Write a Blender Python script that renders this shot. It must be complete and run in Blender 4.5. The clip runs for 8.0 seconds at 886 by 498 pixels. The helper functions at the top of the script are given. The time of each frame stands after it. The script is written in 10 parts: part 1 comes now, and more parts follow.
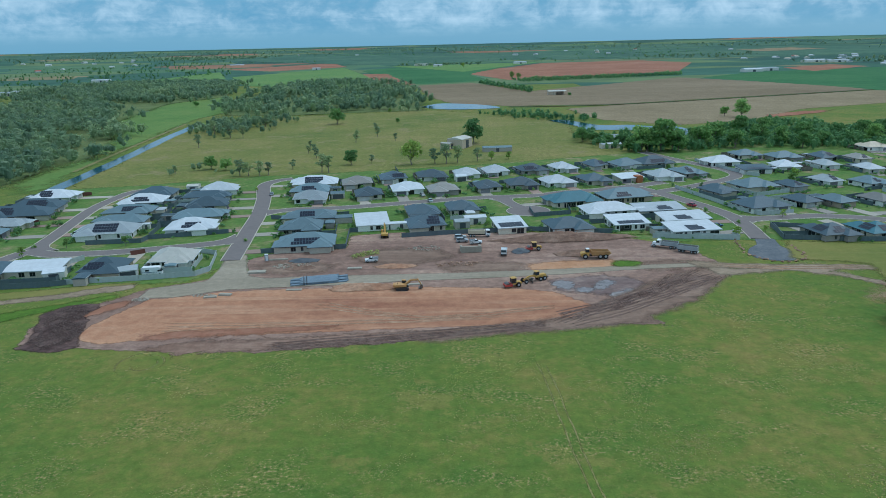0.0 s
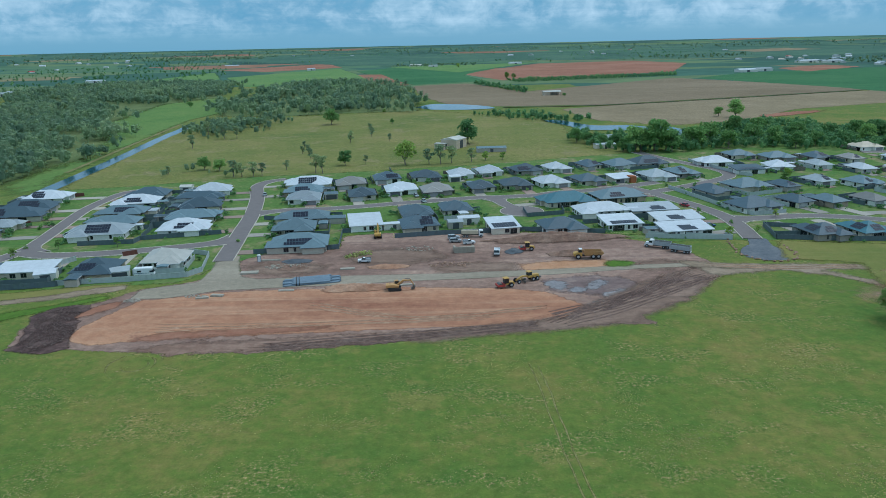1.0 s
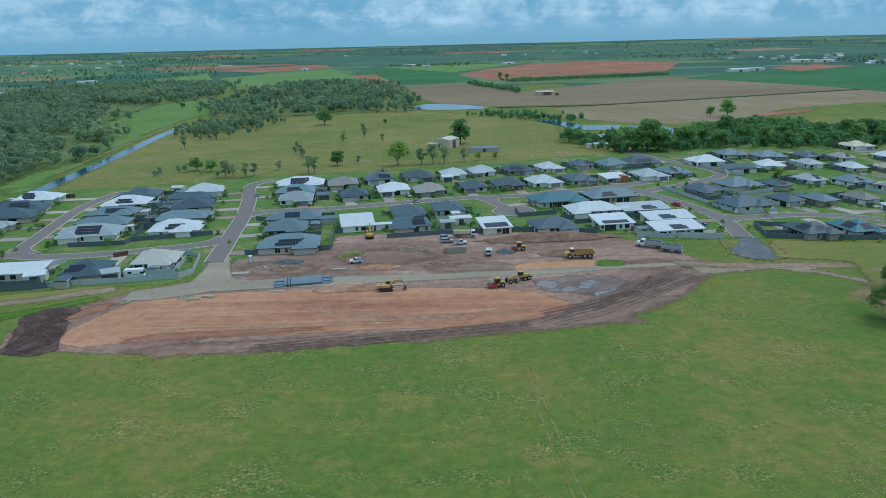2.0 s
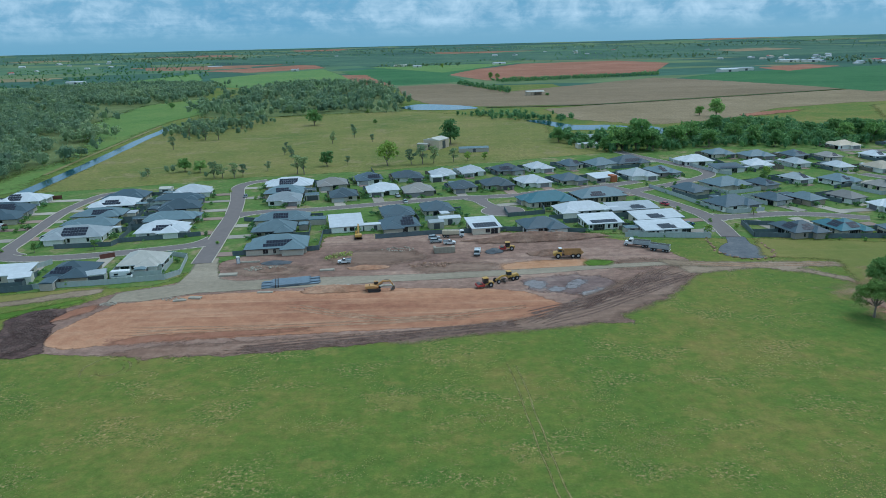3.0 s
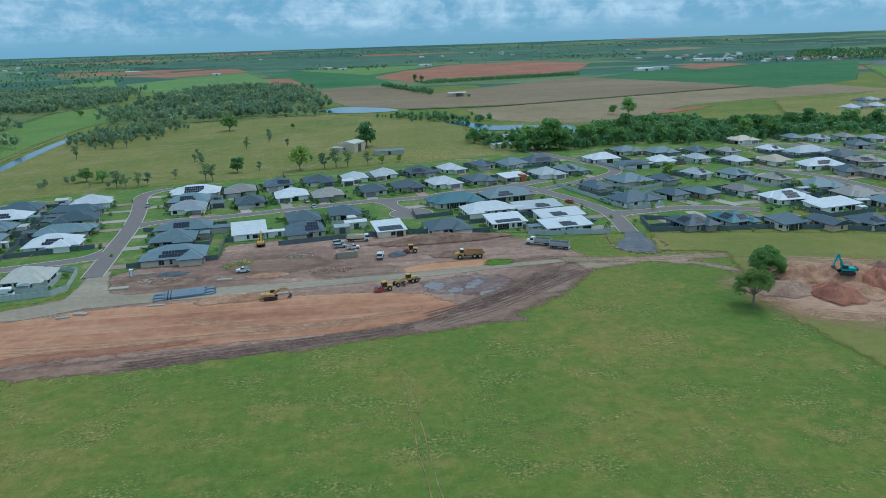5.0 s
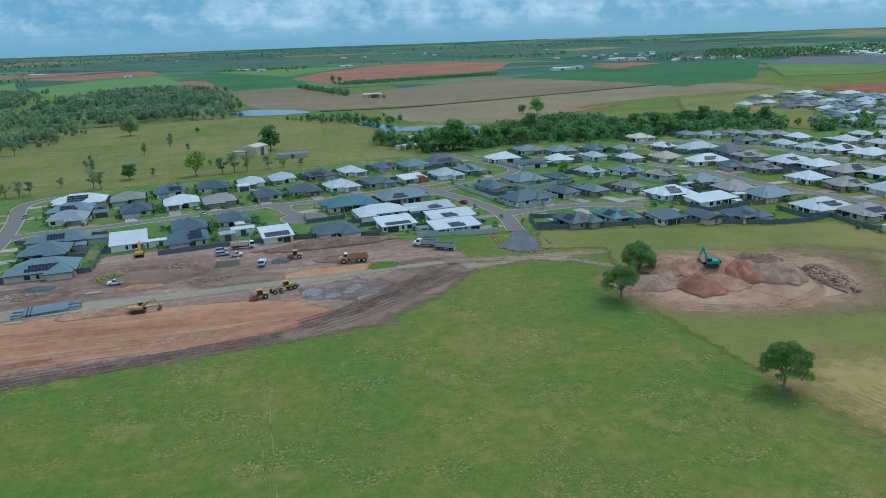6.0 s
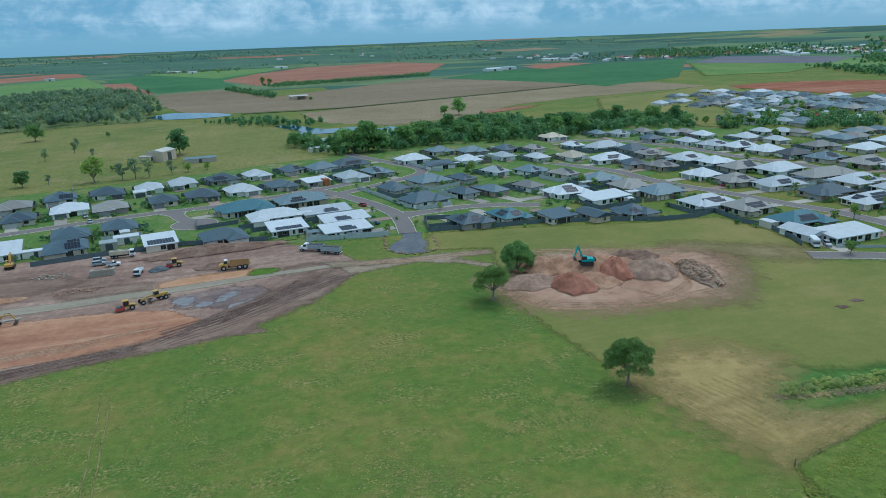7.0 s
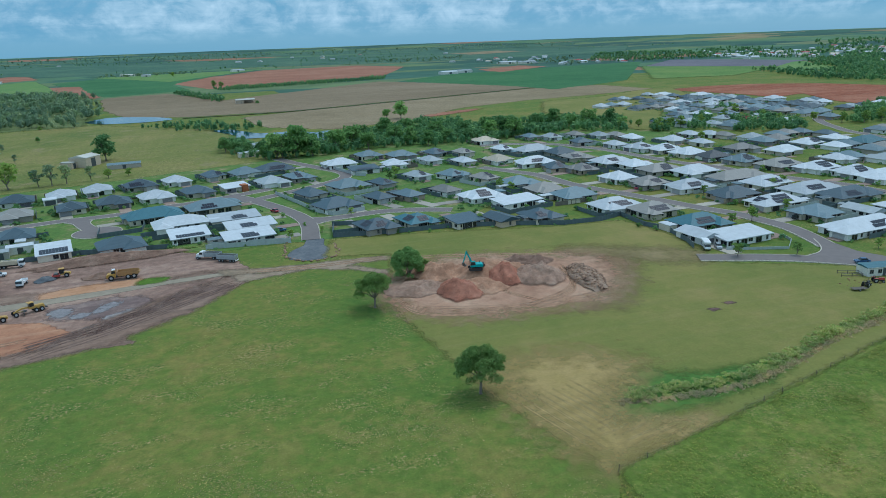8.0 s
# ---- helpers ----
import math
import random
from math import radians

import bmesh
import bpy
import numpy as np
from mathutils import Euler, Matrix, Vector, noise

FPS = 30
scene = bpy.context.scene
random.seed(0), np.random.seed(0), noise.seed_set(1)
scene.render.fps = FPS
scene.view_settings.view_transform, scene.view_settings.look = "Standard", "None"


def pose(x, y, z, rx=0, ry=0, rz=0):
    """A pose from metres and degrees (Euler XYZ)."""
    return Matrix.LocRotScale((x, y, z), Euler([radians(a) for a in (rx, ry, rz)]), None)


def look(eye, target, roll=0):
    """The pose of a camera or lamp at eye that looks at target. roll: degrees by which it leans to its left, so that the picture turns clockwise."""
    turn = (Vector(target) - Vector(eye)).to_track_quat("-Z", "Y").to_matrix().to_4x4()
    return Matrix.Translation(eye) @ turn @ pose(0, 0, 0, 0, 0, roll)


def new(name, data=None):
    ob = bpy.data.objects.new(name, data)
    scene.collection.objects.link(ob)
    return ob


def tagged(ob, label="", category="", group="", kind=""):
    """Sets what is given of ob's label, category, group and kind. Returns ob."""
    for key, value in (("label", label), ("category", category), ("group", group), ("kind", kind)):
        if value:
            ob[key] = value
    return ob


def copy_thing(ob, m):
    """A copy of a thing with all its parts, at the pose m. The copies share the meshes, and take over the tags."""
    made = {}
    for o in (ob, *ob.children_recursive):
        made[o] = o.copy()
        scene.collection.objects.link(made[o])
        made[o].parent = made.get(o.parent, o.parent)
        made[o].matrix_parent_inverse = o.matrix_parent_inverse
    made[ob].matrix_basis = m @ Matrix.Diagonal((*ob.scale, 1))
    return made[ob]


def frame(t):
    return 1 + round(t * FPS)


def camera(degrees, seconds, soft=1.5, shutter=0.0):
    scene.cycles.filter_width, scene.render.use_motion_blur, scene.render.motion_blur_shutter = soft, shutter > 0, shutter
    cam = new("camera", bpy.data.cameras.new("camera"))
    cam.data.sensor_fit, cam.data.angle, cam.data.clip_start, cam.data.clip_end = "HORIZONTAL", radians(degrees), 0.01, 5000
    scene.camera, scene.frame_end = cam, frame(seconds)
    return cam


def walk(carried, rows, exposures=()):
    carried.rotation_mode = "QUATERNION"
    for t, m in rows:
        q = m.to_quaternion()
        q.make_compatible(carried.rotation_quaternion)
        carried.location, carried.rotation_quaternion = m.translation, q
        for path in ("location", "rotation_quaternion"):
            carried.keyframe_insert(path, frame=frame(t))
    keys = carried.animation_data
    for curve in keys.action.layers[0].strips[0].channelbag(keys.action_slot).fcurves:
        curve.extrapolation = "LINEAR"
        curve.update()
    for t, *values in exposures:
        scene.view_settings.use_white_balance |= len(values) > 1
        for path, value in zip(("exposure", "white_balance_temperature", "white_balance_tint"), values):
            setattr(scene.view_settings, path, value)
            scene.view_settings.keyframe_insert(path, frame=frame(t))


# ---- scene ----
cam = camera(64.3, 8.0, soft=0.55)
PATH = [
    (0, (-4.735, 0.111, 73.421), (-4.759, 2.029, 72.856), -1.3),
    (0.5, (-4.272, 0.207, 73.313), (-4.289, 2.126, 72.749), -1.3),
    (1, (-3.744, 0.251, 73.288), (-3.756, 2.17, 72.724), -1.3),
    (1.5, (-3.346, 0.279, 73.28), (-3.35, 2.198, 72.716), -1.3),
    (3, (-1.611, 0.46, 73.178), (-1.584, 2.379, 72.614), -1.4),
    (3.5, (-1.058, 0.415, 73.095), (-1.016, 2.334, 72.533), -1.3),
    (4, (-0.223, 0.513, 73.011), (-0.168, 2.432, 72.45), -1.4),
    (4.5, (3.497, 0.638, 73.067), (3.617, 2.553, 72.505), -1.5),
    (4.7, (6.013, 0.627, 73.078), (6.166, 2.541, 72.515), -1.7),
    (5.8, (23.583, -0.331, 73.07), (23.944, 1.553, 72.502), -1.9),
    (6, (27.205, -0.726, 73.054), (27.601, 1.15, 72.485), -2.0),
    (6.5, (37.636, -2.087, 72.829), (38.118, -0.232, 72.256), -2.2),
    (7, (48.757, -4.207, 72.428), (49.297, -2.368, 71.856), -2.1),
    (7.5, (60.594, -7.213, 72.318), (61.181, -5.388, 71.749), -2.1),
    (8, (73.1, -10.596, 72.364), (73.724, -8.783, 71.796), -2.0),
]
walk(cam, [(t, look(eye, target, roll)) for t, eye, target, roll in PATH], exposures=[(0.0, -0.02, 5360, 8), (8.0, -0.02, 5360, 8)])

# ---- sky, sun, exposure ----
SUN_ELEV, SUN_AZ = 62.0, 62.0      # degrees; azimuth from +y towards +x
scene.view_settings.exposure = 0.0
sun = new("sun", bpy.data.lights.new("sun", "SUN"))
sun.data.energy, sun.data.angle, sun.data.color = 1.42, radians(26.0), (1.0, 0.93, 0.81)
sun_way = Vector((math.sin(radians(SUN_AZ)) * math.cos(radians(SUN_ELEV)), math.cos(radians(SUN_AZ)) * math.cos(radians(SUN_ELEV)), math.sin(radians(SUN_ELEV))))
sun.matrix_world = Matrix.Translation((0, 0, 300)) @ sun_way.to_track_quat("Z", "Y").to_matrix().to_4x4()

world = bpy.data.worlds.new("World")
scene.world = world
world.use_nodes = True
wn, wl = world.node_tree.nodes, world.node_tree.links
wn.clear()


def wnode(kind, **inputs):
    n = wn.new(kind)
    for k, v in inputs.items():
        n.inputs[k.replace("_", " ")].default_value = v
    return n


def wmath(op, a, b=None, clamp=False):
    n = wn.new("ShaderNodeMath")
    n.operation, n.use_clamp = op, clamp
    for i, v in enumerate((a, b)):
        if v is None:
            continue
        if isinstance(v, (int, float)):
            n.inputs[i].default_value = v
        else:
            wl.new(v, n.inputs[i])
    return n.outputs[0]


sky = wn.new("ShaderNodeTexSky")
sky.sky_type, sky.sun_disc = "NISHITA", False
sky.sun_elevation, sky.sun_rotation = radians(SUN_ELEV), radians(SUN_AZ)
sky.air_density, sky.dust_density, sky.ozone_density = 1.0, 0.6, 2.0
coord = wn.new("ShaderNodeTexCoord")
split = wn.new("ShaderNodeSeparateXYZ")
wl.new(coord.outputs["Generated"], split.inputs[0])
height = wmath("MAXIMUM", split.outputs["Z"], 0.0)
# a layer of broken cloud, seen edge on near the horizon
lift = wmath("ADD", height, 0.045)
flat = wn.new("ShaderNodeCombineXYZ")
wl.new(wmath("DIVIDE", split.outputs["X"], lift), flat.inputs[0])
wl.new(wmath("DIVIDE", split.outputs["Y"], lift), flat.inputs[1])
big = wnode("ShaderNodeTexNoise", Scale=0.55, Detail=7.0, Roughness=0.62, Distortion=0.3)
wl.new(flat.outputs[0], big.inputs["Vector"])
# heaped heads of cumulus low over the horizon, in banks with bluer gaps between
tall = wn.new("ShaderNodeCombineXYZ")
wl.new(wmath("MULTIPLY", split.outputs["X"], 11.0), tall.inputs[0])
wl.new(wmath("MULTIPLY", split.outputs["Y"], 11.0), tall.inputs[1])
wl.new(wmath("MULTIPLY", split.outputs["Z"], 17.0), tall.inputs[2])
heads = wnode("ShaderNodeTexNoise", Scale=2.6, Detail=10.0, Roughness=0.6, Distortion=0.3)
wl.new(tall.outputs[0], heads.inputs["Vector"])
banks = wnode("ShaderNodeTexNoise", Scale=0.42, Detail=3.0, Roughness=0.5)
wl.new(tall.outputs[0], banks.inputs["Vector"])
cover = wn.new("ShaderNodeValToRGB")
cover.color_ramp.elements[0].position, cover.color_ramp.elements[1].position = 0.28, 0.46
wl.new(wmath("ADD", wmath("MULTIPLY", big.outputs[0], 0.45), wmath("MULTIPLY", heads.outputs[0], 0.55)), cover.inputs[0])
white = wn.new("ShaderNodeValToRGB")
white.color_ramp.elements.new(0.56)
white.color_ramp.elements.new(0.6)
for e, (p_, c_) in zip(white.color_ramp.elements, ((0.43, (1.2, 2.6, 3.45, 1)), (0.51, (1.75, 3.05, 3.75, 1)), (0.58, (2.5, 3.7, 4.25, 1)), (0.7, (3.7, 4.75, 5.1, 1)))):
    e.position, e.color = p_, c_
lit = wmath("ADD", wmath("MULTIPLY", heads.outputs[0], 0.6), wmath("ADD", wmath("MULTIPLY", banks.outputs[0], 0.27), wmath("MULTIPLY", big.outputs[0], 0.2)))
wl.new(wmath("ADD", lit, wmath("MULTIPLY", height, 0.5)), white.inputs[0])
tint = wn.new("ShaderNodeMix")
tint.data_type = "RGBA"
tint.inputs["Factor"].default_value = 0.85
tint.inputs["B"].default_value = (1.0, 2.6, 3.5, 1)
wl.new(sky.outputs[0], tint.inputs["A"])
blend = wn.new("ShaderNodeMix")
blend.data_type = "RGBA"
rise = wn.new("ShaderNodeMapRange")
rise.inputs["From Min"].default_value, rise.inputs["From Max"].default_value = 0.006, 0.03
wl.new(height, rise.inputs["Value"])
wl.new(wmath("MULTIPLY", cover.outputs[0], rise.outputs[0]), blend.inputs["Factor"])
wl.new(tint.outputs["Result"], blend.inputs["A"])
wl.new(white.outputs[0], blend.inputs["B"])
back = wnode("ShaderNodeBackground", Strength=0.142)
wl.new(blend.outputs["Result"], back.inputs["Color"])
wout = wn.new("ShaderNodeOutputWorld")
wl.new(back.outputs[0], wout.inputs[0])

# ---- materials ----


def material(name, rough=0.8, metal=0.0):
    m = bpy.data.materials.new(name)
    m.use_nodes = True
    b = m.node_tree.nodes["Principled BSDF"]
    b.inputs["Roughness"].default_value, b.inputs["Metallic"].default_value = rough, metal
    return m, m.node_tree.nodes, m.node_tree.links, b


def noise_node(n, l, vec, scale, detail=4.0, rough=0.55, stretch=None, turn=0.0):
    t = n.new("ShaderNodeTexNoise")
    t.inputs["Scale"].default_value, t.inputs["Detail"].default_value, t.inputs["Roughness"].default_value = scale, detail, rough
    if stretch:
        mp = n.new("ShaderNodeMapping")
        mp.inputs["Scale"].default_value = stretch
        mp.inputs["Rotation"].default_value = (0, 0, radians(turn))
        l.new(vec, mp.inputs["Vector"])
        vec = mp.outputs[0]
    l.new(vec, t.inputs["Vector"])
    return t.outputs[0]


def ramp(n, l, fac, stops):
    r = n.new("ShaderNodeValToRGB")
    while len(r.color_ramp.elements) < len(stops):
        r.color_ramp.elements.new(0.5)
    for e, (p, c) in zip(r.color_ramp.elements, stops):
        e.position, e.color = p, (*c, 1)
    l.new(fac, r.inputs[0])
    return r.outputs[0]


def mix(n, l, fac, a, b, kind="MIX"):
    m = n.new("ShaderNodeMix")
    m.data_type, m.blend_type = "RGBA", kind
    for v, s in ((fac, m.inputs["Factor"]), (a, m.inputs["A"]), (b, m.inputs["B"])):
        if isinstance(v, (int, float)):
            s.default_value = v
        elif isinstance(v, tuple):
            s.default_value = (*v, 1)
        else:
            l.new(v, s)
    return m.outputs["Result"]


def math_node(n, l, op, a, b=None, clamp=False):
    m = n.new("ShaderNodeMath")
    m.operation, m.use_clamp = op, clamp
    for i, v in enumerate((a, b)):
        if isinstance(v, (int, float)):
            m.inputs[i].default_value = v
        elif v is not None:
            l.new(v, m.inputs[i])
    return m.outputs[0]


def bump(n, l, b, fac, strength, distance):
    k = n.new("ShaderNodeBump")
    k.inputs["Strength"].default_value, k.inputs["Distance"].default_value = strength, distance
    l.new(fac, k.inputs["Height"])
    l.new(k.outputs[0], b.inputs["Normal"])


def earth(name, low, mid, high, wide=0.02, fine=0.35, stretch=None, turn=0.0, streaks=0.0, streak_colour=(0.1, 0.08, 0.06), edge=True,
          spots=None, spot_scale=0.12, spot_at=0.62, rough=0.95, relief=0.25, ragged=0.5, crisp=6.0, mottle=0.7, clump=None, clump_scale=0.75):
    """Ground cover: three tones mixed at two scales, optional streaks, spots and a ragged border."""
    m, n, l, b = material(name, rough)
    b.inputs["Specular IOR Level"].default_value = 0.15
    pos = n.new("ShaderNodeNewGeometry").outputs["Position"]
    a = noise_node(n, l, pos, wide, 5.0, 0.6, stretch, turn)
    f = noise_node(n, l, pos, fine, 6.0, 0.7)
    both = math_node(n, l, "ADD", math_node(n, l, "MULTIPLY", a, 0.6), math_node(n, l, "MULTIPLY", f, 0.4))
    c = ramp(n, l, both, [(0.36, low), (0.5, mid), (0.64, high)])
    if streaks:
        s = noise_node(n, l, pos, 0.35, 4.0, 0.65, (0.05, 1.0, 1.0), turn)
        c = mix(n, l, math_node(n, l, "MULTIPLY", ramp(n, l, s, [(0.5, (0, 0, 0)), (0.68, (1, 1, 1))]), streaks), c, streak_colour)
    if spots:
        s = noise_node(n, l, pos, spot_scale, 5.0, 0.75)
        c = mix(n, l, ramp(n, l, s, [(spot_at, (0, 0, 0)), (spot_at + 0.06, (0.85, 0.85, 0.85))]), c, spots)
    if clump:
        # rank tufts in loose drifts: straw and dark green flecks side by side
        where = noise_node(n, l, pos, 0.085, 8.0, 0.72, (0.6, 1.0, 1.0), 15)
        drift = ramp(n, l, where, [(0.5, (0, 0, 0)), (0.6, (1, 1, 1))])
        s = noise_node(n, l, pos, clump_scale * 1.8, 6.0, 0.75)
        c = mix(n, l, math_node(n, l, "MULTIPLY", drift, ramp(n, l, s, [(0.4, (0.9, 0.9, 0.9)), (0.48, (0, 0, 0))])), c, clump)
        c = mix(n, l, math_node(n, l, "MULTIPLY", drift, ramp(n, l, s, [(0.53, (0, 0, 0)), (0.61, (0.85, 0.85, 0.85))])), c, (0.4, 0.275, 0.14))
        s = noise_node(n, l, pos, clump_scale * 0.8, 7.0, 0.75)
        c = mix(n, l, ramp(n, l, s, [(0.55, (0, 0, 0)), (0.68, (0.4, 0.4, 0.4))]), c, (0.24, 0.205, 0.075))
    g = noise_node(n, l, pos, 2.2, 5.0, 0.75)
    c = mix(n, l, 0.38, c, ramp(n, l, g, [(0.3, (0.62, 0.62, 0.62)), (0.7, (1.38, 1.38, 1.38))]), "MULTIPLY")
    if mottle:
        h = noise_node(n, l, pos, 0.42, 8.0, 0.72)
        c = mix(n, l, mottle, c, ramp(n, l, h, [(0.32, (0.6, 0.62, 0.6)), (0.5, (1, 1, 1)), (0.68, (1.45, 1.38, 1.3))]), "MULTIPLY")
    l.new(c, b.inputs["Base Color"])
    bump(n, l, b, f, 0.6, relief)
    if edge:
        at = n.new("ShaderNodeAttribute")
        at.attribute_name = "border"
        w1 = noise_node(n, l, pos, 0.22, 5.0, 0.7)
        e = math_node(n, l, "ADD", at.outputs["Fac"], math_node(n, l, "MULTIPLY", math_node(n, l, "SUBTRACT", w1, 0.5), ragged * 2))
        e = math_node(n, l, "MULTIPLY", math_node(n, l, "SUBTRACT", e, 0.5 - 0.5 / crisp), crisp, True)
        clear, mx = n.new("ShaderNodeBsdfTransparent"), n.new("ShaderNodeMixShader")
        l.new(e, mx.inputs[0])
        l.new(clear.outputs[0], mx.inputs[1])
        l.new(b.outputs[0], mx.inputs[2])
        l.new(mx.outputs[0], n["Material Output"].inputs["Surface"])
    return m


def plain(name, colour, rough=0.7, metal=0.0, vary=0.12, scale=3.0, dirt=0.15, relief=0.0, each=0.0, spec=0.4):
    """A painted or solid surface with soft mottling, dirt and, with each, a tone of its own for every object."""
    m, n, l, b = material(name, rough, metal)
    b.inputs["Specular IOR Level"].default_value = spec
    pos = n.new("ShaderNodeTexCoord").outputs["Object"]
    f = noise_node(n, l, pos, scale, 6.0, 0.65)
    g = noise_node(n, l, pos, scale * 0.17, 4.0, 0.6)
    dark, light = tuple(v * (1 - vary) for v in colour), tuple(min(v * (1 + vary), 1) for v in colour)
    c = ramp(n, l, f, [(0.3, dark), (0.7, light)])
    c = mix(n, l, math_node(n, l, "MULTIPLY", ramp(n, l, g, [(0.5, (0, 0, 0)), (0.75, (1, 1, 1))]), dirt), c, tuple(v * 0.45 + 0.02 for v in colour))
    if each:
        r = n.new("ShaderNodeObjectInfo").outputs["Random"]
        c = mix(n, l, 1.0, c, ramp(n, l, r, [(0, (1 - each, 1 - each, 1 - each * 0.9)), (1, (1 + each, 1 + each, 1 + each * 0.9))]), "MULTIPLY")
    l.new(c, b.inputs["Base Color"])
    rr = n.new("ShaderNodeMapRange")
    rr.inputs["To Min"].default_value, rr.inputs["To Max"].default_value = max(rough - 0.12, 0.05), min(rough + 0.12, 1)
    l.new(f, rr.inputs["Value"])
    l.new(rr.outputs[0], b.inputs["Roughness"])
    if relief:
        bump(n, l, b, f, 0.5, relief)
    return m


def sheet_roof(name, colour):
    """Ribbed steel roofing: fine ribs, faded patches, a tone of its own for every house."""
    m, n, l, b = material(name, 0.5)
    b.inputs["Specular IOR Level"].default_value = 0.35
    pos = n.new("ShaderNodeTexCoord").outputs["Object"]
    wv = n.new("ShaderNodeTexWave")
    wv.inputs["Scale"].default_value, wv.inputs["Distortion"].default_value = 0.9, 0.0
    l.new(pos, wv.inputs["Vector"])
    f = noise_node(n, l, pos, 0.35, 6.0, 0.7)
    s = noise_node(n, l, pos, 1.2, 4.0, 0.6, (1.0, 0.15, 1.0))
    c = ramp(n, l, f, [(0.3, tuple(v * 0.86 for v in colour)), (0.7, tuple(min(v * 1.1, 0.9) for v in colour))])
    c = mix(n, l, math_node(n, l, "MULTIPLY", ramp(n, l, s, [(0.55, (0, 0, 0)), (0.8, (1, 1, 1))]), 0.2), c, tuple(v * 0.6 for v in colour))
    c = mix(n, l, math_node(n, l, "MULTIPLY", wv.outputs["Fac"], 0.12), c, tuple(v * 0.6 for v in colour))
    r = n.new("ShaderNodeObjectInfo").outputs["Random"]
    c = mix(n, l, 1.0, c, ramp(n, l, r, [(0, (0.7, 0.715, 0.73)), (0.6, (0.98, 0.98, 0.98)), (1, (1.1, 1.1, 1.1))]), "MULTIPLY")
    l.new(c, b.inputs["Base Color"])
    bump(n, l, b, wv.outputs["Fac"], 0.35, 0.05)
    return m


def leafage(name, dark, mid, light, tone=False):
    m, n, l, b = material(name, 0.75)
    b.inputs["Specular IOR Level"].default_value = 0.2
    r = n.new("ShaderNodeNewGeometry").outputs["Random Per Island"]
    c = ramp(n, l, r, [(0.0, dark), (0.5, mid), (1.0, light)])
    if tone:
        at = n.new("ShaderNodeAttribute")
        at.attribute_name = "tone"
        o = at.outputs["Fac"]
    else:
        o = n.new("ShaderNodeObjectInfo").outputs["Random"]
    c = mix(n, l, 1.0, c, ramp(n, l, o, [(0, (0.62, 0.7, 0.75)), (0.45, (0.95, 0.95, 0.9)), (0.8, (1.15, 1.1, 0.9)), (1, (1.55, 1.35, 1.25))]), "MULTIPLY")
    l.new(c, b.inputs["Base Color"])
    thin, mx = n.new("ShaderNodeBsdfTranslucent"), n.new("ShaderNodeMixShader")
    l.new(c, thin.inputs["Color"])
    mx.inputs[0].default_value = 0.42
    l.new(b.outputs[0], mx.inputs[1])
    l.new(thin.outputs[0], mx.inputs[2])
    l.new(mx.outputs[0], n["Material Output"].inputs["Surface"])
    return m


def glass_dark(name, colour=(0.015, 0.02, 0.026), rough=0.08, spec=0.6):
    m, n, l, b = material(name, rough)
    b.inputs["Base Color"].default_value = (*colour, 1)
    b.inputs["Specular IOR Level"].default_value = spec
    return m


GRASS = earth("field_grass", (0.081, 0.148, 0.026), (0.128, 0.169, 0.032), (0.22, 0.185, 0.052), 0.02, 0.18, edge=False, spots=(0.188, 0.185, 0.047), spot_scale=0.05, spot_at=0.555, clump=(0.05, 0.1, 0.02), mottle=0.5)
LUSH = earth("lush_grass", (0.068, 0.135, 0.016), (0.095, 0.165, 0.022), (0.13, 0.19, 0.03), 0.03, 0.25, crisp=2.0)
RUT_GRASS = earth("worn_grass", (0.19, 0.19, 0.06), (0.23, 0.215, 0.075), (0.27, 0.235, 0.1), 0.1, 0.5, ragged=1.2, crisp=1.0)
LUSH_DARK = earth("rank_margin_grass", (0.06, 0.15, 0.03), (0.085, 0.175, 0.036), (0.13, 0.19, 0.042), 0.03, 0.25, crisp=1.2, ragged=0.8)
LONG_GRASS = earth("long_grass", (0.088, 0.145, 0.022), (0.13, 0.178, 0.031), (0.225, 0.21, 0.055), 0.05, 0.5, relief=0.6, crisp=3.0, clump=(0.055, 0.115, 0.017), clump_scale=1.5)
MOWN = earth("mown_grass", (0.145, 0.168, 0.04), (0.195, 0.19, 0.052), (0.26, 0.213, 0.074), 0.016, 0.1, streaks=0.16, streak_colour=(0.29, 0.235, 0.11), turn=35, crisp=2.6, ragged=0.45, mottle=0.18)
DRY = earth("dry_grass", (0.3, 0.225, 0.078), (0.375, 0.27, 0.108), (0.43, 0.31, 0.14), 0.03, 0.3, streaks=0.4, streak_colour=(0.26, 0.215, 0.08), turn=169, ragged=0.8, crisp=1.3, mottle=0.22)
PADDOCK = earth("paddock_grass", (0.112, 0.15, 0.036), (0.178, 0.183, 0.05), (0.245, 0.208, 0.076), 0.012, 0.1, spots=(0.24, 0.203, 0.095), spot_scale=0.03, spot_at=0.57, clump=(0.085, 0.13, 0.034))
MEADOW = earth("meadow_grass", (0.095, 0.178, 0.042), (0.132, 0.212, 0.054), (0.18, 0.23, 0.066), 0.012, 0.1, crisp=2.0)
LAWN = earth("lawn_grass", (0.075, 0.16, 0.034), (0.115, 0.185, 0.045), (0.2, 0.205, 0.08), 0.06, 0.2, spots=(0.28, 0.225, 0.13), spot_scale=0.06, spot_at=0.57)
SCRUB_FLOOR = earth("woodland_floor", (0.09, 0.13, 0.045), (0.13, 0.165, 0.06), (0.17, 0.195, 0.075), 0.03, 0.2, crisp=2.0)
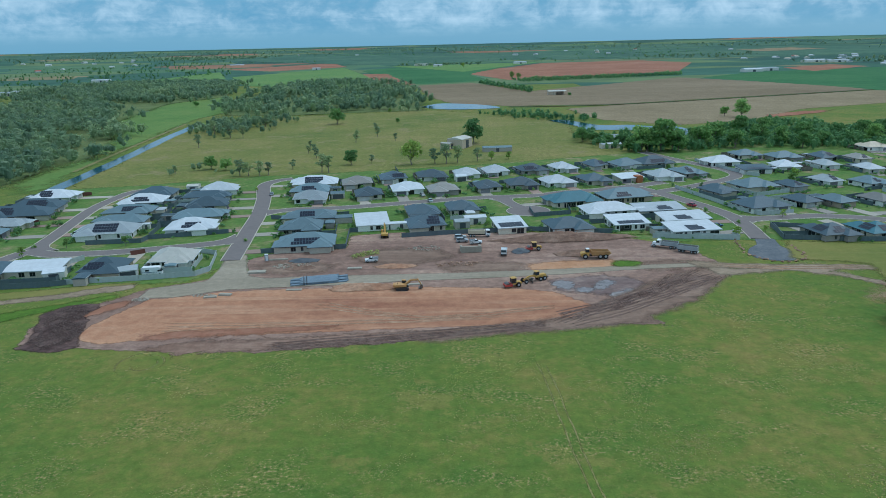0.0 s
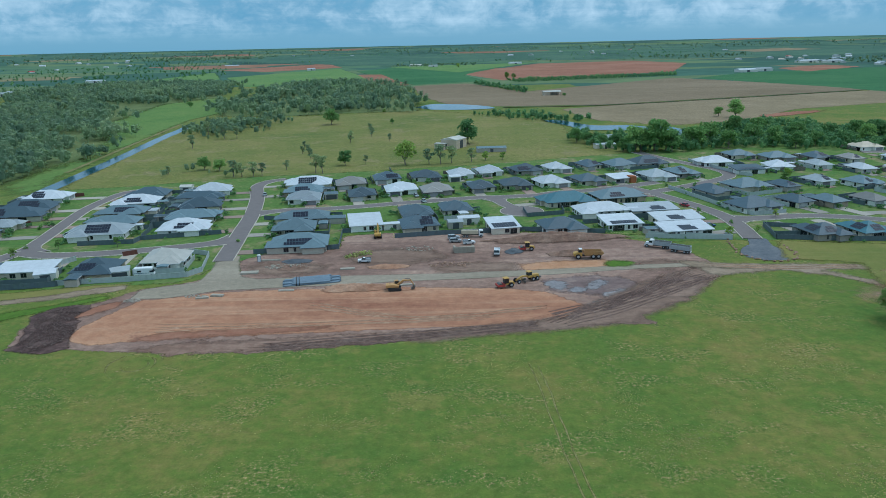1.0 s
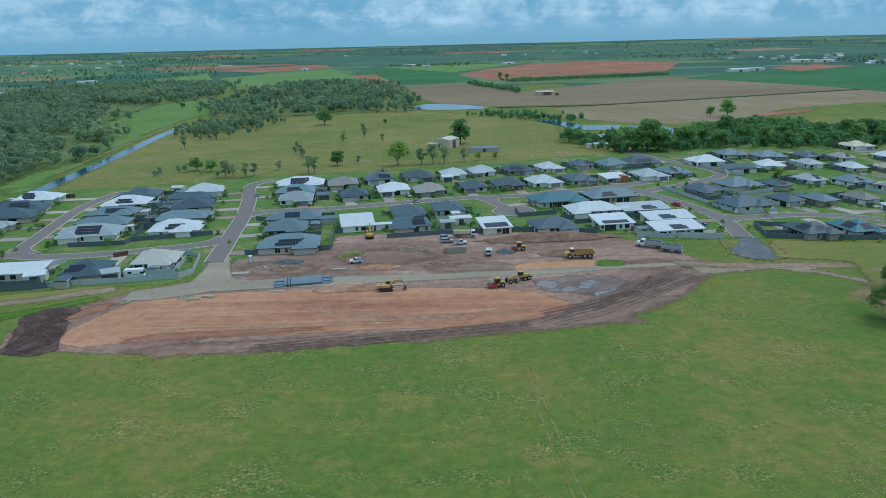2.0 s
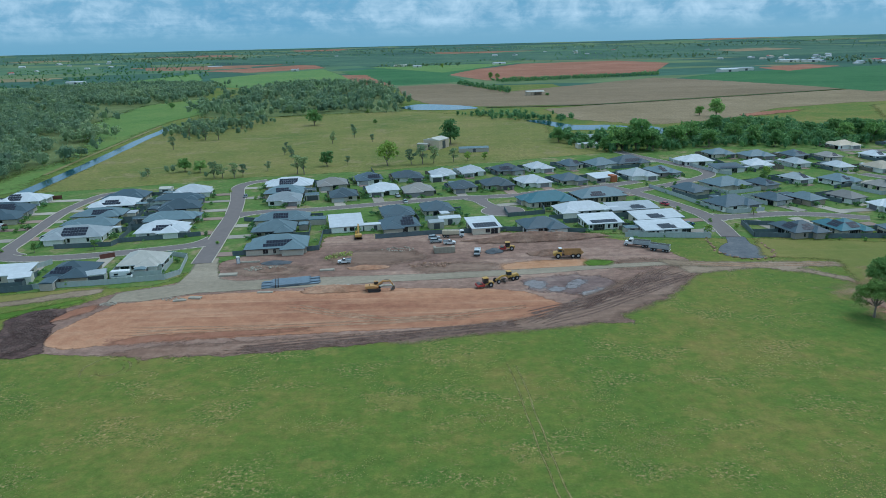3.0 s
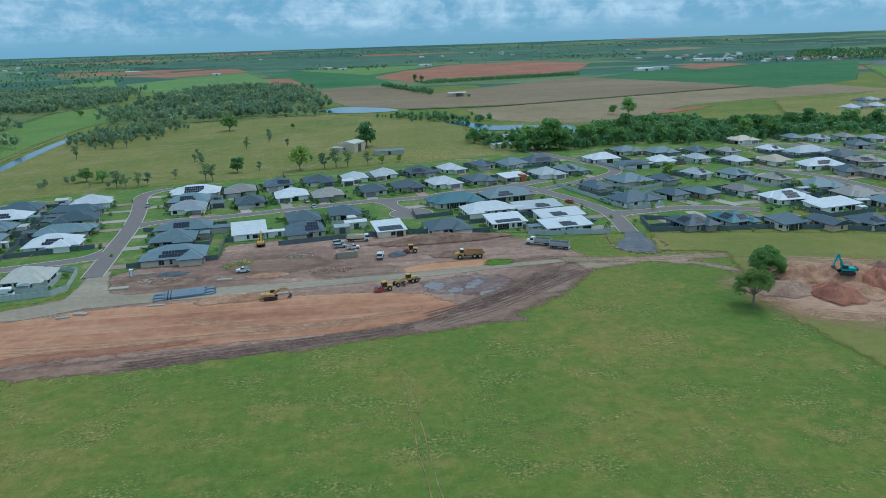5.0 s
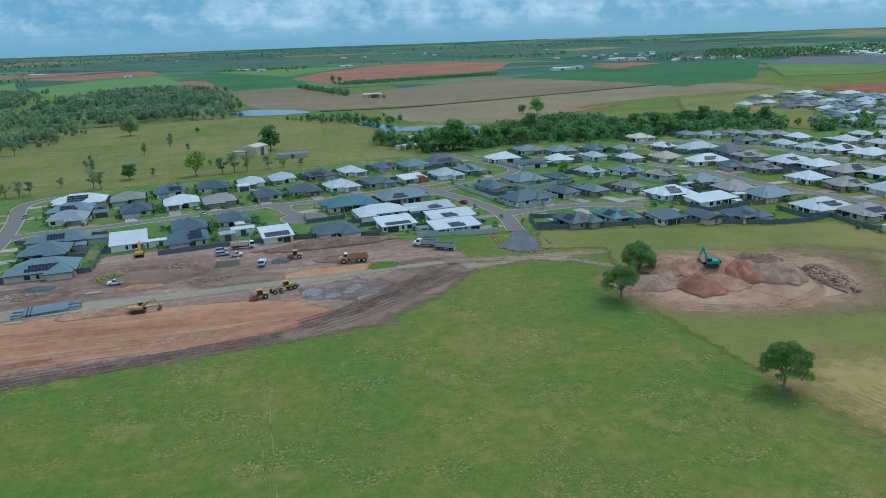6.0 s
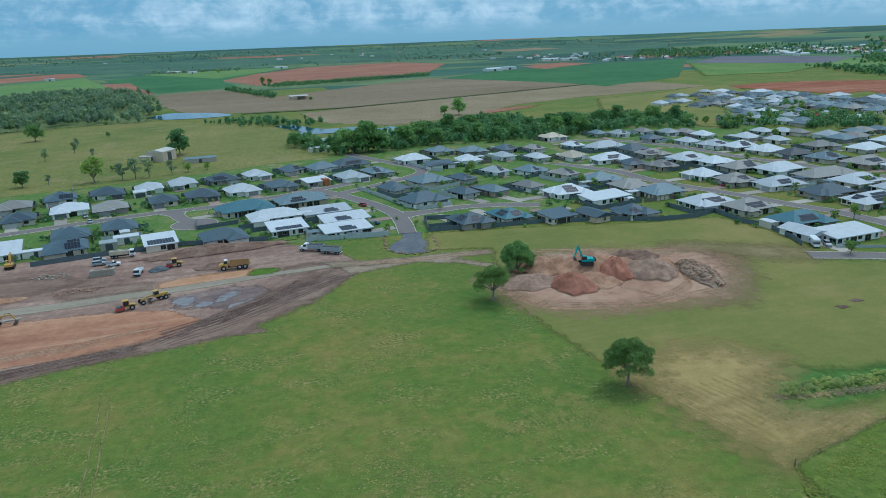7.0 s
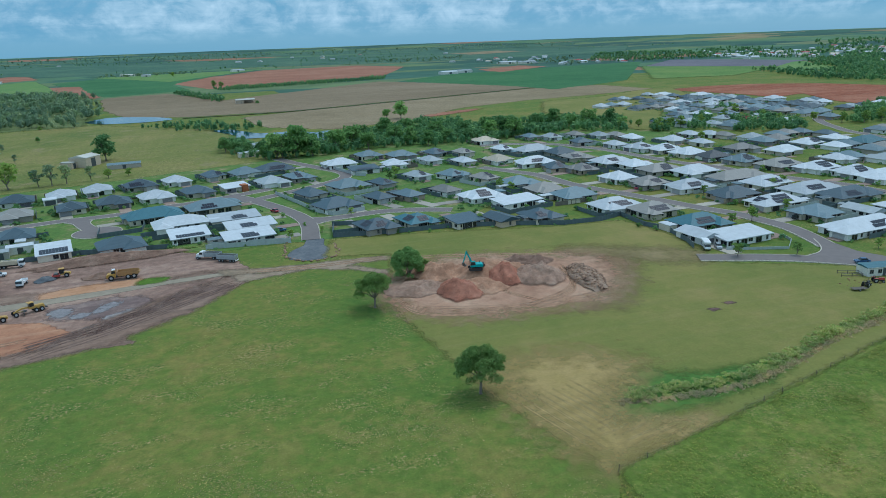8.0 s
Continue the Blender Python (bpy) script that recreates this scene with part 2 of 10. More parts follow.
SCRUB_FLOOR_PLAIN = earth("ditch_grass", (0.05, 0.07, 0.03), (0.075, 0.095, 0.04), (0.1, 0.12, 0.05), 0.03, 0.2, edge=False)
TRACK_PLAIN = earth("bank_track", (0.16, 0.15, 0.06), (0.21, 0.18, 0.08), (0.26, 0.22, 0.11), 0.05, 0.3, edge=False)
SITE = earth("disturbed_soil", (0.175, 0.108, 0.086), (0.285, 0.183, 0.142), (0.43, 0.3, 0.235), 0.035, 0.28, (0.35, 1, 1), 0, streaks=0.6, streak_colour=(0.16, 0.1, 0.086), relief=0.5, mottle=0.5)
STOCK = earth("trampled_soil", (0.29, 0.155, 0.1), (0.41, 0.245, 0.165), (0.49, 0.335, 0.235), 0.04, 0.25, streaks=0.4, streak_colour=(0.34, 0.185, 0.118), turn=-10, crisp=1.25, ragged=0.7, mottle=0.3)
RED = earth("red_earth", (0.27, 0.118, 0.073), (0.41, 0.205, 0.12), (0.53, 0.305, 0.185), 0.03, 0.2, (0.2, 1, 1), 2, streaks=0.5, streak_colour=(0.52, 0.32, 0.205), relief=0.25, ragged=0.5, spots=(0.27, 0.125, 0.085), spot_scale=0.05, spot_at=0.62, mottle=0.26)
RED_BROWN = earth("red_brown_earth", (0.22, 0.1, 0.065), (0.29, 0.135, 0.085), (0.36, 0.19, 0.13), 0.06, 0.3, (0.3, 1, 1), 0, ragged=0.9, crisp=1.6, mottle=0.3)
TOPSOIL_RAW = earth("raw_topsoil", (0.06, 0.036, 0.034), (0.1, 0.062, 0.056), (0.18, 0.122, 0.104), 0.2, 0.9, relief=0.8, ragged=0.7, crisp=3.0, mottle=0.9)
PUDDLE = earth("drying_clay", (0.15, 0.135, 0.142), (0.225, 0.2, 0.202), (0.33, 0.295, 0.285), 0.2, 0.9, rough=0.35, ragged=1.6, crisp=2.0, mottle=0.4)
CHURNED = earth("churned_brown_soil", (0.165, 0.105, 0.078), (0.24, 0.157, 0.117), (0.325, 0.227, 0.172), 0.06, 0.35, (0.3, 1, 1), -20, streaks=0.5, streak_colour=(0.12, 0.085, 0.07), relief=0.5, ragged=0.55, crisp=1.5, mottle=0.3)
ORANGE = earth("orange_earth", (0.34, 0.17, 0.085), (0.44, 0.235, 0.13), (0.5, 0.3, 0.19), 0.05, 0.3, crisp=2.5, mottle=0.25)
TOPSOIL = earth("dark_topsoil", (0.16, 0.092, 0.068), (0.235, 0.143, 0.105), (0.34, 0.225, 0.17), 0.05, 0.4, (0.25, 1, 1), -8, streaks=0.7, streak_colour=(0.105, 0.062, 0.05), relief=0.6, ragged=0.9, crisp=3.0, mottle=0.25)
GRAVEL = earth("gravel_track", (0.245, 0.205, 0.152), (0.315, 0.265, 0.2), (0.385, 0.325, 0.252), 0.05, 0.5, (0.35, 1, 1), 4, streaks=0.3, streak_colour=(0.215, 0.178, 0.138), relief=0.08, crisp=3.0, ragged=0.22, mottle=0.2)
WET = earth("mauve_clay", (0.125, 0.085, 0.082), (0.2, 0.14, 0.127), (0.31, 0.235, 0.205), 0.09, 0.3, (0.4, 1, 1), 0, relief=0.4, ragged=1.2, crisp=2.0, spots=(0.33, 0.27, 0.25), spot_scale=0.16, spot_at=0.64, mottle=0.5)
WORN = earth("worn_brown_grass", (0.2, 0.17, 0.068), (0.245, 0.192, 0.088), (0.29, 0.218, 0.118), 0.05, 0.4, ragged=0.8, crisp=0.8, mottle=0.2)
TRACK = earth("dirt_track", (0.2, 0.15, 0.1), (0.28, 0.21, 0.148), (0.35, 0.27, 0.2), 0.05, 0.4, ragged=0.7, crisp=1.6, mottle=0.3)
RUT_DARK = earth("rut_dark_soil", (0.105, 0.066, 0.054), (0.155, 0.1, 0.082), (0.23, 0.16, 0.13), 0.2, 0.8, ragged=0.7, crisp=2.6, mottle=0.3)
RUT_PALE = earth("rut_pale_soil", (0.37, 0.215, 0.135), (0.43, 0.265, 0.17), (0.48, 0.31, 0.21), 0.2, 0.8, ragged=1.0, crisp=0.9, relief=0.03, mottle=0.2)
BLUE_METAL = earth("crushed_rock", (0.1, 0.11, 0.125), (0.135, 0.145, 0.16), (0.18, 0.185, 0.195), 0.1, 0.8, relief=0.1, ragged=0.3, mottle=0.25)
STUBBLE = earth("stubble_field", (0.17, 0.125, 0.075), (0.215, 0.16, 0.1), (0.26, 0.2, 0.13), 0.006, 0.04, (0.3, 1, 1), 12, streaks=0.25, streak_colour=(0.3, 0.24, 0.15), ragged=0.2)
TAN = earth("tan_field", (0.2, 0.152, 0.088), (0.25, 0.192, 0.115), (0.3, 0.232, 0.145), 0.008, 0.05, ragged=0.2)
CROP = earth("green_crop", (0.035, 0.115, 0.042), (0.05, 0.145, 0.054), (0.07, 0.165, 0.06), 0.006, 0.05, ragged=0.15)
# cane greens pushed towards blue: distance haze put into the colour
CANE = earth("hazed_sugar_cane", (0.046, 0.1, 0.072), (0.066, 0.134, 0.09), (0.105, 0.172, 0.1), 0.005, 0.04, ragged=0.15)
LIME = earth("young_crop", (0.1, 0.195, 0.058), (0.13, 0.225, 0.066), (0.165, 0.24, 0.075), 0.006, 0.05, ragged=0.2)
SUBDIVISION = earth("subdivision_red_earth", (0.2, 0.058, 0.03), (0.27, 0.088, 0.046), (0.36, 0.165, 0.1), 0.012, 0.06, (0.25, 1, 1), 25, streaks=0.5, streak_colour=(0.4, 0.25, 0.17), ragged=0.4)
PLOUGHED = earth("ploughed_red_soil", (0.235, 0.1, 0.062), (0.3, 0.135, 0.085), (0.37, 0.19, 0.125), 0.006, 0.05, ragged=0.2)
FALLOW = earth("purple_fallow", (0.12, 0.115, 0.14), (0.15, 0.14, 0.165), (0.18, 0.17, 0.19), 0.01, 0.05, ragged=0.2)


def farm_mosaic():
    """Far farmland: a patchwork of long fields in many greens, tans and reds, the greens tinted bluish for haze."""
    m, n, l, b = material("farm_mosaic", 0.95)
    b.inputs["Specular IOR Level"].default_value = 0.1
    pos = n.new("ShaderNodeNewGeometry").outputs["Position"]
    mp = n.new("ShaderNodeMapping")
    mp.inputs["Scale"].default_value, mp.inputs["Rotation"].default_value = (0.0022, 0.0042, 0.0), (0, 0, radians(-12))
    l.new(pos, mp.inputs["Vector"])
    vo = n.new("ShaderNodeTexVoronoi")
    vo.distance, vo.inputs["Scale"].default_value, vo.inputs["Randomness"].default_value = "CHEBYCHEV", 1.0, 0.75
    l.new(mp.outputs[0], vo.inputs["Vector"])
    sep = n.new("ShaderNodeSeparateColor")
    l.new(vo.outputs["Color"], sep.inputs[0])
    r = n.new("ShaderNodeValToRGB")
    r.color_ramp.interpolation = "CONSTANT"
    # field colours with less red and more blue, imitating distant haze
    stops = [(0.0, (0.055, 0.12, 0.085)), (0.2, (0.1, 0.175, 0.095)), (0.36, (0.046, 0.1, 0.08)), (0.5, (0.135, 0.19, 0.09)), (0.64, (0.06, 0.132, 0.095)), (0.78, (0.155, 0.19, 0.1)), (0.88, (0.24, 0.2, 0.11)), (0.94, (0.28, 0.15, 0.095))]
    while len(r.color_ramp.elements) < len(stops):
        r.color_ramp.elements.new(0.5)
    for e, (p, c) in zip(r.color_ramp.elements, stops):
        e.position, e.color = p, (*c, 1)
    l.new(sep.outputs[0], r.inputs[0])
    f = noise_node(n, l, pos, 0.01, 6.0, 0.7)
    c = mix(n, l, 0.8, r.outputs[0], ramp(n, l, f, [(0.3, (0.65, 0.68, 0.7)), (0.7, (1.35, 1.3, 1.25))]), "MULTIPLY")
    l.new(c, b.inputs["Base Color"])
    return m


FARMLAND = farm_mosaic()
ASPHALT = plain("asphalt", (0.18, 0.152, 0.145), 0.85, vary=0.12, scale=0.4, dirt=0.25)
KERB = plain("kerb_concrete", (0.5, 0.45, 0.37), 0.85, vary=0.15, scale=2.0)
CONCRETE = plain("driveway_concrete", (0.36, 0.32, 0.27), 0.85, vary=0.12, scale=1.5, dirt=0.25, each=0.2)
PAVER = plain("driveway_pavers", (0.3, 0.21, 0.17), 0.85, vary=0.15, scale=3.0, dirt=0.25, each=0.15)

ROOF = {
    "W": sheet_roof("roof_white", (0.55, 0.575, 0.605)), "C": sheet_roof("roof_cream", (0.56, 0.53, 0.47)), "L": sheet_roof("roof_light_grey", (0.335, 0.37, 0.39)),
    "G": sheet_roof("roof_grey", (0.142, 0.208, 0.238)), "D": sheet_roof("roof_dark_grey", (0.06, 0.099, 0.127)), "K": sheet_roof("roof_charcoal", (0.045, 0.052, 0.062)),
    "T": sheet_roof("roof_teal", (0.052, 0.165, 0.205)), "B": sheet_roof("roof_sand", (0.55, 0.46, 0.34)), "N": sheet_roof("roof_taupe", (0.26, 0.245, 0.225)),
    "R": sheet_roof("roof_red", (0.42, 0.06, 0.05)),
}
WALL = [plain("wall_cream_render", (0.6, 0.54, 0.45), 0.85, each=0.25, dirt=0.2), plain("wall_brick_grey", (0.37, 0.335, 0.3), 0.9, vary=0.2, scale=6, each=0.25), plain("wall_beige_brick", (0.5, 0.4, 0.3), 0.9, vary=0.2, scale=6, each=0.2), plain("wall_white_render", (0.8, 0.79, 0.76), 0.8, each=0.1, dirt=0.2)]
# near-black paint for the shade inside covered patios
PATIO = plain("patio_shade_paint", (0.035, 0.035, 0.035), 0.6)
TRIM_LIGHT, TRIM_DARK = plain("gutter_pale", (0.6, 0.61, 0.62), 0.5), plain("gutter_dark", (0.07, 0.08, 0.09), 0.5)
PANE = glass_dark("window_glass")
FRAME = plain("window_frame_paint", (0.3, 0.3, 0.3), 0.5)
DOOR_GARAGE = plain("garage_door_steel", (0.3, 0.31, 0.32), 0.55, each=0.7, relief=0.01)
SOLAR, SOLAR_FRAME = glass_dark("solar_cells", (0.01, 0.014, 0.03), 0.3, 0.25), plain("solar_frame_alloy", (0.1, 0.11, 0.13), 0.45, 0.5)
FENCE = {"grey": plain("fence_slate_steel", (0.105, 0.14, 0.157), 0.6, vary=0.1, scale=1.5), "pale": plain("fence_pale_steel", (0.42, 0.46, 0.46), 0.6, vary=0.08, scale=1.5),
         "wood": plain("fence_weathered_timber", (0.17, 0.15, 0.125), 0.9, vary=0.3, scale=2.5), "brown": plain("fence_brown_steel", (0.16, 0.06, 0.045), 0.6)}
BARK = plain("bark_grey", (0.2, 0.17, 0.14), 0.95, vary=0.3, scale=4, relief=0.05)
LEAF = leafage("leaves_green", (0.16, 0.28, 0.065), (0.25, 0.375, 0.092), (0.36, 0.46, 0.14))
LEAF_DARK = leafage("leaves_dark", (0.125, 0.26, 0.085), (0.19, 0.345, 0.11), (0.28, 0.42, 0.15))
LEAF_GUM = leafage("leaves_gum", (0.2, 0.29, 0.15), (0.27, 0.36, 0.2), (0.36, 0.44, 0.27))
# grey-green bush foliage, with some bluish haze mixed into its greens
WOODS = leafage("hazed_woodland_leaves", (0.18, 0.275, 0.155), (0.235, 0.335, 0.195), (0.31, 0.395, 0.255), tone=True)
RIVER_LEAF = leafage("creek_leaves", (0.105, 0.235, 0.1), (0.16, 0.31, 0.13), (0.24, 0.385, 0.17), tone=True)
CLOD_TAN, CLOD_GREY, CLOD_RED = plain("clod_tan", (0.36, 0.225, 0.155), 0.95, vary=0.25), plain("clod_grey", (0.38, 0.26, 0.195), 0.95, vary=0.25), plain("clod_red", (0.31, 0.135, 0.092), 0.95, vary=0.25)
RUT_STRAW = earth("mowing_line", (0.3, 0.225, 0.085), (0.37, 0.27, 0.115), (0.42, 0.315, 0.145), 0.1, 0.5, ragged=1.1, crisp=0.9)
TOPSOIL_CLOD = plain("clod_topsoil", (0.14, 0.095, 0.082), 0.95, vary=0.3)
LEAF_LONG = leafage("tall_grass_blades", (0.16, 0.255, 0.042), (0.235, 0.315, 0.058), (0.41, 0.38, 0.12), tone=True)
SCRUB_LEAF = leafage("scrub_leaves", (0.19, 0.36, 0.075), (0.41, 0.5, 0.15), (0.74, 0.6, 0.35), tone=True)
DRY_STALK = leafage("dry_stalks", (0.42, 0.33, 0.18), (0.56, 0.44, 0.27), (0.7, 0.58, 0.4), tone=True)
WEED = leafage("weed_leaves", (0.2, 0.3, 0.06), (0.34, 0.34, 0.11), (0.52, 0.42, 0.22), tone=True)
WEED_DRY = leafage("dry_weeds", (0.24, 0.24, 0.08), (0.34, 0.29, 0.12), (0.42, 0.33, 0.17), tone=True)
WATER, _n, _l, _b = material("still_water", 0.1)
_b.inputs["Base Color"].default_value = (0.012, 0.065, 0.105, 1)
_b.inputs["Specular IOR Level"].default_value = 0.32
bump(_n, _l, _b, noise_node(_n, _l, _n.new("ShaderNodeNewGeometry").outputs["Position"], 0.35, 3.0), 0.5, 0.12)

# ---- building blocks ----


def part(name, bm, mat, parent=None, label="", smooth=False):
    me = bpy.data.meshes.new(name)
    bm.to_mesh(me)
    bm.free()
    me.materials.append(mat)
    if smooth:
        me.polygons.foreach_set("use_smooth", [True] * len(me.polygons))
    ob = new(name, me)
    ob.parent = parent
    return tagged(ob, label)


def share(name, me, parent, m):
    ob = new(name, me)
    ob.parent = parent
    ob.matrix_basis = m
    return ob


def root(name, m, label, category, group="", kind=""):
    ob = new(name)
    ob.empty_display_size = 0.5
    ob.matrix_basis = m
    return tagged(ob, label, category, group, kind)


def solid(bm, pts, faces):
    vs = [bm.verts.new(p) for p in pts]
    for f in faces:
        bm.faces.new([vs[i] for i in f])
    return vs


HEX = [(0, 3, 2, 1), (4, 5, 6, 7), (0, 1, 5, 4), (1, 2, 6, 5), (2, 3, 7, 6), (3, 0, 4, 7)]


def block(bm, x0, x1, y0, y1, z0, z1, top=(0, 0, 0, 0)):
    """A box whose top may be drawn in by (x0, x1, y0, y1)."""
    a, b, c, d = top
    return solid(bm, [(x0, y0, z0), (x1, y0, z0), (x1, y1, z0), (x0, y1, z0), (x0 + a, y0 + c, z1), (x1 - b, y0 + c, z1), (x1 - b, y1 - d, z1), (x0 + a, y1 - d, z1)], HEX)


def bevelled(bm, width=0.06):
    bmesh.ops.bevel(bm, geom=bm.edges[:], offset=width, segments=2, affect="EDGES", clamp_overlap=True)
    return bm


def beam(bm, p, q, w, h=None, w2=None):
    """A square bar from p to q."""
    p, q = Vector(p), Vector(q)
    h = h or w
    k = (q - p).to_track_quat("Z", "Y").to_matrix()
    pts = []
    for e, s in ((p, 1.0), (q, (w2 or w) / w)):
        for a, b in ((-1, -1), (1, -1), (1, 1), (-1, 1)):
            pts.append(e + k @ Vector((a * w / 2 * s, b * h / 2 * s, 0)))
    solid(bm, pts, HEX)


def tube(bm, p, q, r, r2=None, n=12):
    p, q = Vector(p), Vector(q)
    bmesh.ops.create_cone(bm, cap_ends=True, segments=n, radius1=r, radius2=r if r2 is None else r2, depth=(q - p).length,
                          matrix=Matrix.Translation((p + q) / 2) @ (q - p).to_track_quat("Z", "Y").to_matrix().to_4x4())


def bm_of(*calls):
    bm = bmesh.new()
    for f, *a in calls:
        f(bm, *a)
    return bm


def arrays(name, verts, quads, mat, tone=None, smooth=False):
    """A mesh object from arrays of vertices and four-cornered faces."""
    me = bpy.data.meshes.new(name)
    me.vertices.add(len(verts))
    me.vertices.foreach_set("co", np.asarray(verts, np.float32).ravel())
    q = np.asarray(quads, np.int32)
    me.loops.add(q.size)
    me.loops.foreach_set("vertex_index", q.ravel())
    me.polygons.add(len(q))
    me.polygons.foreach_set("loop_start", np.arange(0, q.size, 4, dtype=np.int32))
    if smooth:
        me.polygons.foreach_set("use_smooth", [True] * len(q))
    me.update(calc_edges=True)
    if tone is not None:
        at = me.attributes.new("tone" if not smooth else "border", "FLOAT", "POINT")
        at.data.foreach_set("value", np.asarray(tone, np.float32))
    me.materials.append(mat)
    return new(name, me)


def land(x, y):
    """The height of the land: level, and rising to a low rim in the far distance."""
    d = np.hypot(x, y)
    return 53.0 * np.clip((d - 2500.0) / 2400.0, 0, 1) ** 1.3


# ---- ground ----
rings = np.concatenate([np.linspace(0, 600, 13)[1:], np.linspace(700, 2500, 10), np.linspace(2600, 4930, 26)])
SEG = 160
ang = np.arange(SEG) / SEG * 2 * math.pi
gx, gy = np.outer(rings, np.cos(ang)), np.outer(rings, np.sin(ang))
gv = np.stack([gx, gy, land(gx, gy)], -1).reshape(-1, 3)
idx = np.arange(len(rings) * SEG).reshape(len(rings), SEG)
gq = np.stack([idx[:-1], idx[1:], np.roll(idx, -1, 1)[1:], np.roll(idx, -1, 1)[:-1]], -1).reshape(-1, 4)
hub = [(len(gv), idx[0, i], idx[0, i + 1], idx[0, (i + 2) % SEG]) for i in range(0, SEG, 2)]
gv, gq = np.vstack([gv, [[0, 0, 0]]]), np.vstack([gq, hub])
ground = arrays("ground", gv, gq, GRASS)
tagged(ground, "wide green grassy plain reaching the horizon", "ground", kind="structure")


def inside(px_, py_, poly):
    """Signed distance of points to a closed outline, positive inside."""
    poly = np.asarray(poly, float)
    a, b = poly, np.roll(poly, -1, 0)
    best, odd = np.full(px_.shape, 1e9), np.zeros(px_.shape, bool)
    for (ax, ay), (bx, by) in zip(a, b):
        ex, ey = bx - ax, by - ay
        s = np.clip(((px_ - ax) * ex + (py_ - ay) * ey) / (ex * ex + ey * ey + 1e-9), 0, 1)
        best = np.minimum(best, np.hypot(px_ - ax - s * ex, py_ - ay - s * ey))
        if ay != by:
            odd ^= ((ay > py_) != (by > py_)) & (px_ < ex * (py_ - ay) / (by - ay) + ax)
    return np.where(odd, best, -best)


patch_count = 0
LIFTS = {}


def patch(name, mat, outline, label, feather=3.0, cell=3.0, lift=None, bumps=0.0, category="ground"):
    """A stretch of ground of its own cover, with a soft ragged border."""
    global patch_count
    patch_count += 1
    lift = 0.01 + 0.003 * patch_count if lift is None else lift
    LIFTS[name] = max(lift, LIFTS.get(name, 0.0))
    p = np.asarray(outline, float)
    lo, hi = p.min(0) - feather * 2, p.max(0) + feather * 2
    nx, ny = [max(int(v / cell) + 2, 3) for v in hi - lo]
    X, Y = np.meshgrid(np.linspace(lo[0], hi[0], nx), np.linspace(lo[1], hi[1], ny))
    sd = inside(X, Y, p)
    # the far sheets settle onto the land at their borders
    Z = land(X, Y) + (lift * np.clip(0.5 + sd / (2 * feather), 0.03, 1) if lift > 0.2 else lift)
    if bumps:
        ramp_in = np.clip(sd / 6.0, 0, 1)
        wob = np.array([noise.noise((x * 0.11, y * 0.11, patch_count)) + 0.5 * noise.noise((x * 0.31, y * 0.31, 7)) for x, y in zip(X.ravel(), Y.ravel())]).reshape(X.shape)
        Z += np.maximum(wob + 0.35, 0) * bumps * ramp_in
    keep = np.maximum.reduce([sd[:-1, :-1], sd[1:, :-1], sd[:-1, 1:], sd[1:, 1:]]) > -feather
    ids = np.arange(nx * ny).reshape(ny, nx)
    q = np.stack([ids[:-1, :-1], ids[:-1, 1:], ids[1:, 1:], ids[1:, :-1]], -1)[keep]
    used, inv = np.unique(q, return_inverse=True)
    v = np.stack([X, Y, Z], -1).reshape(-1, 3)[used]
    b = np.clip(0.5 + sd.ravel()[used] / (2 * feather), 0, 1)
    ob = arrays(name, v, inv.reshape(-1, 4), mat, b, True)
    return tagged(ob, label, category, kind="structure")


patch("farmland", FARMLAND, [(-4600.0, 1150.0), (-1500.0, 1150.0), (-900.0, 1300.0), (-300.0, 1450.0), (0.0, 1300.0), (600.0, 1200.0), (1500.0, 1250.0), (4600.0, 1250.0), (4600.0, 4880.0), (-4600.0, 4880.0)], "patchwork of far flat farmland, tinted bluish for haze", 30, 70, 0.15, 0)
patch("paddock", PADDOCK, [(-213.2, 364.8), (-251.5, 665.8), (-232.2, 725.3), (-146.7, 764.2), (-26.4, 801.2), (55.5, 721.4), (102.6, 659.8), (95.4, 559.0), (118.1, 488.2), (137.0, 460.1), (81.2, 437.7), (17.0, 422.8), (-56.5, 408.4), (-100.1, 395.5), (-148.7, 377.8), (-177.0, 361.3)], "olive green rough pasture behind the estate", 8, 14, 0.02, 0)
patch("meadow", MEADOW, [(-221.7, 358.6), (-236.5, 421.2), (-247.0, 504.3), (-268.1, 696.7), (-272.4, 749.6), (-261.0, 820.4), (-275.4, 929.0), (-340.4, 1083.0), (-384.7, 974.0), (-353.1, 754.5), (-266.7, 543.6), (-257.8, 492.9), (-260.9, 454.0), (-253.3, 391.6)], "bright green meadow between woodland and canal", 8, 14, 0.03, 0)
patch("lawn", LAWN, [(-166.3, 220.9), (-218.4, 299.7), (-225.9, 366.0), (-211.7, 379.5), (-182.6, 384.4), (-112.7, 407.4), (-57.4, 415.9), (17.6, 432.9), (141.3, 474.4), (195.1, 496.3), (325.2, 537.9), (592.0, 687.9), (531.2, 519.4), (357.8, 374.8), (165.7, 257.2), (131.2, 251.7), (100.9, 253.9), (75.5, 253.4), (57.1, 265.2), (27.1, 271.7), (-24.3, 266.1), (-45.5, 275.4), (-44.2, 252.6), (-72.6, 245.7), (-83.6, 234.2), (-89.7, 217.7), (-127.7, 212.1)], "mown verges and lawns between the houses", 3, 5, None, 0)
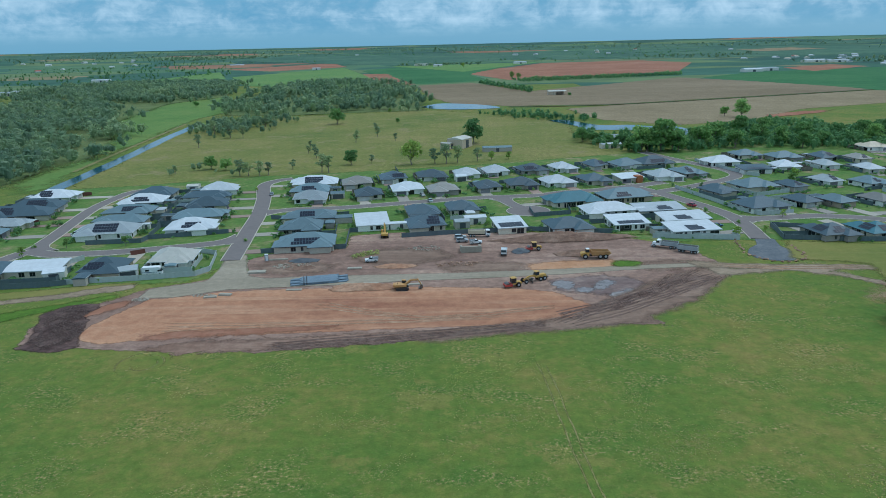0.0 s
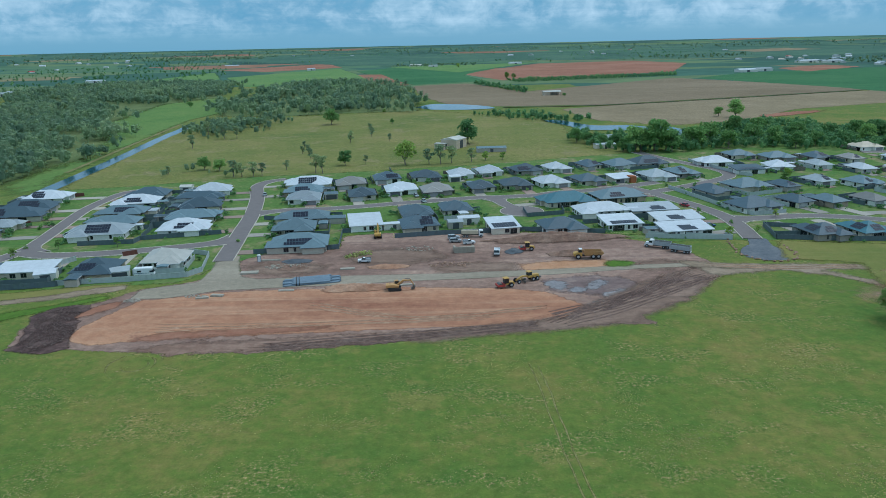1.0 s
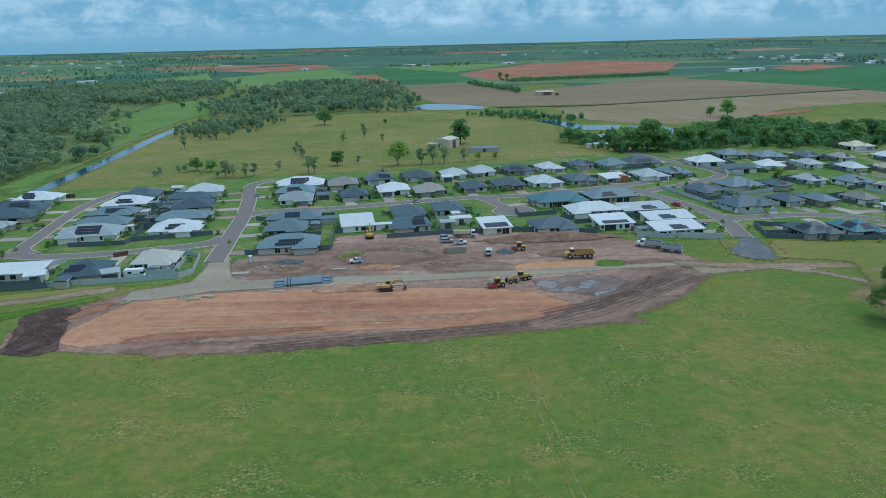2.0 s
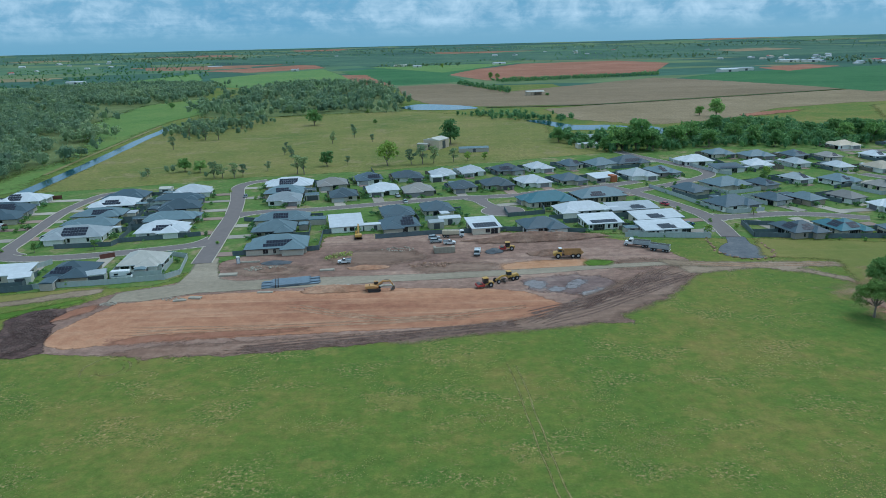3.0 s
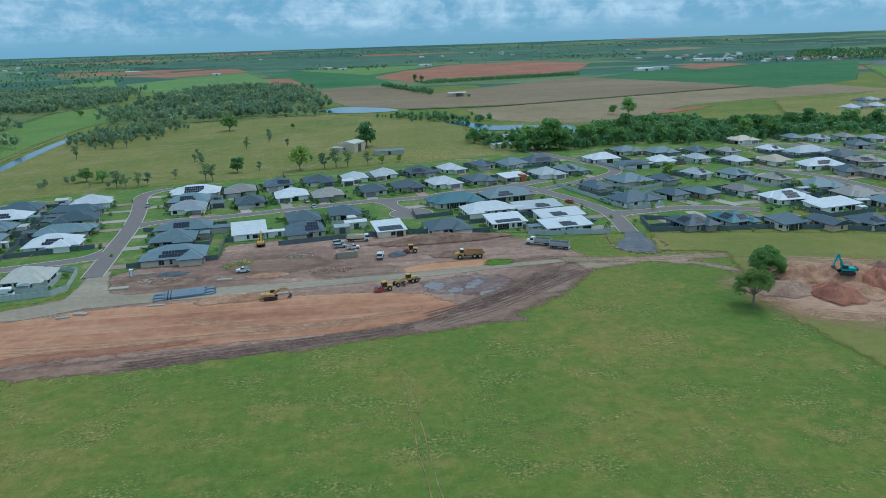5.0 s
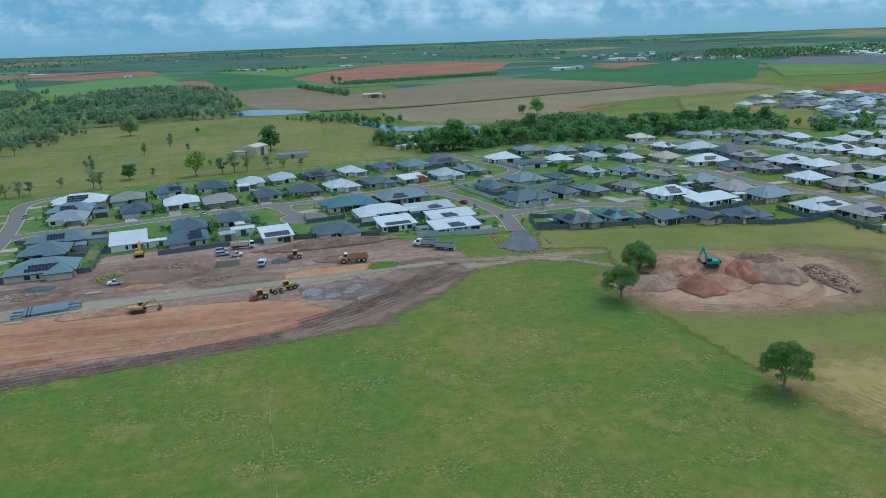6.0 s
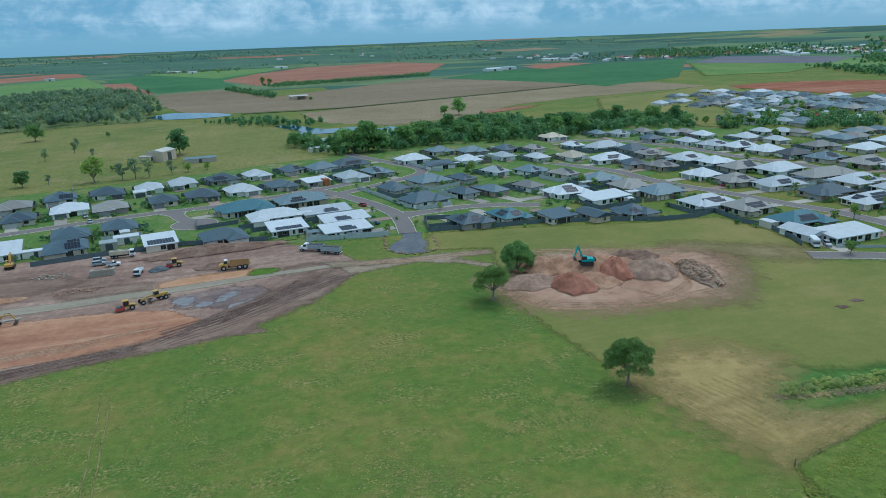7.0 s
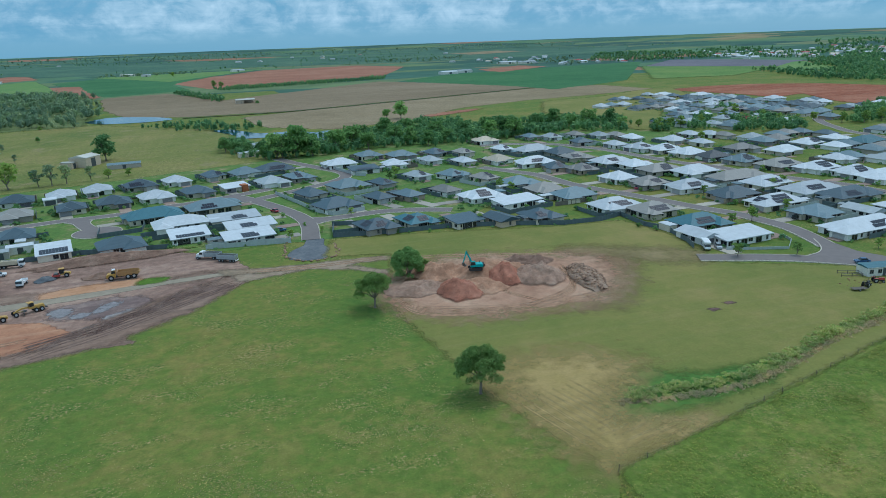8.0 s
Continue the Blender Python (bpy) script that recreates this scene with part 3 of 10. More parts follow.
patch("woodland_floor", SCRUB_FLOOR, [(-595.4, 672.7), (-605.7, 798.4), (-585.2, 921.9), (-752.6, 1295.1), (-700.7, 1495.3), (-557.0, 1522.1), (-423.4, 1431.9), (-340.4, 1083.0), (-384.7, 974.0), (-353.1, 754.5), (-266.7, 543.6), (-257.8, 492.9), (-260.9, 454.0), (-259.1, 412.7), (-258.2, 369.1), (-305.0, 366.4)], "shaded litter and grass under bushland", 10, 10, None, 0)
patch("woodland_floor", SCRUB_FLOOR, [(-250.6, 786.2), (-311.6, 1042.3), (-292.5, 1250.2), (-254.8, 1369.1), (-176.7, 1435.2), (-98.1, 1276.9), (-40.9, 938.8), (-32.6, 795.9), (-113.4, 787.9), (-172.1, 769.6)], "shaded litter and grass under bushland", 10, 12, None, 0)
patch("verge", MOWN, [(-157.4, 207.4), (-138.0, 211.0), (-128.6, 213.7), (-115.1, 216.3), (-106.3, 217.5), (-110.2, 211.6), (-128.3, 206.3), (-153.0, 200.7)], "dry mown verge beside a fence", 2, 2.5, None, 0)
patch("dirt_track", TRACK, [(-151.7, 198.7), (-143.5, 202.1), (-128.6, 206.9), (-115.7, 213.6), (-107.3, 215.3), (-106.3, 210.9), (-113.1, 208.1), (-126.3, 202.7), (-141.3, 198.7), (-149.5, 195.3)], "dirt track along the verge", 1.2, 2, None, 0)
patch("verge", LUSH, [(-142.9, 185.3), (-136.7, 191.1), (-130.3, 194.4), (-120.9, 199.0), (-109.7, 206.4), (-107.6, 203.7), (-115.2, 197.8), (-126.2, 190.1), (-138.7, 179.0)], "bright green grass margin beside the earthworks", 2, 2, None, 0)
SITE_BLOCK = [(-118.1, 168.0), (-121.0, 181.0), (-115.0, 194.1), (-107.6, 201.8), (-101.3, 210.6), (-84.6, 219.1), (-73.8, 227.3), (-77.8, 239.2), (-70.8, 247.0), (-44.1, 251.8), (-44.4, 270.1), (-27.1, 274.0), (26.9, 270.0), (56.6, 262.7), (73.1, 252.0), (82.5, 236.9), (86.1, 220.7), (84.6, 216.7), (74.6, 203.0), (66.8, 193.6), (57.2, 186.4), (50.0, 182.0), (49.9, 177.5), (53.9, 173.0), (47.7, 174.8), (40.4, 175.5), (32.5, 174.0), (24.8, 172.4), (2.3, 170.0), (-19.4, 165.6), (-54.3, 160.9), (-83.6, 163.1), (-102.1, 165.6)]
patch("site_soil", SITE, SITE_BLOCK, "churned brown soil of a construction site", 2.5, 2.0, None, 0)
patch("earth_pad", RED, [(-105.6, 172.6), (-104.8, 181.6), (-100.4, 192.4), (-96.8, 201.0), (-84.3, 203.6), (-76.6, 206.4), (-64.6, 207.6), (-22.4, 208.6), (12.6, 205.4), (26.6, 200.6), (34.8, 190.7), (36.2, 183.1), (22.7, 178.4), (2.6, 175.7), (-27.6, 174.0), (-57.2, 172.4), (-76.6, 171.8), (-87.0, 169.8), (-96.2, 167.8), (-101.5, 169.6)], "graded pad of bare reddish-orange earth", 1.8, 2.5, None, 0)
patch("earth_pad", ORANGE, [(20.4, 229.1), (34.3, 232.0), (49.9, 232.4), (52.8, 228.3), (43.8, 221.5), (21.6, 222.8)], "strip of bright orange earth", 2, 2.5, None, 0)
patch("earth_pad", RED_BROWN, [(-111.9, 187.4), (-109.6, 194.5), (-105.9, 199.6), (-102.6, 200.0), (-101.2, 195.4), (-106.0, 190.4), (-110.3, 186.4)], "strip of bare red-brown earth", 1.2, 2.0, None, 0)
patch("earth_pad", RED_BROWN, [(-86.9, 171.0), (-82.3, 174.5), (-75.2, 176.2), (-54.0, 177.1), (-35.8, 178.3), (-35.5, 176.3), (-53.1, 173.2), (-72.1, 171.5), (-81.9, 169.7)], "strip of bare red-brown earth", 1.5, 2.0, None, 0)
patch("topsoil", TOPSOIL_RAW, [(-117.9, 166.2), (-116.4, 169.9), (-118.0, 174.6), (-123.8, 189.6), (-121.3, 195.4), (-115.7, 198.0), (-110.8, 198.0), (-109.0, 194.3), (-111.4, 188.7), (-107.9, 185.1), (-105.7, 178.9), (-104.3, 173.1), (-101.0, 165.8), (-105.9, 163.0), (-112.0, 163.6)], "ridge of dark stripped topsoil", 1.2, 1.2, None, 0.9)
patch("churned_soil", CHURNED, [(-40.3, 243.6), (-25.5, 251.3), (-8.7, 247.2), (-3.6, 239.1), (-20.2, 231.6), (-36.1, 233.9)], "brown soil churned by wheels", 4, 2.5, None, 0)
patch("churned_soil", CHURNED, [(58.1, 226.7), (68.0, 231.2), (78.5, 225.4), (69.5, 220.5), (60.2, 220.5)], "brown soil churned by wheels", 4, 2.5, None, 0)
patch("churned_soil", CHURNED, [(-8.5, 228.3), (7.1, 232.5), (19.4, 229.1), (18.8, 223.0), (-4.7, 222.0)], "brown soil churned by wheels", 4, 2.5, None, 0)
patch("churned_soil", CHURNED, [(-73.5, 233.6), (-60.6, 238.1), (-45.6, 231.9), (-50.0, 223.5), (-67.3, 224.5)], "brown soil churned by wheels", 4, 2.5, None, 0)
patch("topsoil", TOPSOIL, [(-83.9, 163.8), (-73.9, 168.3), (-46.4, 170.0), (-19.9, 172.5), (7.1, 175.5), (27.4, 179.0), (35.7, 182.3), (44.1, 184.8), (43.6, 179.0), (34.2, 175.0), (9.9, 171.9), (-19.6, 167.4), (-54.6, 161.9), (-75.6, 161.1)], "strip of dark stripped topsoil beside the pad", 2.5, 2.0, None, 0)
patch("clay", WET, [(25.5, 211.6), (33.2, 214.4), (42.6, 216.4), (51.0, 213.7), (55.8, 208.1), (52.2, 200.0), (45.2, 194.9), (37.6, 198.2), (28.0, 201.9)], "wet mauve-grey clay with puddled crust", 2, 2.0, None, 0)
for pool_line in ([(26.2, 208.9), (29.1, 211.0), (32.9, 210.0), (34.1, 206.8), (30.9, 203.3), (27.2, 205.3)],
                  [(32.6, 202.7), (35.5, 205.2), (38.7, 203.6), (36.5, 200.4), (33.5, 200.6)],
                  [(37.9, 205.5), (41.0, 209.1), (44.4, 211.7), (46.3, 209.3), (42.8, 204.6), (39.8, 202.6)],
                  [(40.3, 198.2), (45.1, 200.1), (48.3, 202.9), (51.0, 203.1), (49.2, 198.6), (43.9, 196.3)],
                  [(37.9, 191.4), (41.4, 192.6), (42.3, 190.7), (39.1, 189.5)]):
    patch("puddle", PUDDLE, pool_line, "pale drying clay puddle", 1.0, 0.8, None, 0)
patch("churned_soil", CHURNED, [(-19.6, 168.1), (7.1, 175.5), (27.6, 180.6), (34.4, 187.5), (42.2, 193.9), (54.4, 205.7), (65.7, 214.3), (76.9, 220.7), (86.1, 219.5), (83.8, 215.5), (74.4, 202.5), (66.6, 193.1), (56.9, 185.5), (49.7, 181.2), (50.3, 176.3), (40.3, 175.2), (24.7, 171.6), (6.8, 169.8), (-7.9, 166.1)], "brown soil churned by wheels", 3, 2, None, 0)
patch("gravel_road", GRAVEL, [(-86.9, 246.5), (-79.5, 246.5), (-75.6, 231.4), (-72.0, 221.8), (-66.0, 219.0), (-38.2, 220.4), (-4.7, 220.8), (25.3, 222.6), (57.8, 225.5), (79.0, 226.7), (77.7, 223.0), (56.7, 221.3), (32.0, 217.5), (4.4, 215.1), (-22.8, 213.3), (-36.9, 211.3), (-61.5, 209.6), (-76.0, 208.4), (-79.5, 206.6), (-90.6, 201.9), (-101.0, 202.3), (-101.0, 210.4), (-84.6, 217.4), (-84.4, 229.2)], "compacted pale gravel haul road", 1.2, 2.0, None, 0)
patch("grass_patch", LUSH, [(49.7, 229.8), (54.5, 231.4), (59.7, 229.1), (58.0, 224.9), (51.8, 224.0), (49.4, 226.0)], "small bright green patch of grass on the site", 2, 1.5, None, 0)
patch("turning_circle", BLUE_METAL, [(109.4, 256.6), (115.6, 254.4), (113.8, 244.5), (115.7, 237.3), (114.4, 231.5), (110.6, 227.5), (104.2, 227.5), (99.2, 231.4), (99.1, 237.5), (102.3, 243.6), (106.5, 247.1)], "dark crushed rock turning circle at the street's end", 1, 1.5, None, 0)
patch("dirt_track", TRACK, [(79.0, 226.7), (87.5, 219.4), (103.4, 222.1), (101.0, 216.8), (85.3, 213.8), (80.0, 214.1)], "brown dirt track worn through the grass", 1.5, 2.0, None, 0)
patch("dirt_track", TRACK, [(72.4, 230.4), (86.6, 226.4), (99.7, 224.3), (113.1, 222.9), (123.0, 222.5), (134.8, 220.5), (153.6, 213.7), (189.7, 197.7), (206.0, 187.6), (210.5, 181.0), (202.1, 185.1), (187.8, 194.2), (152.0, 209.3), (133.5, 215.9), (121.8, 217.3), (115.4, 216.8), (120.8, 212.9), (128.2, 204.0), (127.1, 200.1), (118.2, 210.1), (106.1, 216.5), (91.6, 220.1), (77.1, 222.3)], "brown dirt track worn through the grass", 1.5, 2.0, None, 0)
MOWN_BLOCK = [(122.4, 183.0), (120.4, 169.7), (122.0, 146.8), (125.9, 114.3), (130.2, 90.1), (134.6, 80.2), (162.5, 86.3), (188.8, 92.9), (224.1, 102.3), (260.0, 109.9), (286.8, 128.9), (262.0, 146.9), (223.9, 169.1), (232.1, 182.3), (236.0, 196.7), (231.8, 227.2), (207.3, 229.5), (155.4, 244.1), (118.6, 251.4), (111.3, 229.6), (133.4, 222.7)]
patch("mown_grass", MOWN, MOWN_BLOCK, "yellowish mown grass on the open block", 3, 3, None, 0)
patch("worn_grass", WORN, [(231.5, 178.5), (224.2, 169.0), (210.3, 177.0), (196.8, 186.8), (187.7, 195.0), (192.1, 203.5), (203.0, 198.4), (218.0, 189.5), (226.0, 184.2)], "brownish worn grass where vehicles leave the street", 4, 2.0, None, 0)
patch("worn_grass", WORN, [(206.5, 185.0), (198.0, 170.5), (191.8, 160.6), (178.0, 146.2), (171.6, 148.4), (190.4, 172.2), (199.0, 188.0)], "brownish worn grass beside bare earth", 5, 2.0, None, 0)
patch("lush_grass", LUSH_DARK, [(142.6, 99.6), (146.8, 103.4), (151.8, 105.8), (157.4, 111.4), (163.2, 111.2), (166.2, 106.2), (173.4, 103.9), (183.9, 103.4), (193.0, 103.6), (191.0, 98.6), (178.6, 94.8), (168.4, 93.6), (155.9, 91.9), (147.1, 92.8), (143.0, 95.8)], "lush green margin round a strip of scrub", 2.5, 2.5, None, 0)
patch("dry_grass", DRY, [(128.5, 119.7), (135.9, 126.5), (144.8, 126.6), (156.2, 120.9), (161.3, 112.9), (151.2, 104.9), (145.9, 98.8), (146.3, 92.5), (158.2, 87.5), (150.8, 84.6), (135.3, 80.7), (131.6, 92.7)], "straw-coloured cut grass", 10, 3, None, 0)
patch("bare_patch", RUT_DARK, [(197.9, 134.5), (200.8, 134.6), (201.9, 132.7), (198.4, 132.5)], "dark bare spot in mown grass", 0.8, 1.0, None, 0)
patch("bare_patch", RUT_DARK, [(204.6, 137.1), (207.9, 137.0), (208.7, 135.2), (205.6, 135.2)], "dark bare spot in mown grass", 0.8, 1.0, None, 0)
patch("bare_earth", STOCK, [(120.9, 192.1), (128.0, 196.5), (139.4, 205.4), (149.7, 208.9), (163.1, 205.4), (181.5, 198.7), (190.1, 194.5), (197.7, 187.9), (197.7, 177.6), (185.2, 159.4), (176.3, 153.0), (164.0, 151.3), (153.0, 153.5), (143.0, 154.0), (131.8, 159.0), (123.1, 167.6), (120.5, 181.2)], "bare trampled earth round the stockpiles", 9, 2.5, None, 0)
patch("tall_grass", LONG_GRASS, [(134.2, 79.7), (162.1, 85.8), (188.2, 92.3), (222.9, 101.3), (264.6, 110.1), (277.1, 93.4), (193.4, 45.1), (143.4, 41.1), (133.7, 62.2)], "tall bright green grass beyond the fence line", 1.5, 3, None, 0)
patch("stubble_field", STUBBLE, [(-62.5, 1264.0), (43.0, 1310.4), (112.9, 1062.8), (422.1, 1348.5), (478.7, 1225.6), (545.7, 1043.6), (560.3, 963.7), (180.4, 822.9), (64.4, 829.2), (-0.6, 876.5), (-31.2, 994.4)], "wide brown stubble field", 5, 11, 0.21, 0)
patch("stubble_field", TAN, [(121.9, 780.3), (177.3, 808.8), (549.4, 944.7), (654.1, 932.2), (665.0, 811.7), (548.7, 780.0), (456.4, 767.4), (352.8, 726.2), (266.8, 641.6), (191.6, 611.3), (135.6, 667.9)], "tan harvested field", 5, 11, 0.24, 0)
patch("crop_field", CROP, [(452.1, 1314.1), (609.6, 1474.2), (947.5, 1588.3), (1215.7, 1634.9), (745.1, 997.0), (556.1, 890.3), (548.4, 1003.8)], "dense dark green crop field", 5, 12, 0.27, 0)
patch("ploughed_field", PLOUGHED, [(31.3, 1715.5), (296.5, 2324.3), (619.6, 2393.0), (691.6, 2082.2), (490.1, 1566.1), (110.1, 1379.3)], "ploughed red soil field", 8, 12, 0.30, 0)
patch("ploughed_field", PLOUGHED, [(748.7, 1643.0), (919.6, 1765.3), (933.4, 1634.3), (719.3, 1443.1)], "ploughed red soil field", 8, 12, 0.33, 0)
patch("crop_field", CROP, [(-242.4, 1997.1), (-164.0, 2208.3), (8.9, 2414.1), (173.1, 2138.1), (41.9, 1623.1), (77.4, 1372.6), (-56.8, 1295.4), (-111.9, 1471.8)], "green crop field", 8, 12, 0.36, 0)
patch("ploughed_field", PLOUGHED, [(-216.8, 1777.9), (-144.3, 1773.0), (-63.3, 1280.8), (-93.0, 1275.1), (-163.7, 1471.7)], "ploughed red soil field", 8, 11, 0.39, 0)
patch("crop_field", LIME, [(-537.7, 1781.1), (-326.0, 2259.7), (-220.7, 1811.1), (-111.1, 1315.7), (-224.3, 1198.4), (-399.4, 1386.1)], "pale green young crop field", 8, 12, 0.42, 0)
patch("ploughed_field", PLOUGHED, [(-735.3, 2357.6), (-438.3, 2756.7), (-331.2, 2363.0), (-518.6, 2107.8)], "ploughed red soil field", 10, 18, 0.45, 0)
patch("crop_field", LIME, [(-722.7, 1543.3), (-681.5, 2154.6), (-525.4, 1694.4), (-581.0, 1490.5)], "pale green young crop field", 10, 18, 0.48, 0)
patch("crop_field", LIME, [(-190.4, 2325.2), (311.5, 2440.1), (32.6, 1778.3)], "pale green young crop field", 10, 18, 0.51, 0)
patch("cane_field", CANE, [(-1040.5, 3235.6), (-842.2, 3700.6), (283.5, 3468.8), (1203.2, 3431.2), (2040.7, 2939.9), (1696.0, 2438.9), (859.4, 2446.6), (217.2, 2668.7), (-179.5, 2427.9), (-602.8, 2825.8)], "dark green sugar cane blocks with haze tinted into the colour", 15, 28, 1.04, 0)
patch("cane_field", CANE, [(-2845.4, 3336.2), (-2204.5, 4097.1), (-1313.2, 4313.3), (340.4, 4155.2), (1536.3, 3953.7), (2165.1, 3652.6), (1983.0, 3342.9), (1345.8, 3460.6), (300.9, 3678.6), (-1211.7, 3974.4), (-1899.6, 3522.3), (-2323.8, 2715.2)], "dark green sugar cane blocks with haze tinted into the colour", 15, 34, 1.07, 0)
patch("stubble_field", TAN, [(1160.9, 3073.8), (1467.8, 3153.0), (1535.8, 2914.8), (1205.9, 2819.7)], "tan harvested field", 15, 28, 1.10, 0)
patch("subdivision_earth", SUBDIVISION, [(655.0, 783.0), (668.0, 725.0), (681.0, 668.0), (676.0, 610.0), (734.0, 628.0), (688.0, 543.0), (680.0, 478.0), (732.0, 421.0), (1003.0, 604.0), (894.0, 654.0), (869.0, 732.0), (807.0, 788.0), (739.0, 798.0)], "bare red earth of a new subdivision", 8, 11, 0.63, 0)
patch("ploughed_field", PLOUGHED, [(283.0, 668.1), (327.6, 696.4), (380.3, 713.7), (357.0, 689.8), (300.0, 659.4)], "strip of bare red soil", 4, 12, 0.66, 0)
patch("fallow_field", FALLOW, [(1050.0, 1387.0), (1179.0, 1129.0), (1418.0, 1292.0), (1400.0, 1500.0), (1324.0, 1660.0)], "purple-grey fallow field", 10, 18, 0.69, 0)
patch("crop_field", LIME, [(1080.0, 1047.0), (1144.0, 937.0), (1199.0, 995.0), (1317.0, 1172.0), (1395.0, 1270.0), (1338.0, 1261.0)], "pale green young crop field", 10, 18, 0.72, 0)
patch("meadow", MEADOW, [(1045, 1400), (1185, 1125), (1060, 1045), (930, 960), (790, 990), (1030, 1370)], "green grass strip below a fallow field", 10, 16, 0.8, 0)
patch("grass_slope", MOWN, [(414.1, 444.5), (397.4, 464.6), (422.4, 574.7), (400.7, 624.2), (459.4, 738.1), (540.3, 747.2), (635.1, 803.8), (689.4, 804.9), (630.1, 683.9), (488.8, 554.2)], "dry grass slope", 8, 11, 0.75, 0)

# ---- roads ----


def smooth_line(pts, step=2.5):
    p = [Vector((*q, 0)) for q in pts]
    p = [p[0] * 2 - p[1]] + p + [p[-1] * 2 - p[-2]]
    out = []
    for i in range(1, len(p) - 2):
        k = max(int((p[i + 1] - p[i]).length / step), 1)
        for j in range(k):
            t = j / k
            out.append(0.5 * ((2 * p[i]) + (p[i + 1] - p[i - 1]) * t + (2 * p[i - 1] - 5 * p[i] + 4 * p[i + 1] - p[i + 2]) * t * t + (3 * p[i] - p[i - 1] - 3 * p[i + 1] + p[i + 2]) * t ** 3))
    return out + [p[-2]]


ROADS = []
CORNER = [(257.4, 159.1), (265.3, 161.0), (270.9, 165.7), (276.0, 173.5), (277.9, 166.9), (277.1, 156.0), (279.9, 148.3), (275.8, 144.9), (265.8, 150.3)]


def road(name, width, pts, bulb=0.0):
    ROADS.append((name, width, smooth_line(pts), bulb))


def lay_roads():
    centre = [(np.array([(q.x, q.y) for q in line]), w, bulb) for _, w, line, bulb in ROADS]

    def on_other(x, y, own):
        for k, (c, w, bulb) in enumerate(centre):
            if k != own and np.hypot(c[:, 0] - x, c[:, 1] - y).min() < w / 2 + 0.4:
                return True
            if bulb and math.hypot(c[-1, 0] - x, c[-1, 1] - y) < bulb - 0.05:
                return True
        return False

    for k, (name, w, line, bulb) in enumerate(ROADS):
        z = 0.2 + 0.006 * k
        nrm = []
        for i, q in enumerate(line):
            d = (line[min(i + 1, len(line) - 1)] - line[max(i - 1, 0)]).normalized()
            nrm.append(Vector((-d.y, d.x, 0)))
        v, f = [], []
        ends = [on_other(line[i].x, line[i].y, k) for i in (0, -1)]
        half = []
        for q in line:
            g = 0.0
            for flag, e in zip(ends, (line[0], line[-1])):
                if flag:
                    g = max(g, 5.5 * max(0.0, 1 - (q - e).length / 11.0) ** 2)
            half.append(w / 2 + g)
        for q, n_, hw in zip(line, nrm, half):
            for s in (1, 0, -1):
                e = q + n_ * (s * hw)
                v.append((e.x, e.y, z))
        for i in range(len(line) - 1):
            for s in (0, 1):
                f.append((i * 3 + s, i * 3 + s + 1, i * 3 + s + 4, i * 3 + s + 3))
        if bulb:
            c, base = line[-1], len(v)
            for i in range(24):
                a = i / 24 * 2 * math.pi
                v.append((c.x + bulb * math.cos(a), c.y + bulb * math.sin(a), z + 0.004))
            v.append((c.x, c.y, z + 0.004))
            f += [(base + i, base + i + 1, base + (i + 2) % 24, base + 24) for i in range(0, 24, 2)]
        ob = arrays("road", v, f, ASPHALT)
        tagged(ob, "grey asphalt residential street with concrete kerbs", "road", kind="structure")
        edges = [[q + n_ * (s * (hw + 0.15)) for q, n_, hw in zip(line, nrm, half)] for s in (1, -1)]
        if bulb:
            edges.append([line[-1] + Vector((math.cos(i / 30 * 2 * math.pi), math.sin(i / 30 * 2 * math.pi), 0)) * (bulb + 0.15) for i in range(31)])
        kv, kf = [], []
        for edge in edges:
            for p, q in zip(edge, edge[1:]):
                m_ = (p + q) / 2
                if on_other(m_.x, m_.y, k) or inside(np.array([m_.x]), np.array([m_.y]), CORNER)[0] > 0 or (edge is edges[-1] and bulb and min((m_ - c_).length for c_ in line[:-3]) < w / 2):
                    continue
                d = (q - p).normalized()
                n_ = Vector((-d.y, d.x, 0)) * 0.17
                b0 = len(kv)
                for e in (p - n_, q - n_, q + n_, p + n_):
                    kv.append((e.x, e.y, 0.0))
                for e in (p - n_, q - n_, q + n_, p + n_):
                    kv.append((e.x, e.y, z + 0.1))
                kf += [tuple(b0 + i for i in fc) for fc in HEX[1:]]
        if kv:
            kb = arrays("kerb", kv, kf, KERB)
            tagged(kb, "pale concrete kerb along the street", "kerb", kind="structure")


road("road", 6.8, [(-93.9, 396.5), (-102.2, 390.7), (-105.7, 376.5), (-97.9, 344.3), (-91.7, 310.3), (-88.2, 280.3), (-85.7, 259.2), (-83.6, 239.5)], 0)
road("road", 6.8, [(-92.8, 311.4), (-77.4, 317.9), (-56.6, 319.6), (-25.5, 327.5), (-4.0, 333.0), (12.5, 336.5), (23.5, 336.8), (40.3, 339.1), (52.3, 344.7), (69.9, 348.5), (92.1, 357.7), (107.3, 365.2)], 0)
road("road", 6.0, [(19.4, 335.9), (23.5, 320.7), (29.8, 306.5)], 9.5)
road("road", 6.5, [(88.8, 340.5), (94.9, 340.1), (103.5, 344.1), (122.6, 355.5), (141.6, 369.0), (151.0, 380.7), (151.1, 396.8), (142.4, 417.1), (130.6, 445.3), (122.9, 467.9)], 0)
road("road", 6.8, [(84.0, 351.6), (92.0, 347.4), (103.1, 323.4), (112.2, 295.2), (113.4, 277.1), (110.6, 254.4)], 0)
road("road", 6.8, [(114.1, 284.2), (127.7, 284.9), (138.1, 286.5), (148.5, 287.0), (163.1, 283.0), (176.6, 276.0)], 0)
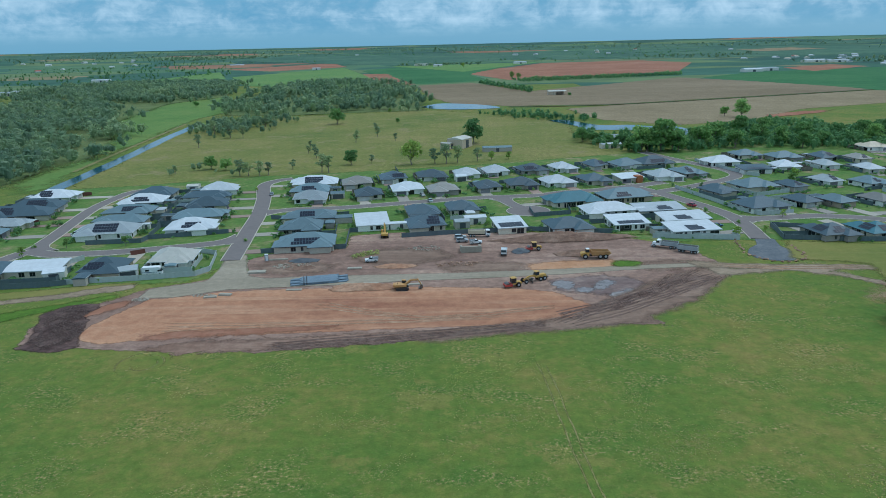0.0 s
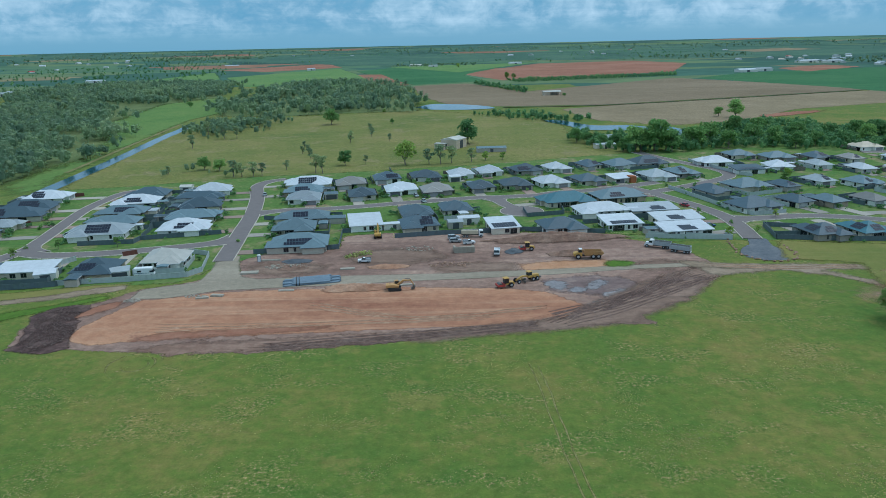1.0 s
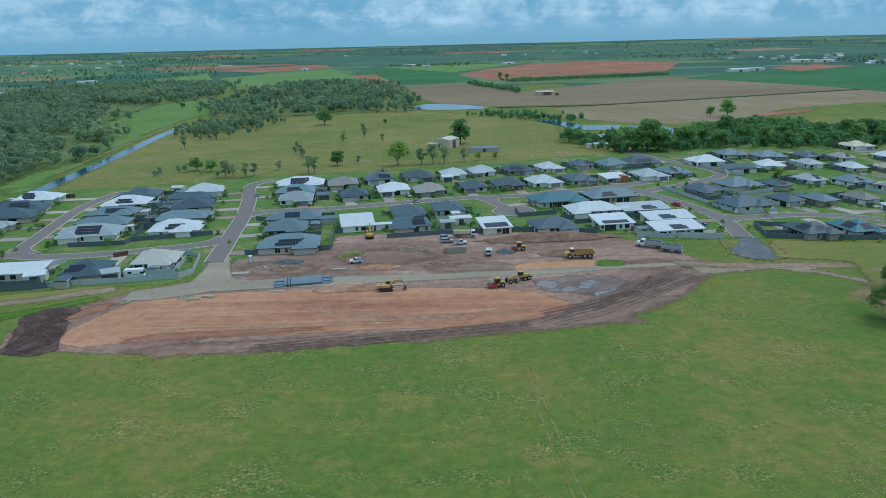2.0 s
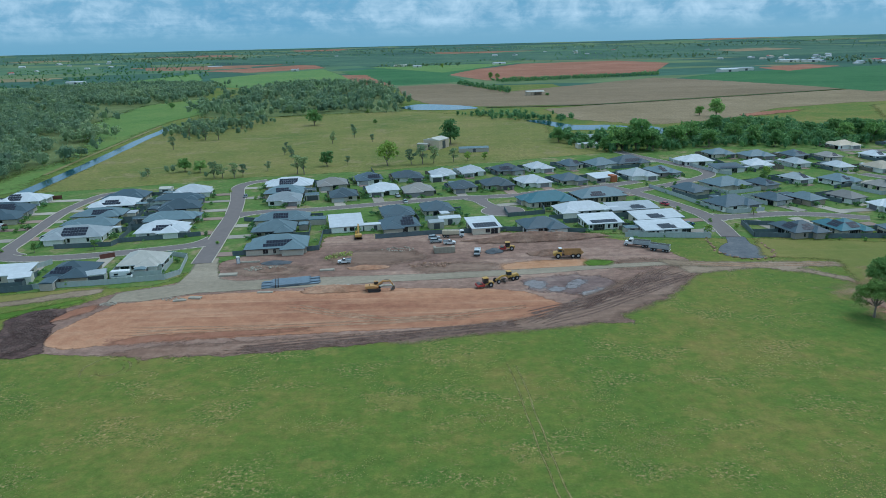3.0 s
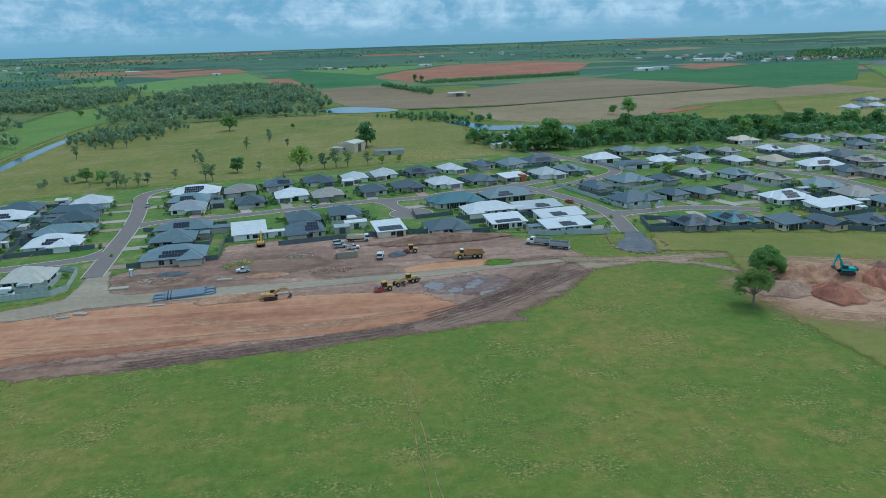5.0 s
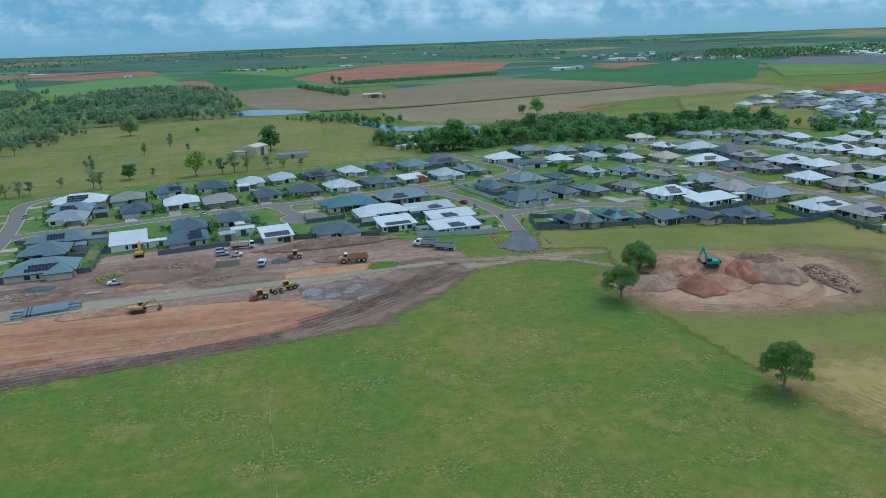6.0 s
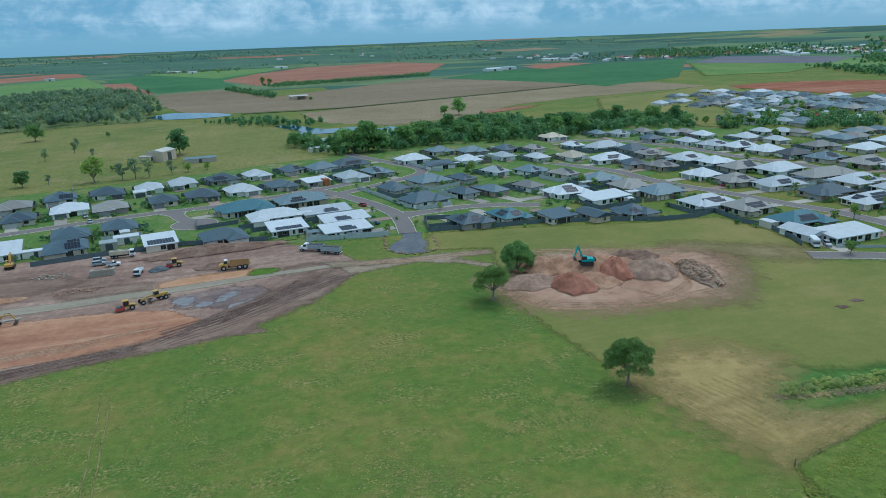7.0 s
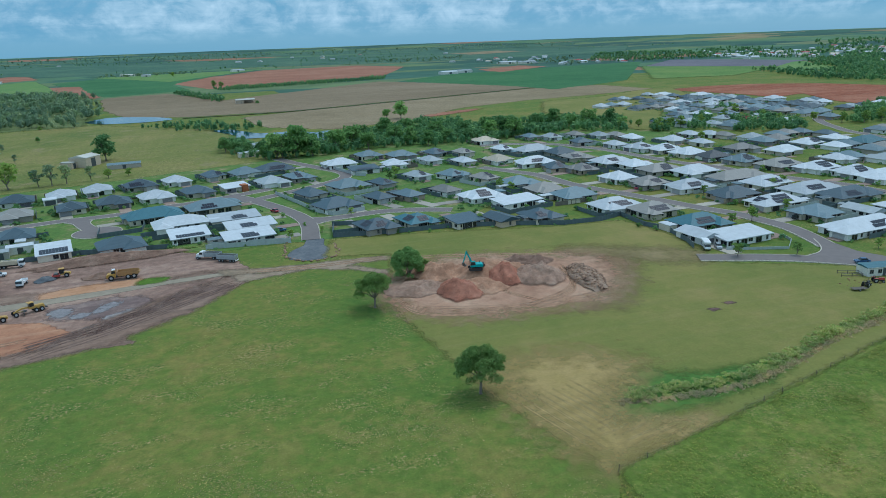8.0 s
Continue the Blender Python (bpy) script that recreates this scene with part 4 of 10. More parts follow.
road("road", 6.0, [(-158.4, 378.8), (-172.5, 368.1), (-175.6, 351.5), (-175.6, 327.6), (-171.5, 301.1), (-167.7, 279.1), (-165.4, 263.9), (-162.7, 254.5)], 0)
road("road", 6.8, [(-175.5, 234.7), (-168.7, 244.9), (-165.0, 254.7), (-152.2, 250.9), (-131.7, 252.5), (-112.2, 257.2), (-96.5, 262.3), (-87.1, 268.2)], 0)
road("road", 6.8, [(312.4, 113.9), (272.8, 143.0), (252.0, 159.7), (226.0, 172.9)], 0)
road("road", 6.8, [(269.5, 147.3), (270.2, 156.5), (275.4, 170.5), (280.1, 188.0), (279.6, 201.7), (277.8, 215.2), (272.4, 229.4), (264.8, 254.7), (259.8, 269.9), (254.7, 283.1), (249.6, 301.7), (246.7, 330.0), (238.9, 348.1), (228.6, 368.8)], 0)
road("road", 6.5, [(369.9, 147.1), (364.6, 184.4), (362.8, 220.9), (362.0, 236.1), (357.4, 248.1), (352.5, 260.8), (348.4, 275.5), (344.3, 287.2), (342.6, 304.0), (335.5, 321.0), (331.4, 341.7), (328.1, 366.2), (325.0, 387.3), (318.1, 406.3), (306.8, 429.1), (281.8, 445.3), (261.5, 448.6)], 0)
road("road", 6.5, [(500.7, 222.7), (505.2, 284.5), (512.5, 361.1), (525.1, 391.5), (541.5, 419.7), (571.1, 459.3), (555.5, 471.4)], 0)
lay_roads()


def apron(outline, kerbed):
    """The rounded corner where two streets meet, with a kerb along its first points."""
    bm = bmesh.new()
    f = bm.faces.new([bm.verts.new((p.x, p.y, 0.262)) for p in smooth_line(list(outline) + [outline[0]], 1.5)[:-1]])
    f.normal_update()
    if f.normal.z < 0:
        f.normal_flip()
    bmesh.ops.triangulate(bm, faces=bm.faces[:])
    tagged(part("road", bm, ASPHALT), "grey asphalt apron of a street corner", "road", kind="structure")
    edge = smooth_line(outline[:kerbed], 1.5)
    bm = bm_of(*((beam, (p.x, p.y, 0.18), (q.x, q.y, 0.18), 0.34, 0.36) for p, q in zip(edge, edge[1:])))
    tagged(part("kerb", bm, KERB), "pale concrete kerb round a street corner", "kerb", kind="structure")


apron(CORNER, 4)

# ---- houses ----
PITCH = math.tan(radians(24))
EAVE, OVER = 2.6, 0.7
window_cache = {}


def hip(bm, x0, x1, y0, y1, z, pitch=PITCH, gable=False):
    """A hipped or gabled roof over a rectangle, with a fascia 0.22 deep; the ridge runs along the longer side."""
    w, d = x1 - x0, y1 - y0
    swap = d > w
    if swap:
        x0, x1, y0, y1 = y0, y1, x0, x1
        w, d = d, w
    rise, run = d / 2 * pitch, 0.0 if gable else d / 2
    ym = (y0 + y1) / 2
    lo = [(x0, y0, z - 0.22), (x1, y0, z - 0.22), (x1, y1, z - 0.22), (x0, y1, z - 0.22)]
    hi = [(x, y, z) for x, y, _ in lo]
    ridge = [(x0 + run, ym, z + rise), (x1 - run - 0.01, ym, z + rise)]
    pts = lo + hi + ridge
    if swap:
        pts = [(y, x, k) for x, y, k in pts]
    solid(bm, pts, [(0, 1, 5, 4), (1, 2, 6, 5), (2, 3, 7, 6), (3, 0, 4, 7), (4, 5, 9, 8), (6, 7, 8, 9), (5, 6, 9), (7, 4, 8), (0, 3, 2, 1)])
    return rise


def gutter(bm, x0, x1, y0, y1, z):
    """A square gutter running round the eaves."""
    g = 0.13
    outer, inner_ = [(x0 - g, y0 - g), (x1 + g, y0 - g), (x1 + g, y1 + g), (x0 - g, y1 + g)], [(x0, y0), (x1, y0), (x1, y1), (x0, y1)]
    pts = [(x, y, k) for k in (z - 0.2, z + 0.02) for ring in (outer, inner_) for x, y in ring]
    f = []
    for i in range(4):
        k = (i + 1) % 4
        f += [(i, k, 8 + k, 8 + i), (4 + k, 4 + i, 12 + i, 12 + k), (8 + i, 8 + k, 12 + k, 12 + i), (k, i, 4 + i, 4 + k)]
    solid(bm, pts, f)


def window_mesh(w, h):
    if (w, h) not in window_cache:
        fr = bmesh.new()
        for a in ((-w / 2, w / 2, -h / 2 - 0.06, -h / 2 + 0.02), (-w / 2, w / 2, h / 2 - 0.02, h / 2 + 0.06), (-w / 2 - 0.06, -w / 2 + 0.02, -h / 2, h / 2), (w / 2 - 0.02, w / 2 + 0.06, -h / 2, h / 2), (-0.03, 0.03, -h / 2, h / 2)):
            block(fr, a[0], a[1], -0.09, 0.02, a[2], a[3])
        mf = bpy.data.meshes.new("window")
        fr.to_mesh(mf)
        mf.materials.append(FRAME)
        pn = bm_of((block, -w / 2, w / 2, -0.05, 0.01, -h / 2, h / 2))
        mp = bpy.data.meshes.new("pane")
        pn.to_mesh(mp)
        mp.materials.append(PANE)
        window_cache[(w, h)] = (mf, mp)
    return window_cache[(w, h)]


def glazed(w, h):
    """A far window: frame and dark glass in one mesh."""
    if ("far", w, h) not in window_cache:
        bm = bm_of((block, -w / 2 - 0.06, w / 2 + 0.06, -0.06, 0.02, -h / 2 - 0.06, h / 2 + 0.06))
        solid(bm, [(-w / 2, -0.065, -h / 2), (w / 2, -0.065, -h / 2), (w / 2, -0.065, h / 2), (-w / 2, -0.065, h / 2)], [(0, 1, 2, 3)])
        bm.faces.ensure_lookup_table()
        bm.faces[-1].material_index = 1
        me = bpy.data.meshes.new("window")
        bm.to_mesh(me)
        bm.free()
        me.materials.append(FRAME)
        me.materials.append(PANE)
        window_cache[("far", w, h)] = me
    return window_cache[("far", w, h)]


def panel_mesh():
    """One solar panel: dark cells in a thin alloy frame."""
    if "panel" not in window_cache:
        bm = bm_of((block, 0.02, 1.02, 0.02, 1.68, 0, 0.04))
        vs = solid(bm, [(0.05, 0.05, 0.046), (0.99, 0.05, 0.046), (0.99, 1.65, 0.046), (0.05, 1.65, 0.046)], [(0, 1, 2, 3)])
        bm.faces.ensure_lookup_table()
        bm.faces[-1].material_index = 1
        me = bpy.data.meshes.new("solar_panel")
        bm.to_mesh(me)
        bm.free()
        me.materials.append(SOLAR_FRAME)
        me.materials.append(SOLAR)
        window_cache["panel"] = me
    return window_cache["panel"]


SIDES = {"S": 0, "E": 90, "N": 180, "W": 270}
ROOF_WORDS = {"W": "white", "C": "cream", "L": "light grey", "G": "grey", "D": "dark grey", "K": "charcoal", "T": "teal", "B": "sand-coloured", "N": "taupe", "R": "red"}
SHAPE_WORDS = {"h": "hipped", "g": "gabled", "s": "low-pitched"}
house_count = 0
YARDS = []


def open_ground(x, y, margin):
    """Whether a place lies on the site or the mown block, or within a margin of them."""
    return max(inside(np.array([x]), np.array([y]), o)[0] for o in (MOWN_BLOCK, SITE_BLOCK)) > -margin


def house(x, y, w, d, turn, street, tone, shape, solar, reach=7.0):
    """A single-storey brick or rendered house; street is the side of its garage."""
    global house_count
    house_count += 1
    rnd = random.Random(house_count * 7 + 1)
    near = math.hypot(x - 60, y) < 335
    label = "single-storey house with a %s %s steel roof" % (ROOF_WORDS[tone], SHAPE_WORDS[shape])
    if solar:
        label += " carrying solar panels"
    YARDS.append((x, y, w, d, turn, street))
    h = root("house", pose(x, y, 0, 0, 0, turn), label, "house", "houses of the estate")
    X, Y = w / 2, d / 2
    wall_mat = WALL[rnd.choice((0, 0, 1, 2, 3) if tone in "GDNTK" else (0, 3, 3, 3))]
    # plan: a main body and a wing towards the street or the yard
    wing = rnd.choice((-1, 1))
    side = "S" if street in "SN" and rnd.random() < 0.6 else street
    ww, wd = min(w, d) * rnd.uniform(0.48, 0.6), rnd.uniform(2.0, 3.2)
    rects = [(-X, X, -Y, Y)]
    if shape == "h" and w > 10:
        if side in "SN":
            cx = wing * (X - ww / 2)
            rects = [(-X, X, -Y + wd * 0.5, Y) if side == "S" else (-X, X, -Y, Y - wd * 0.5), (cx - ww / 2, cx + ww / 2, -Y - wd * 0.5, 0) if side == "S" else (cx - ww / 2, cx + ww / 2, 0, Y + wd * 0.5)]
        else:
            cy = wing * (Y - ww / 2)
            s = -1 if side == "W" else 1
            rects = [(-X, X, -Y, Y), tuple(sorted((0, s * (X + wd * 0.6)))) + (cy - ww / 2, cy + ww / 2)]
    if shape == "h" and w > 11 and rnd.random() < 0.9:
        k = rnd.choice((-1, 1)) if side not in "SN" else -wing
        pw_, pd_ = w * rnd.uniform(0.28, 0.44), rnd.uniform(1.4, 3.0)
        cx = k * (X - pw_ / 2 - rnd.uniform(0, 1.5))
        base_ = rects[0]
        rects.append((cx - pw_ / 2, cx + pw_ / 2, base_[2] - pd_, 0.0) if side != "S" else (cx - pw_ / 2, cx + pw_ / 2, 0.0, base_[3] + pd_))
    wall_bm, roof_bm, gutter_bm = bmesh.new(), bmesh.new(), bmesh.new()
    for i, (a, b, c, e) in enumerate(rects):
        top = EAVE - 0.02 * i
        block(wall_bm, a + 0.02 * i, b - 0.02 * i, c + 0.02 * i, e - 0.02 * i, 0, top - 0.1)
        if shape == "s":
            z0, z1 = EAVE + 0.1, EAVE + 0.1 + (e - c + 2 * OVER) * 0.09
            a2, b2, c2, e2 = a - OVER, b + OVER, c - OVER, e + OVER
            solid(roof_bm, [(a2, c2, z0 - 0.25), (b2, c2, z0 - 0.25), (b2, e2, z1 - 0.25), (a2, e2, z1 - 0.25), (a2, c2, z0), (b2, c2, z0), (b2, e2, z1), (a2, e2, z1)], HEX)
            solid(wall_bm, [(a, c, EAVE - 0.15), (b, c, EAVE - 0.15), (b, e, EAVE - 0.15), (a, e, EAVE - 0.15), (a, c, z0 - 0.2), (b, c, z0 - 0.2), (b, e, z1 - 0.25), (a, e, z1 - 0.25)], HEX)
        else:
            rise = hip(roof_bm, a - OVER, b + OVER, c - OVER, e + OVER, top, PITCH * (0.62 if shape == "g" else 1.0), shape == "g")
            if shape == "g":
                hip(wall_bm, a, b, c, e, top - 0.06, PITCH * 0.62, True)
            gutter(gutter_bm, a - OVER, b + OVER, c - OVER, e + OVER, top)
    part("wall", wall_bm, wall_mat, h)
    part("roof", roof_bm, ROOF[tone], h)
    if shape == "s":
        gutter_bm.free()
    else:
        part("gutter", gutter_bm, TRIM_LIGHT if tone in "WCLB" else TRIM_DARK, h)
    # openings on all four walls
    body = rects[0]
    for name, deg in SIDES.items():
        half = {"S": (body[0], body[1], -body[2]), "N": (-body[1], -body[0], body[3]), "E": (body[2], body[3], body[1]), "W": (-body[3], -body[2], -body[0])}[name]
        lo, hi, off = half
        spots, u = [], lo + rnd.uniform(1.0, 2.0)
        while u < hi - 1.5:
            spots.append(u)
            u += rnd.uniform(2.6, 4.6)
        if name == "N":
            spots = []
        elif not near:
            spots = spots[::2] if name == "S" or x < 420 else []
        cover_lo = cover_hi = None
        if len(rects) > 1 and name == side and shape == "h" and w > 10:
            wr = rects[1]
            cover_lo, cover_hi = {"S": (wr[0], wr[1]), "N": (-wr[1], -wr[0]), "E": (wr[2], wr[3]), "W": (-wr[3], -wr[2])}[name]
        for k, u in enumerate(spots):
            if cover_lo is not None and cover_lo - 0.9 < u < cover_hi + 0.9:
                continue
            ww_, hh_ = rnd.choice(((1.8, 1.2), (2.7, 2.1), (3.6, 2.1), (0.9, 1.5), (1.8, 1.5), (0.9, 1.5)))
            zc = 2.1 - hh_ / 2
            if u + ww_ / 2 > hi - 0.2 or u - ww_ / 2 < lo + 0.2:
                continue
            m = pose(0, 0, 0, 0, 0, deg) @ Matrix.Translation((u, -off - 0.005, zc))
            mf, mp = window_mesh(ww_, hh_)
            if near:
                win = share("window", mf, h, m)
                share("pane", mp, win, Matrix())
            else:
                share("window", glazed(ww_, hh_), h, m)
        if name == street:
            fx, foff = 0.0, off
            lo2, hi2 = lo, hi
            if cover_lo is not None:
                wr = rects[1]
                foff = {"S": -wr[2], "N": wr[3], "E": wr[1], "W": -wr[0]}[name]
                lo2, hi2 = cover_lo, cover_hi
            gw = min(4.8, (hi2 - lo2) - 0.8)
            gc = (lo2 + hi2) / 2 if cover_lo is not None else lo2 + gw / 2 + 0.6
            m = pose(0, 0, 0, 0, 0, deg)
            gd = bmesh.new()
            for k in range(4):
                block(gd, -gw / 2, gw / 2, -0.06 - 0.01 * (k % 2), 0.02, 0.02 + k * 0.54, 0.54 + k * 0.54)
            g = part("garage_door", gd, DOOR_GARAGE, h)
            g.matrix_basis = m @ Matrix.Translation((gc, -foff, 0))
            # driveway to the street
            top = m @ Matrix.Translation((gc, -foff, 0))
            wm = pose(x, y, 0, 0, 0, turn) @ top
            slab = bm_of((block, -gw / 2 - 0.2, gw / 2 + 0.2, -reach, -0.12, 0, 0.165 + 0.0012 * (house_count % 40)))
            dr = part("driveway", slab, PAVER if rnd.random() < 0.4 else CONCRETE)
            dr.matrix_basis = wm
            tagged(dr, "pale driveway slab leading to a garage", "driveway", kind="structure")
    # a covered patio on the yard side: its shade is a flat dark panel, with two posts
    if street != "S" and w > 11 and rnd.random() < 0.75:
        pw = rnd.uniform(3.5, 5.5)
        pc = rnd.uniform(body[0] + pw / 2 + 1, body[1] - pw / 2 - 1)
        pat = bm_of((block, pc - pw / 2, pc + pw / 2, body[2] - 0.04, body[2] + 0.05, 0.05, 2.35))
        part("patio_opening", pat, PATIO, h, "flat dark panel painted as the shade of a covered patio")
        for e in (-1, 1):
            part("patio_post", bm_of((beam, (pc + e * pw / 2, body[2] - 0.35, 0), (pc + e * pw / 2, body[2] - 0.35, EAVE - 0.2), 0.25)), wall_mat, h)
    if solar and shape != "g":
        cols, rows_ = rnd.choice(((8, 2), (7, 2), (10, 2), (9, 3), (6, 3)))
        a, b, c, e = rects[0]
        slope = 0.09 if shape == "s" else PITCH
        z0 = EAVE + (0.1 if shape == "s" else 0.0)
        run = (e - c) / 2 + OVER if shape != "s" else (e - c) + OVER
        if shape != "s":
            while rows_ * 1.7 > run - 1.6 and rows_ > 1:
                rows_ -= 1
            while cols * 1.05 > (b - a) - 3.0 - rows_ * 2.0 and cols > 3:
                cols -= 1
        off = rnd.uniform(-0.5, 0.5) * max((b - a) - cols * 1.05 - (e - c) * 0.6, 0)
        if len(rects) > 1 and side == "S":
            off = -wing * abs((b - a) * 0.18)
        for i in range(cols):
            for j in range(rows_):
                u0, v0 = off + (a + b) / 2 + (i - cols / 2) * 1.06, 1.0 + j * 1.72
                if j == rows_ - 1 and rows_ > 1 and i in (0, cols - 1) and rnd.random() < 0.5:
                    continue
                share("solar_panel", panel_mesh(), h, Matrix.Translation((u0, c - OVER + v0, z0 + v0 * slope + 0.07)) @ pose(0, 0, 0, math.degrees(math.atan(slope))))
        if shape == "h" and e - c > 9 and rnd.random() < 0.35 and near:
            # a second bank of panels on an end slope
            tilt, cols = math.degrees(math.atan(PITCH)), min(5, int((e - c - 4.0) / 1.06))
            end = rnd.choice((-1, 1))
            for i in range(cols):
                for j in range(1 if cols < 5 else 2):
                    v0, u0 = 1.0 + j * 1.72, (c + e) / 2 + end * (i - cols / 2) * 1.06
                    xe = b + OVER - v0 if end > 0 else a - OVER + v0
                    share("solar_panel", panel_mesh(), h, Matrix.Translation((xe, u0, EAVE + v0 * PITCH + 0.07)) @ pose(0, 0, 0, 0, 0, 90 * end) @ pose(0, 0, 0, tilt))
    return h


house(-206.0, 350.6, 19.2, 13.4, 6, "E", "W", "h", 1, 16.0)
house(-202.4, 327.7, 22.7, 13.9, 6, "E", "D", "h", 1, 12.2)
house(-202.1, 312.1, 27.9, 13.9, 6, "E", "D", "h", 1, 11.2)
house(-195.6, 292.8, 15.1, 8.4, 6, "E", "L", "h", 0, 14.1)
house(-191.4, 277.6, 7.3, 8.4, 6, "E", "G", "h", 0, 16.0)
house(-146.6, 228.7, 17.8, 9.5, 6, "N", "W", "s", 0, 14.5)
house(-122.7, 228.2, 13.5, 13.9, 6, "N", "D", "h", 1, 15.0)
house(-159.0, 226.6, 6.9, 13.9, 6, "N", "D", "h", 0, 10.7)
house(-102.9, 239.5, 13.8, 13.9, 6, "N", "C", "h", 0, 8.7)
house(-153.5, 335.5, 18.8, 13.3, 6, "W", "W", "h", 1, 9.0)
house(-150.6, 313.8, 19.7, 10.6, 6, "W", "G", "h", 1, 9.3)
house(-154.6, 353.4, 17.9, 13.1, 6, "W", "D", "h", 0, 7.4)
house(-146.3, 294.0, 20.1, 10.2, 6, "W", "G", "h", 0, 10.2)
house(-144.9, 278.5, 21.9, 13.9, 6, "W", "L", "h", 1, 8.1)
house(-112.5, 283.2, 18.0, 13.9, 6, "E", "W", "h", 1, 11.6)
house(-115.7, 302.4, 20.4, 10.9, 6, "E", "G", "h", 0, 10.4)
house(-126.3, 343.9, 20.5, 9.2, 6, "E", "D", "h", 0, 13.8)
house(-119.5, 325.2, 16.6, 13.9, 6, "E", "D", "h", 0, 12.9)
house(-125.3, 361.6, 16.1, 13.9, 6, "E", "W", "h", 0, 10.9)
house(-77.0, 374.2, 22.4, 13.9, 6, "W", "W", "h", 1, 12.5)
house(-75.5, 354.3, 17.1, 12.6, 6, "W", "G", "h", 1, 12.0)
house(-72.7, 336.1, 14.9, 13.9, 6, "S", "L", "h", 0, 7.4)
house(-65.3, 297.0, 20.4, 10.0, 6, "W", "G", "h", 1, 11.2)
house(-65.2, 279.3, 14.8, 12.9, 6, "W", "G", "h", 0, 12.2)
house(-59.1, 255.3, 20.2, 13.9, 6, "W", "G", "h", 1, 12.8)
house(-54.4, 371.3, 14.8, 13.9, 10, "S", "N", "h", 0, 4.4)
house(-45.2, 342.2, 12.2, 13.9, 10, "S", "D", "h", 0, 8.7)
house(-36.1, 384.0, 13.6, 13.9, 10, "S", "D", "h", 1, 4.4)
house(-26.6, 353.1, 14.9, 13.9, 10, "S", "W", "h", 0, 14.6)
house(-15.0, 387.1, 14.8, 13.9, 10, "S", "D", "h", 0, 4.4)
house(-8.6, 348.9, 14.2, 13.9, 10, "S", "N", "h", 0, 6.2)
house(4.6, 391.8, 12.5, 13.9, 10, "S", "W", "h", 0, 4.4)
house(21.1, 398.8, 12.6, 13.9, 10, "S", "W", "h", 0, 4.4)
house(14.2, 355.0, 11.5, 13.9, 10, "S", "D", "h", 0, 7.8)
house(32.0, 359.5, 14.1, 13.9, 10, "S", "D", "h", 0, 10.8)
house(-37.6, 284.6, 12.6, 15.4, 10, "N", "W", "s", 0, 4.4)
house(-17.2, 302.0, 12.8, 13.9, 10, "N", "D", "h", 0, 16.0)
house(-15.1, 279.9, 14.3, 13.9, 10, "N", "D", "h", 1, 4.4)
house(0.3, 307.1, 12.3, 13.9, 10, "N", "D", "h", 0, 15.7)
house(18.5, 275.2, 11.0, 13.0, 10, "N", "W", "s", 1, 4.4)
house(42.0, 400.2, 14.7, 13.9, 17, "S", "D", "h", 1, 4.4)
house(60.4, 405.3, 11.8, 13.9, 17, "S", "W", "h", 0, 4.4)
house(51.2, 363.7, 14.4, 13.9, 17, "S", "W", "h", 0, 8.5)
house(71.1, 366.7, 12.9, 13.9, 17, "S", "D", "h", 0, 5.8)
special_house = house(89.6, 370.5, 12.8, 9.5, 17, "S", "W", "s", 0, 3.9)
house(80.6, 412.3, 10.7, 13.9, 17, "S", "D", "h", 1, 4.4)
house(98.3, 412.0, 15.6, 13.9, 17, "S", "G", "h", 0, 4.4)
house(51.8, 320.1, 22.3, 13.9, 12, "W", "T", "h", 0, 10.5)
house(76.9, 326.0, 21.9, 13.9, 12, "E", "G", "h", 1, 8.1)
house(41.7, 272.2, 15.3, 13.9, 12, "N", "D", "h", 0, 4.4)
house(62.7, 299.0, 20.5, 11.9, 8, "E", "W", "h", 0, 4.4)
house(66.2, 276.5, 14.0, 12.0, 8, "E", "W", "s", 1, 4.4)
house(84.8, 298.0, 19.9, 10.3, 8, "E", "W", "s", 1, 11.5)
house(90.1, 281.0, 18.8, 10.3, 8, "E", "W", "s", 1, 10.1)
house(87.9, 264.3, 18.3, 10.3, 8, "E", "W", "s", 1, 10.8)
house(109.5, 374.8, 13.5, 14.9, 17, "S", "L", "h", 0, 3.0)
house(125.3, 381.9, 11.8, 14.9, 17, "S", "G", "h", 1, 8.3)
house(115.2, 416.4, 19.6, 14.9, 17, "E", "D", "h", 1, 11.9)
house(155.0, 414.4, 17.0, 13.3, 5, "W", "W", "h", 0, 3.0)
house(163.2, 387.9, 16.0, 10.3, 5, "W", "D", "s", 1, 3.0)
house(184.3, 396.8, 11.6, 13.3, 5, "W", "W", "h", 0, 4.4)
house(178.3, 437.1, 14.0, 13.3, 10, "S", "G", "h", 0, 4.4)
house(197.1, 426.3, 15.5, 13.3, 10, "S", "G", "h", 0, 4.4)
house(220.0, 424.7, 11.5, 13.3, 10, "S", "D", "h", 1, 4.4)
house(207.9, 398.7, 9.0, 13.3, 10, "S", "L", "h", 0, 4.4)
house(236.4, 416.7, 8.9, 13.3, 10, "S", "N", "h", 1, 4.4)
house(224.2, 384.2, 9.3, 13.3, 10, "S", "W", "h", 0, 7.1)
house(244.5, 378.3, 13.3, 13.3, 10, "S", "B", "h", 0, 4.4)
house(263.8, 416.4, 9.3, 13.3, 10, "N", "W", "h", 1, 16.0)
house(279.3, 402.5, 22.0, 13.3, 10, "E", "W", "h", 0, 16.0)
house(269.5, 458.8, 14.3, 12.4, 10, "S", "B", "h", 0, 3.0)
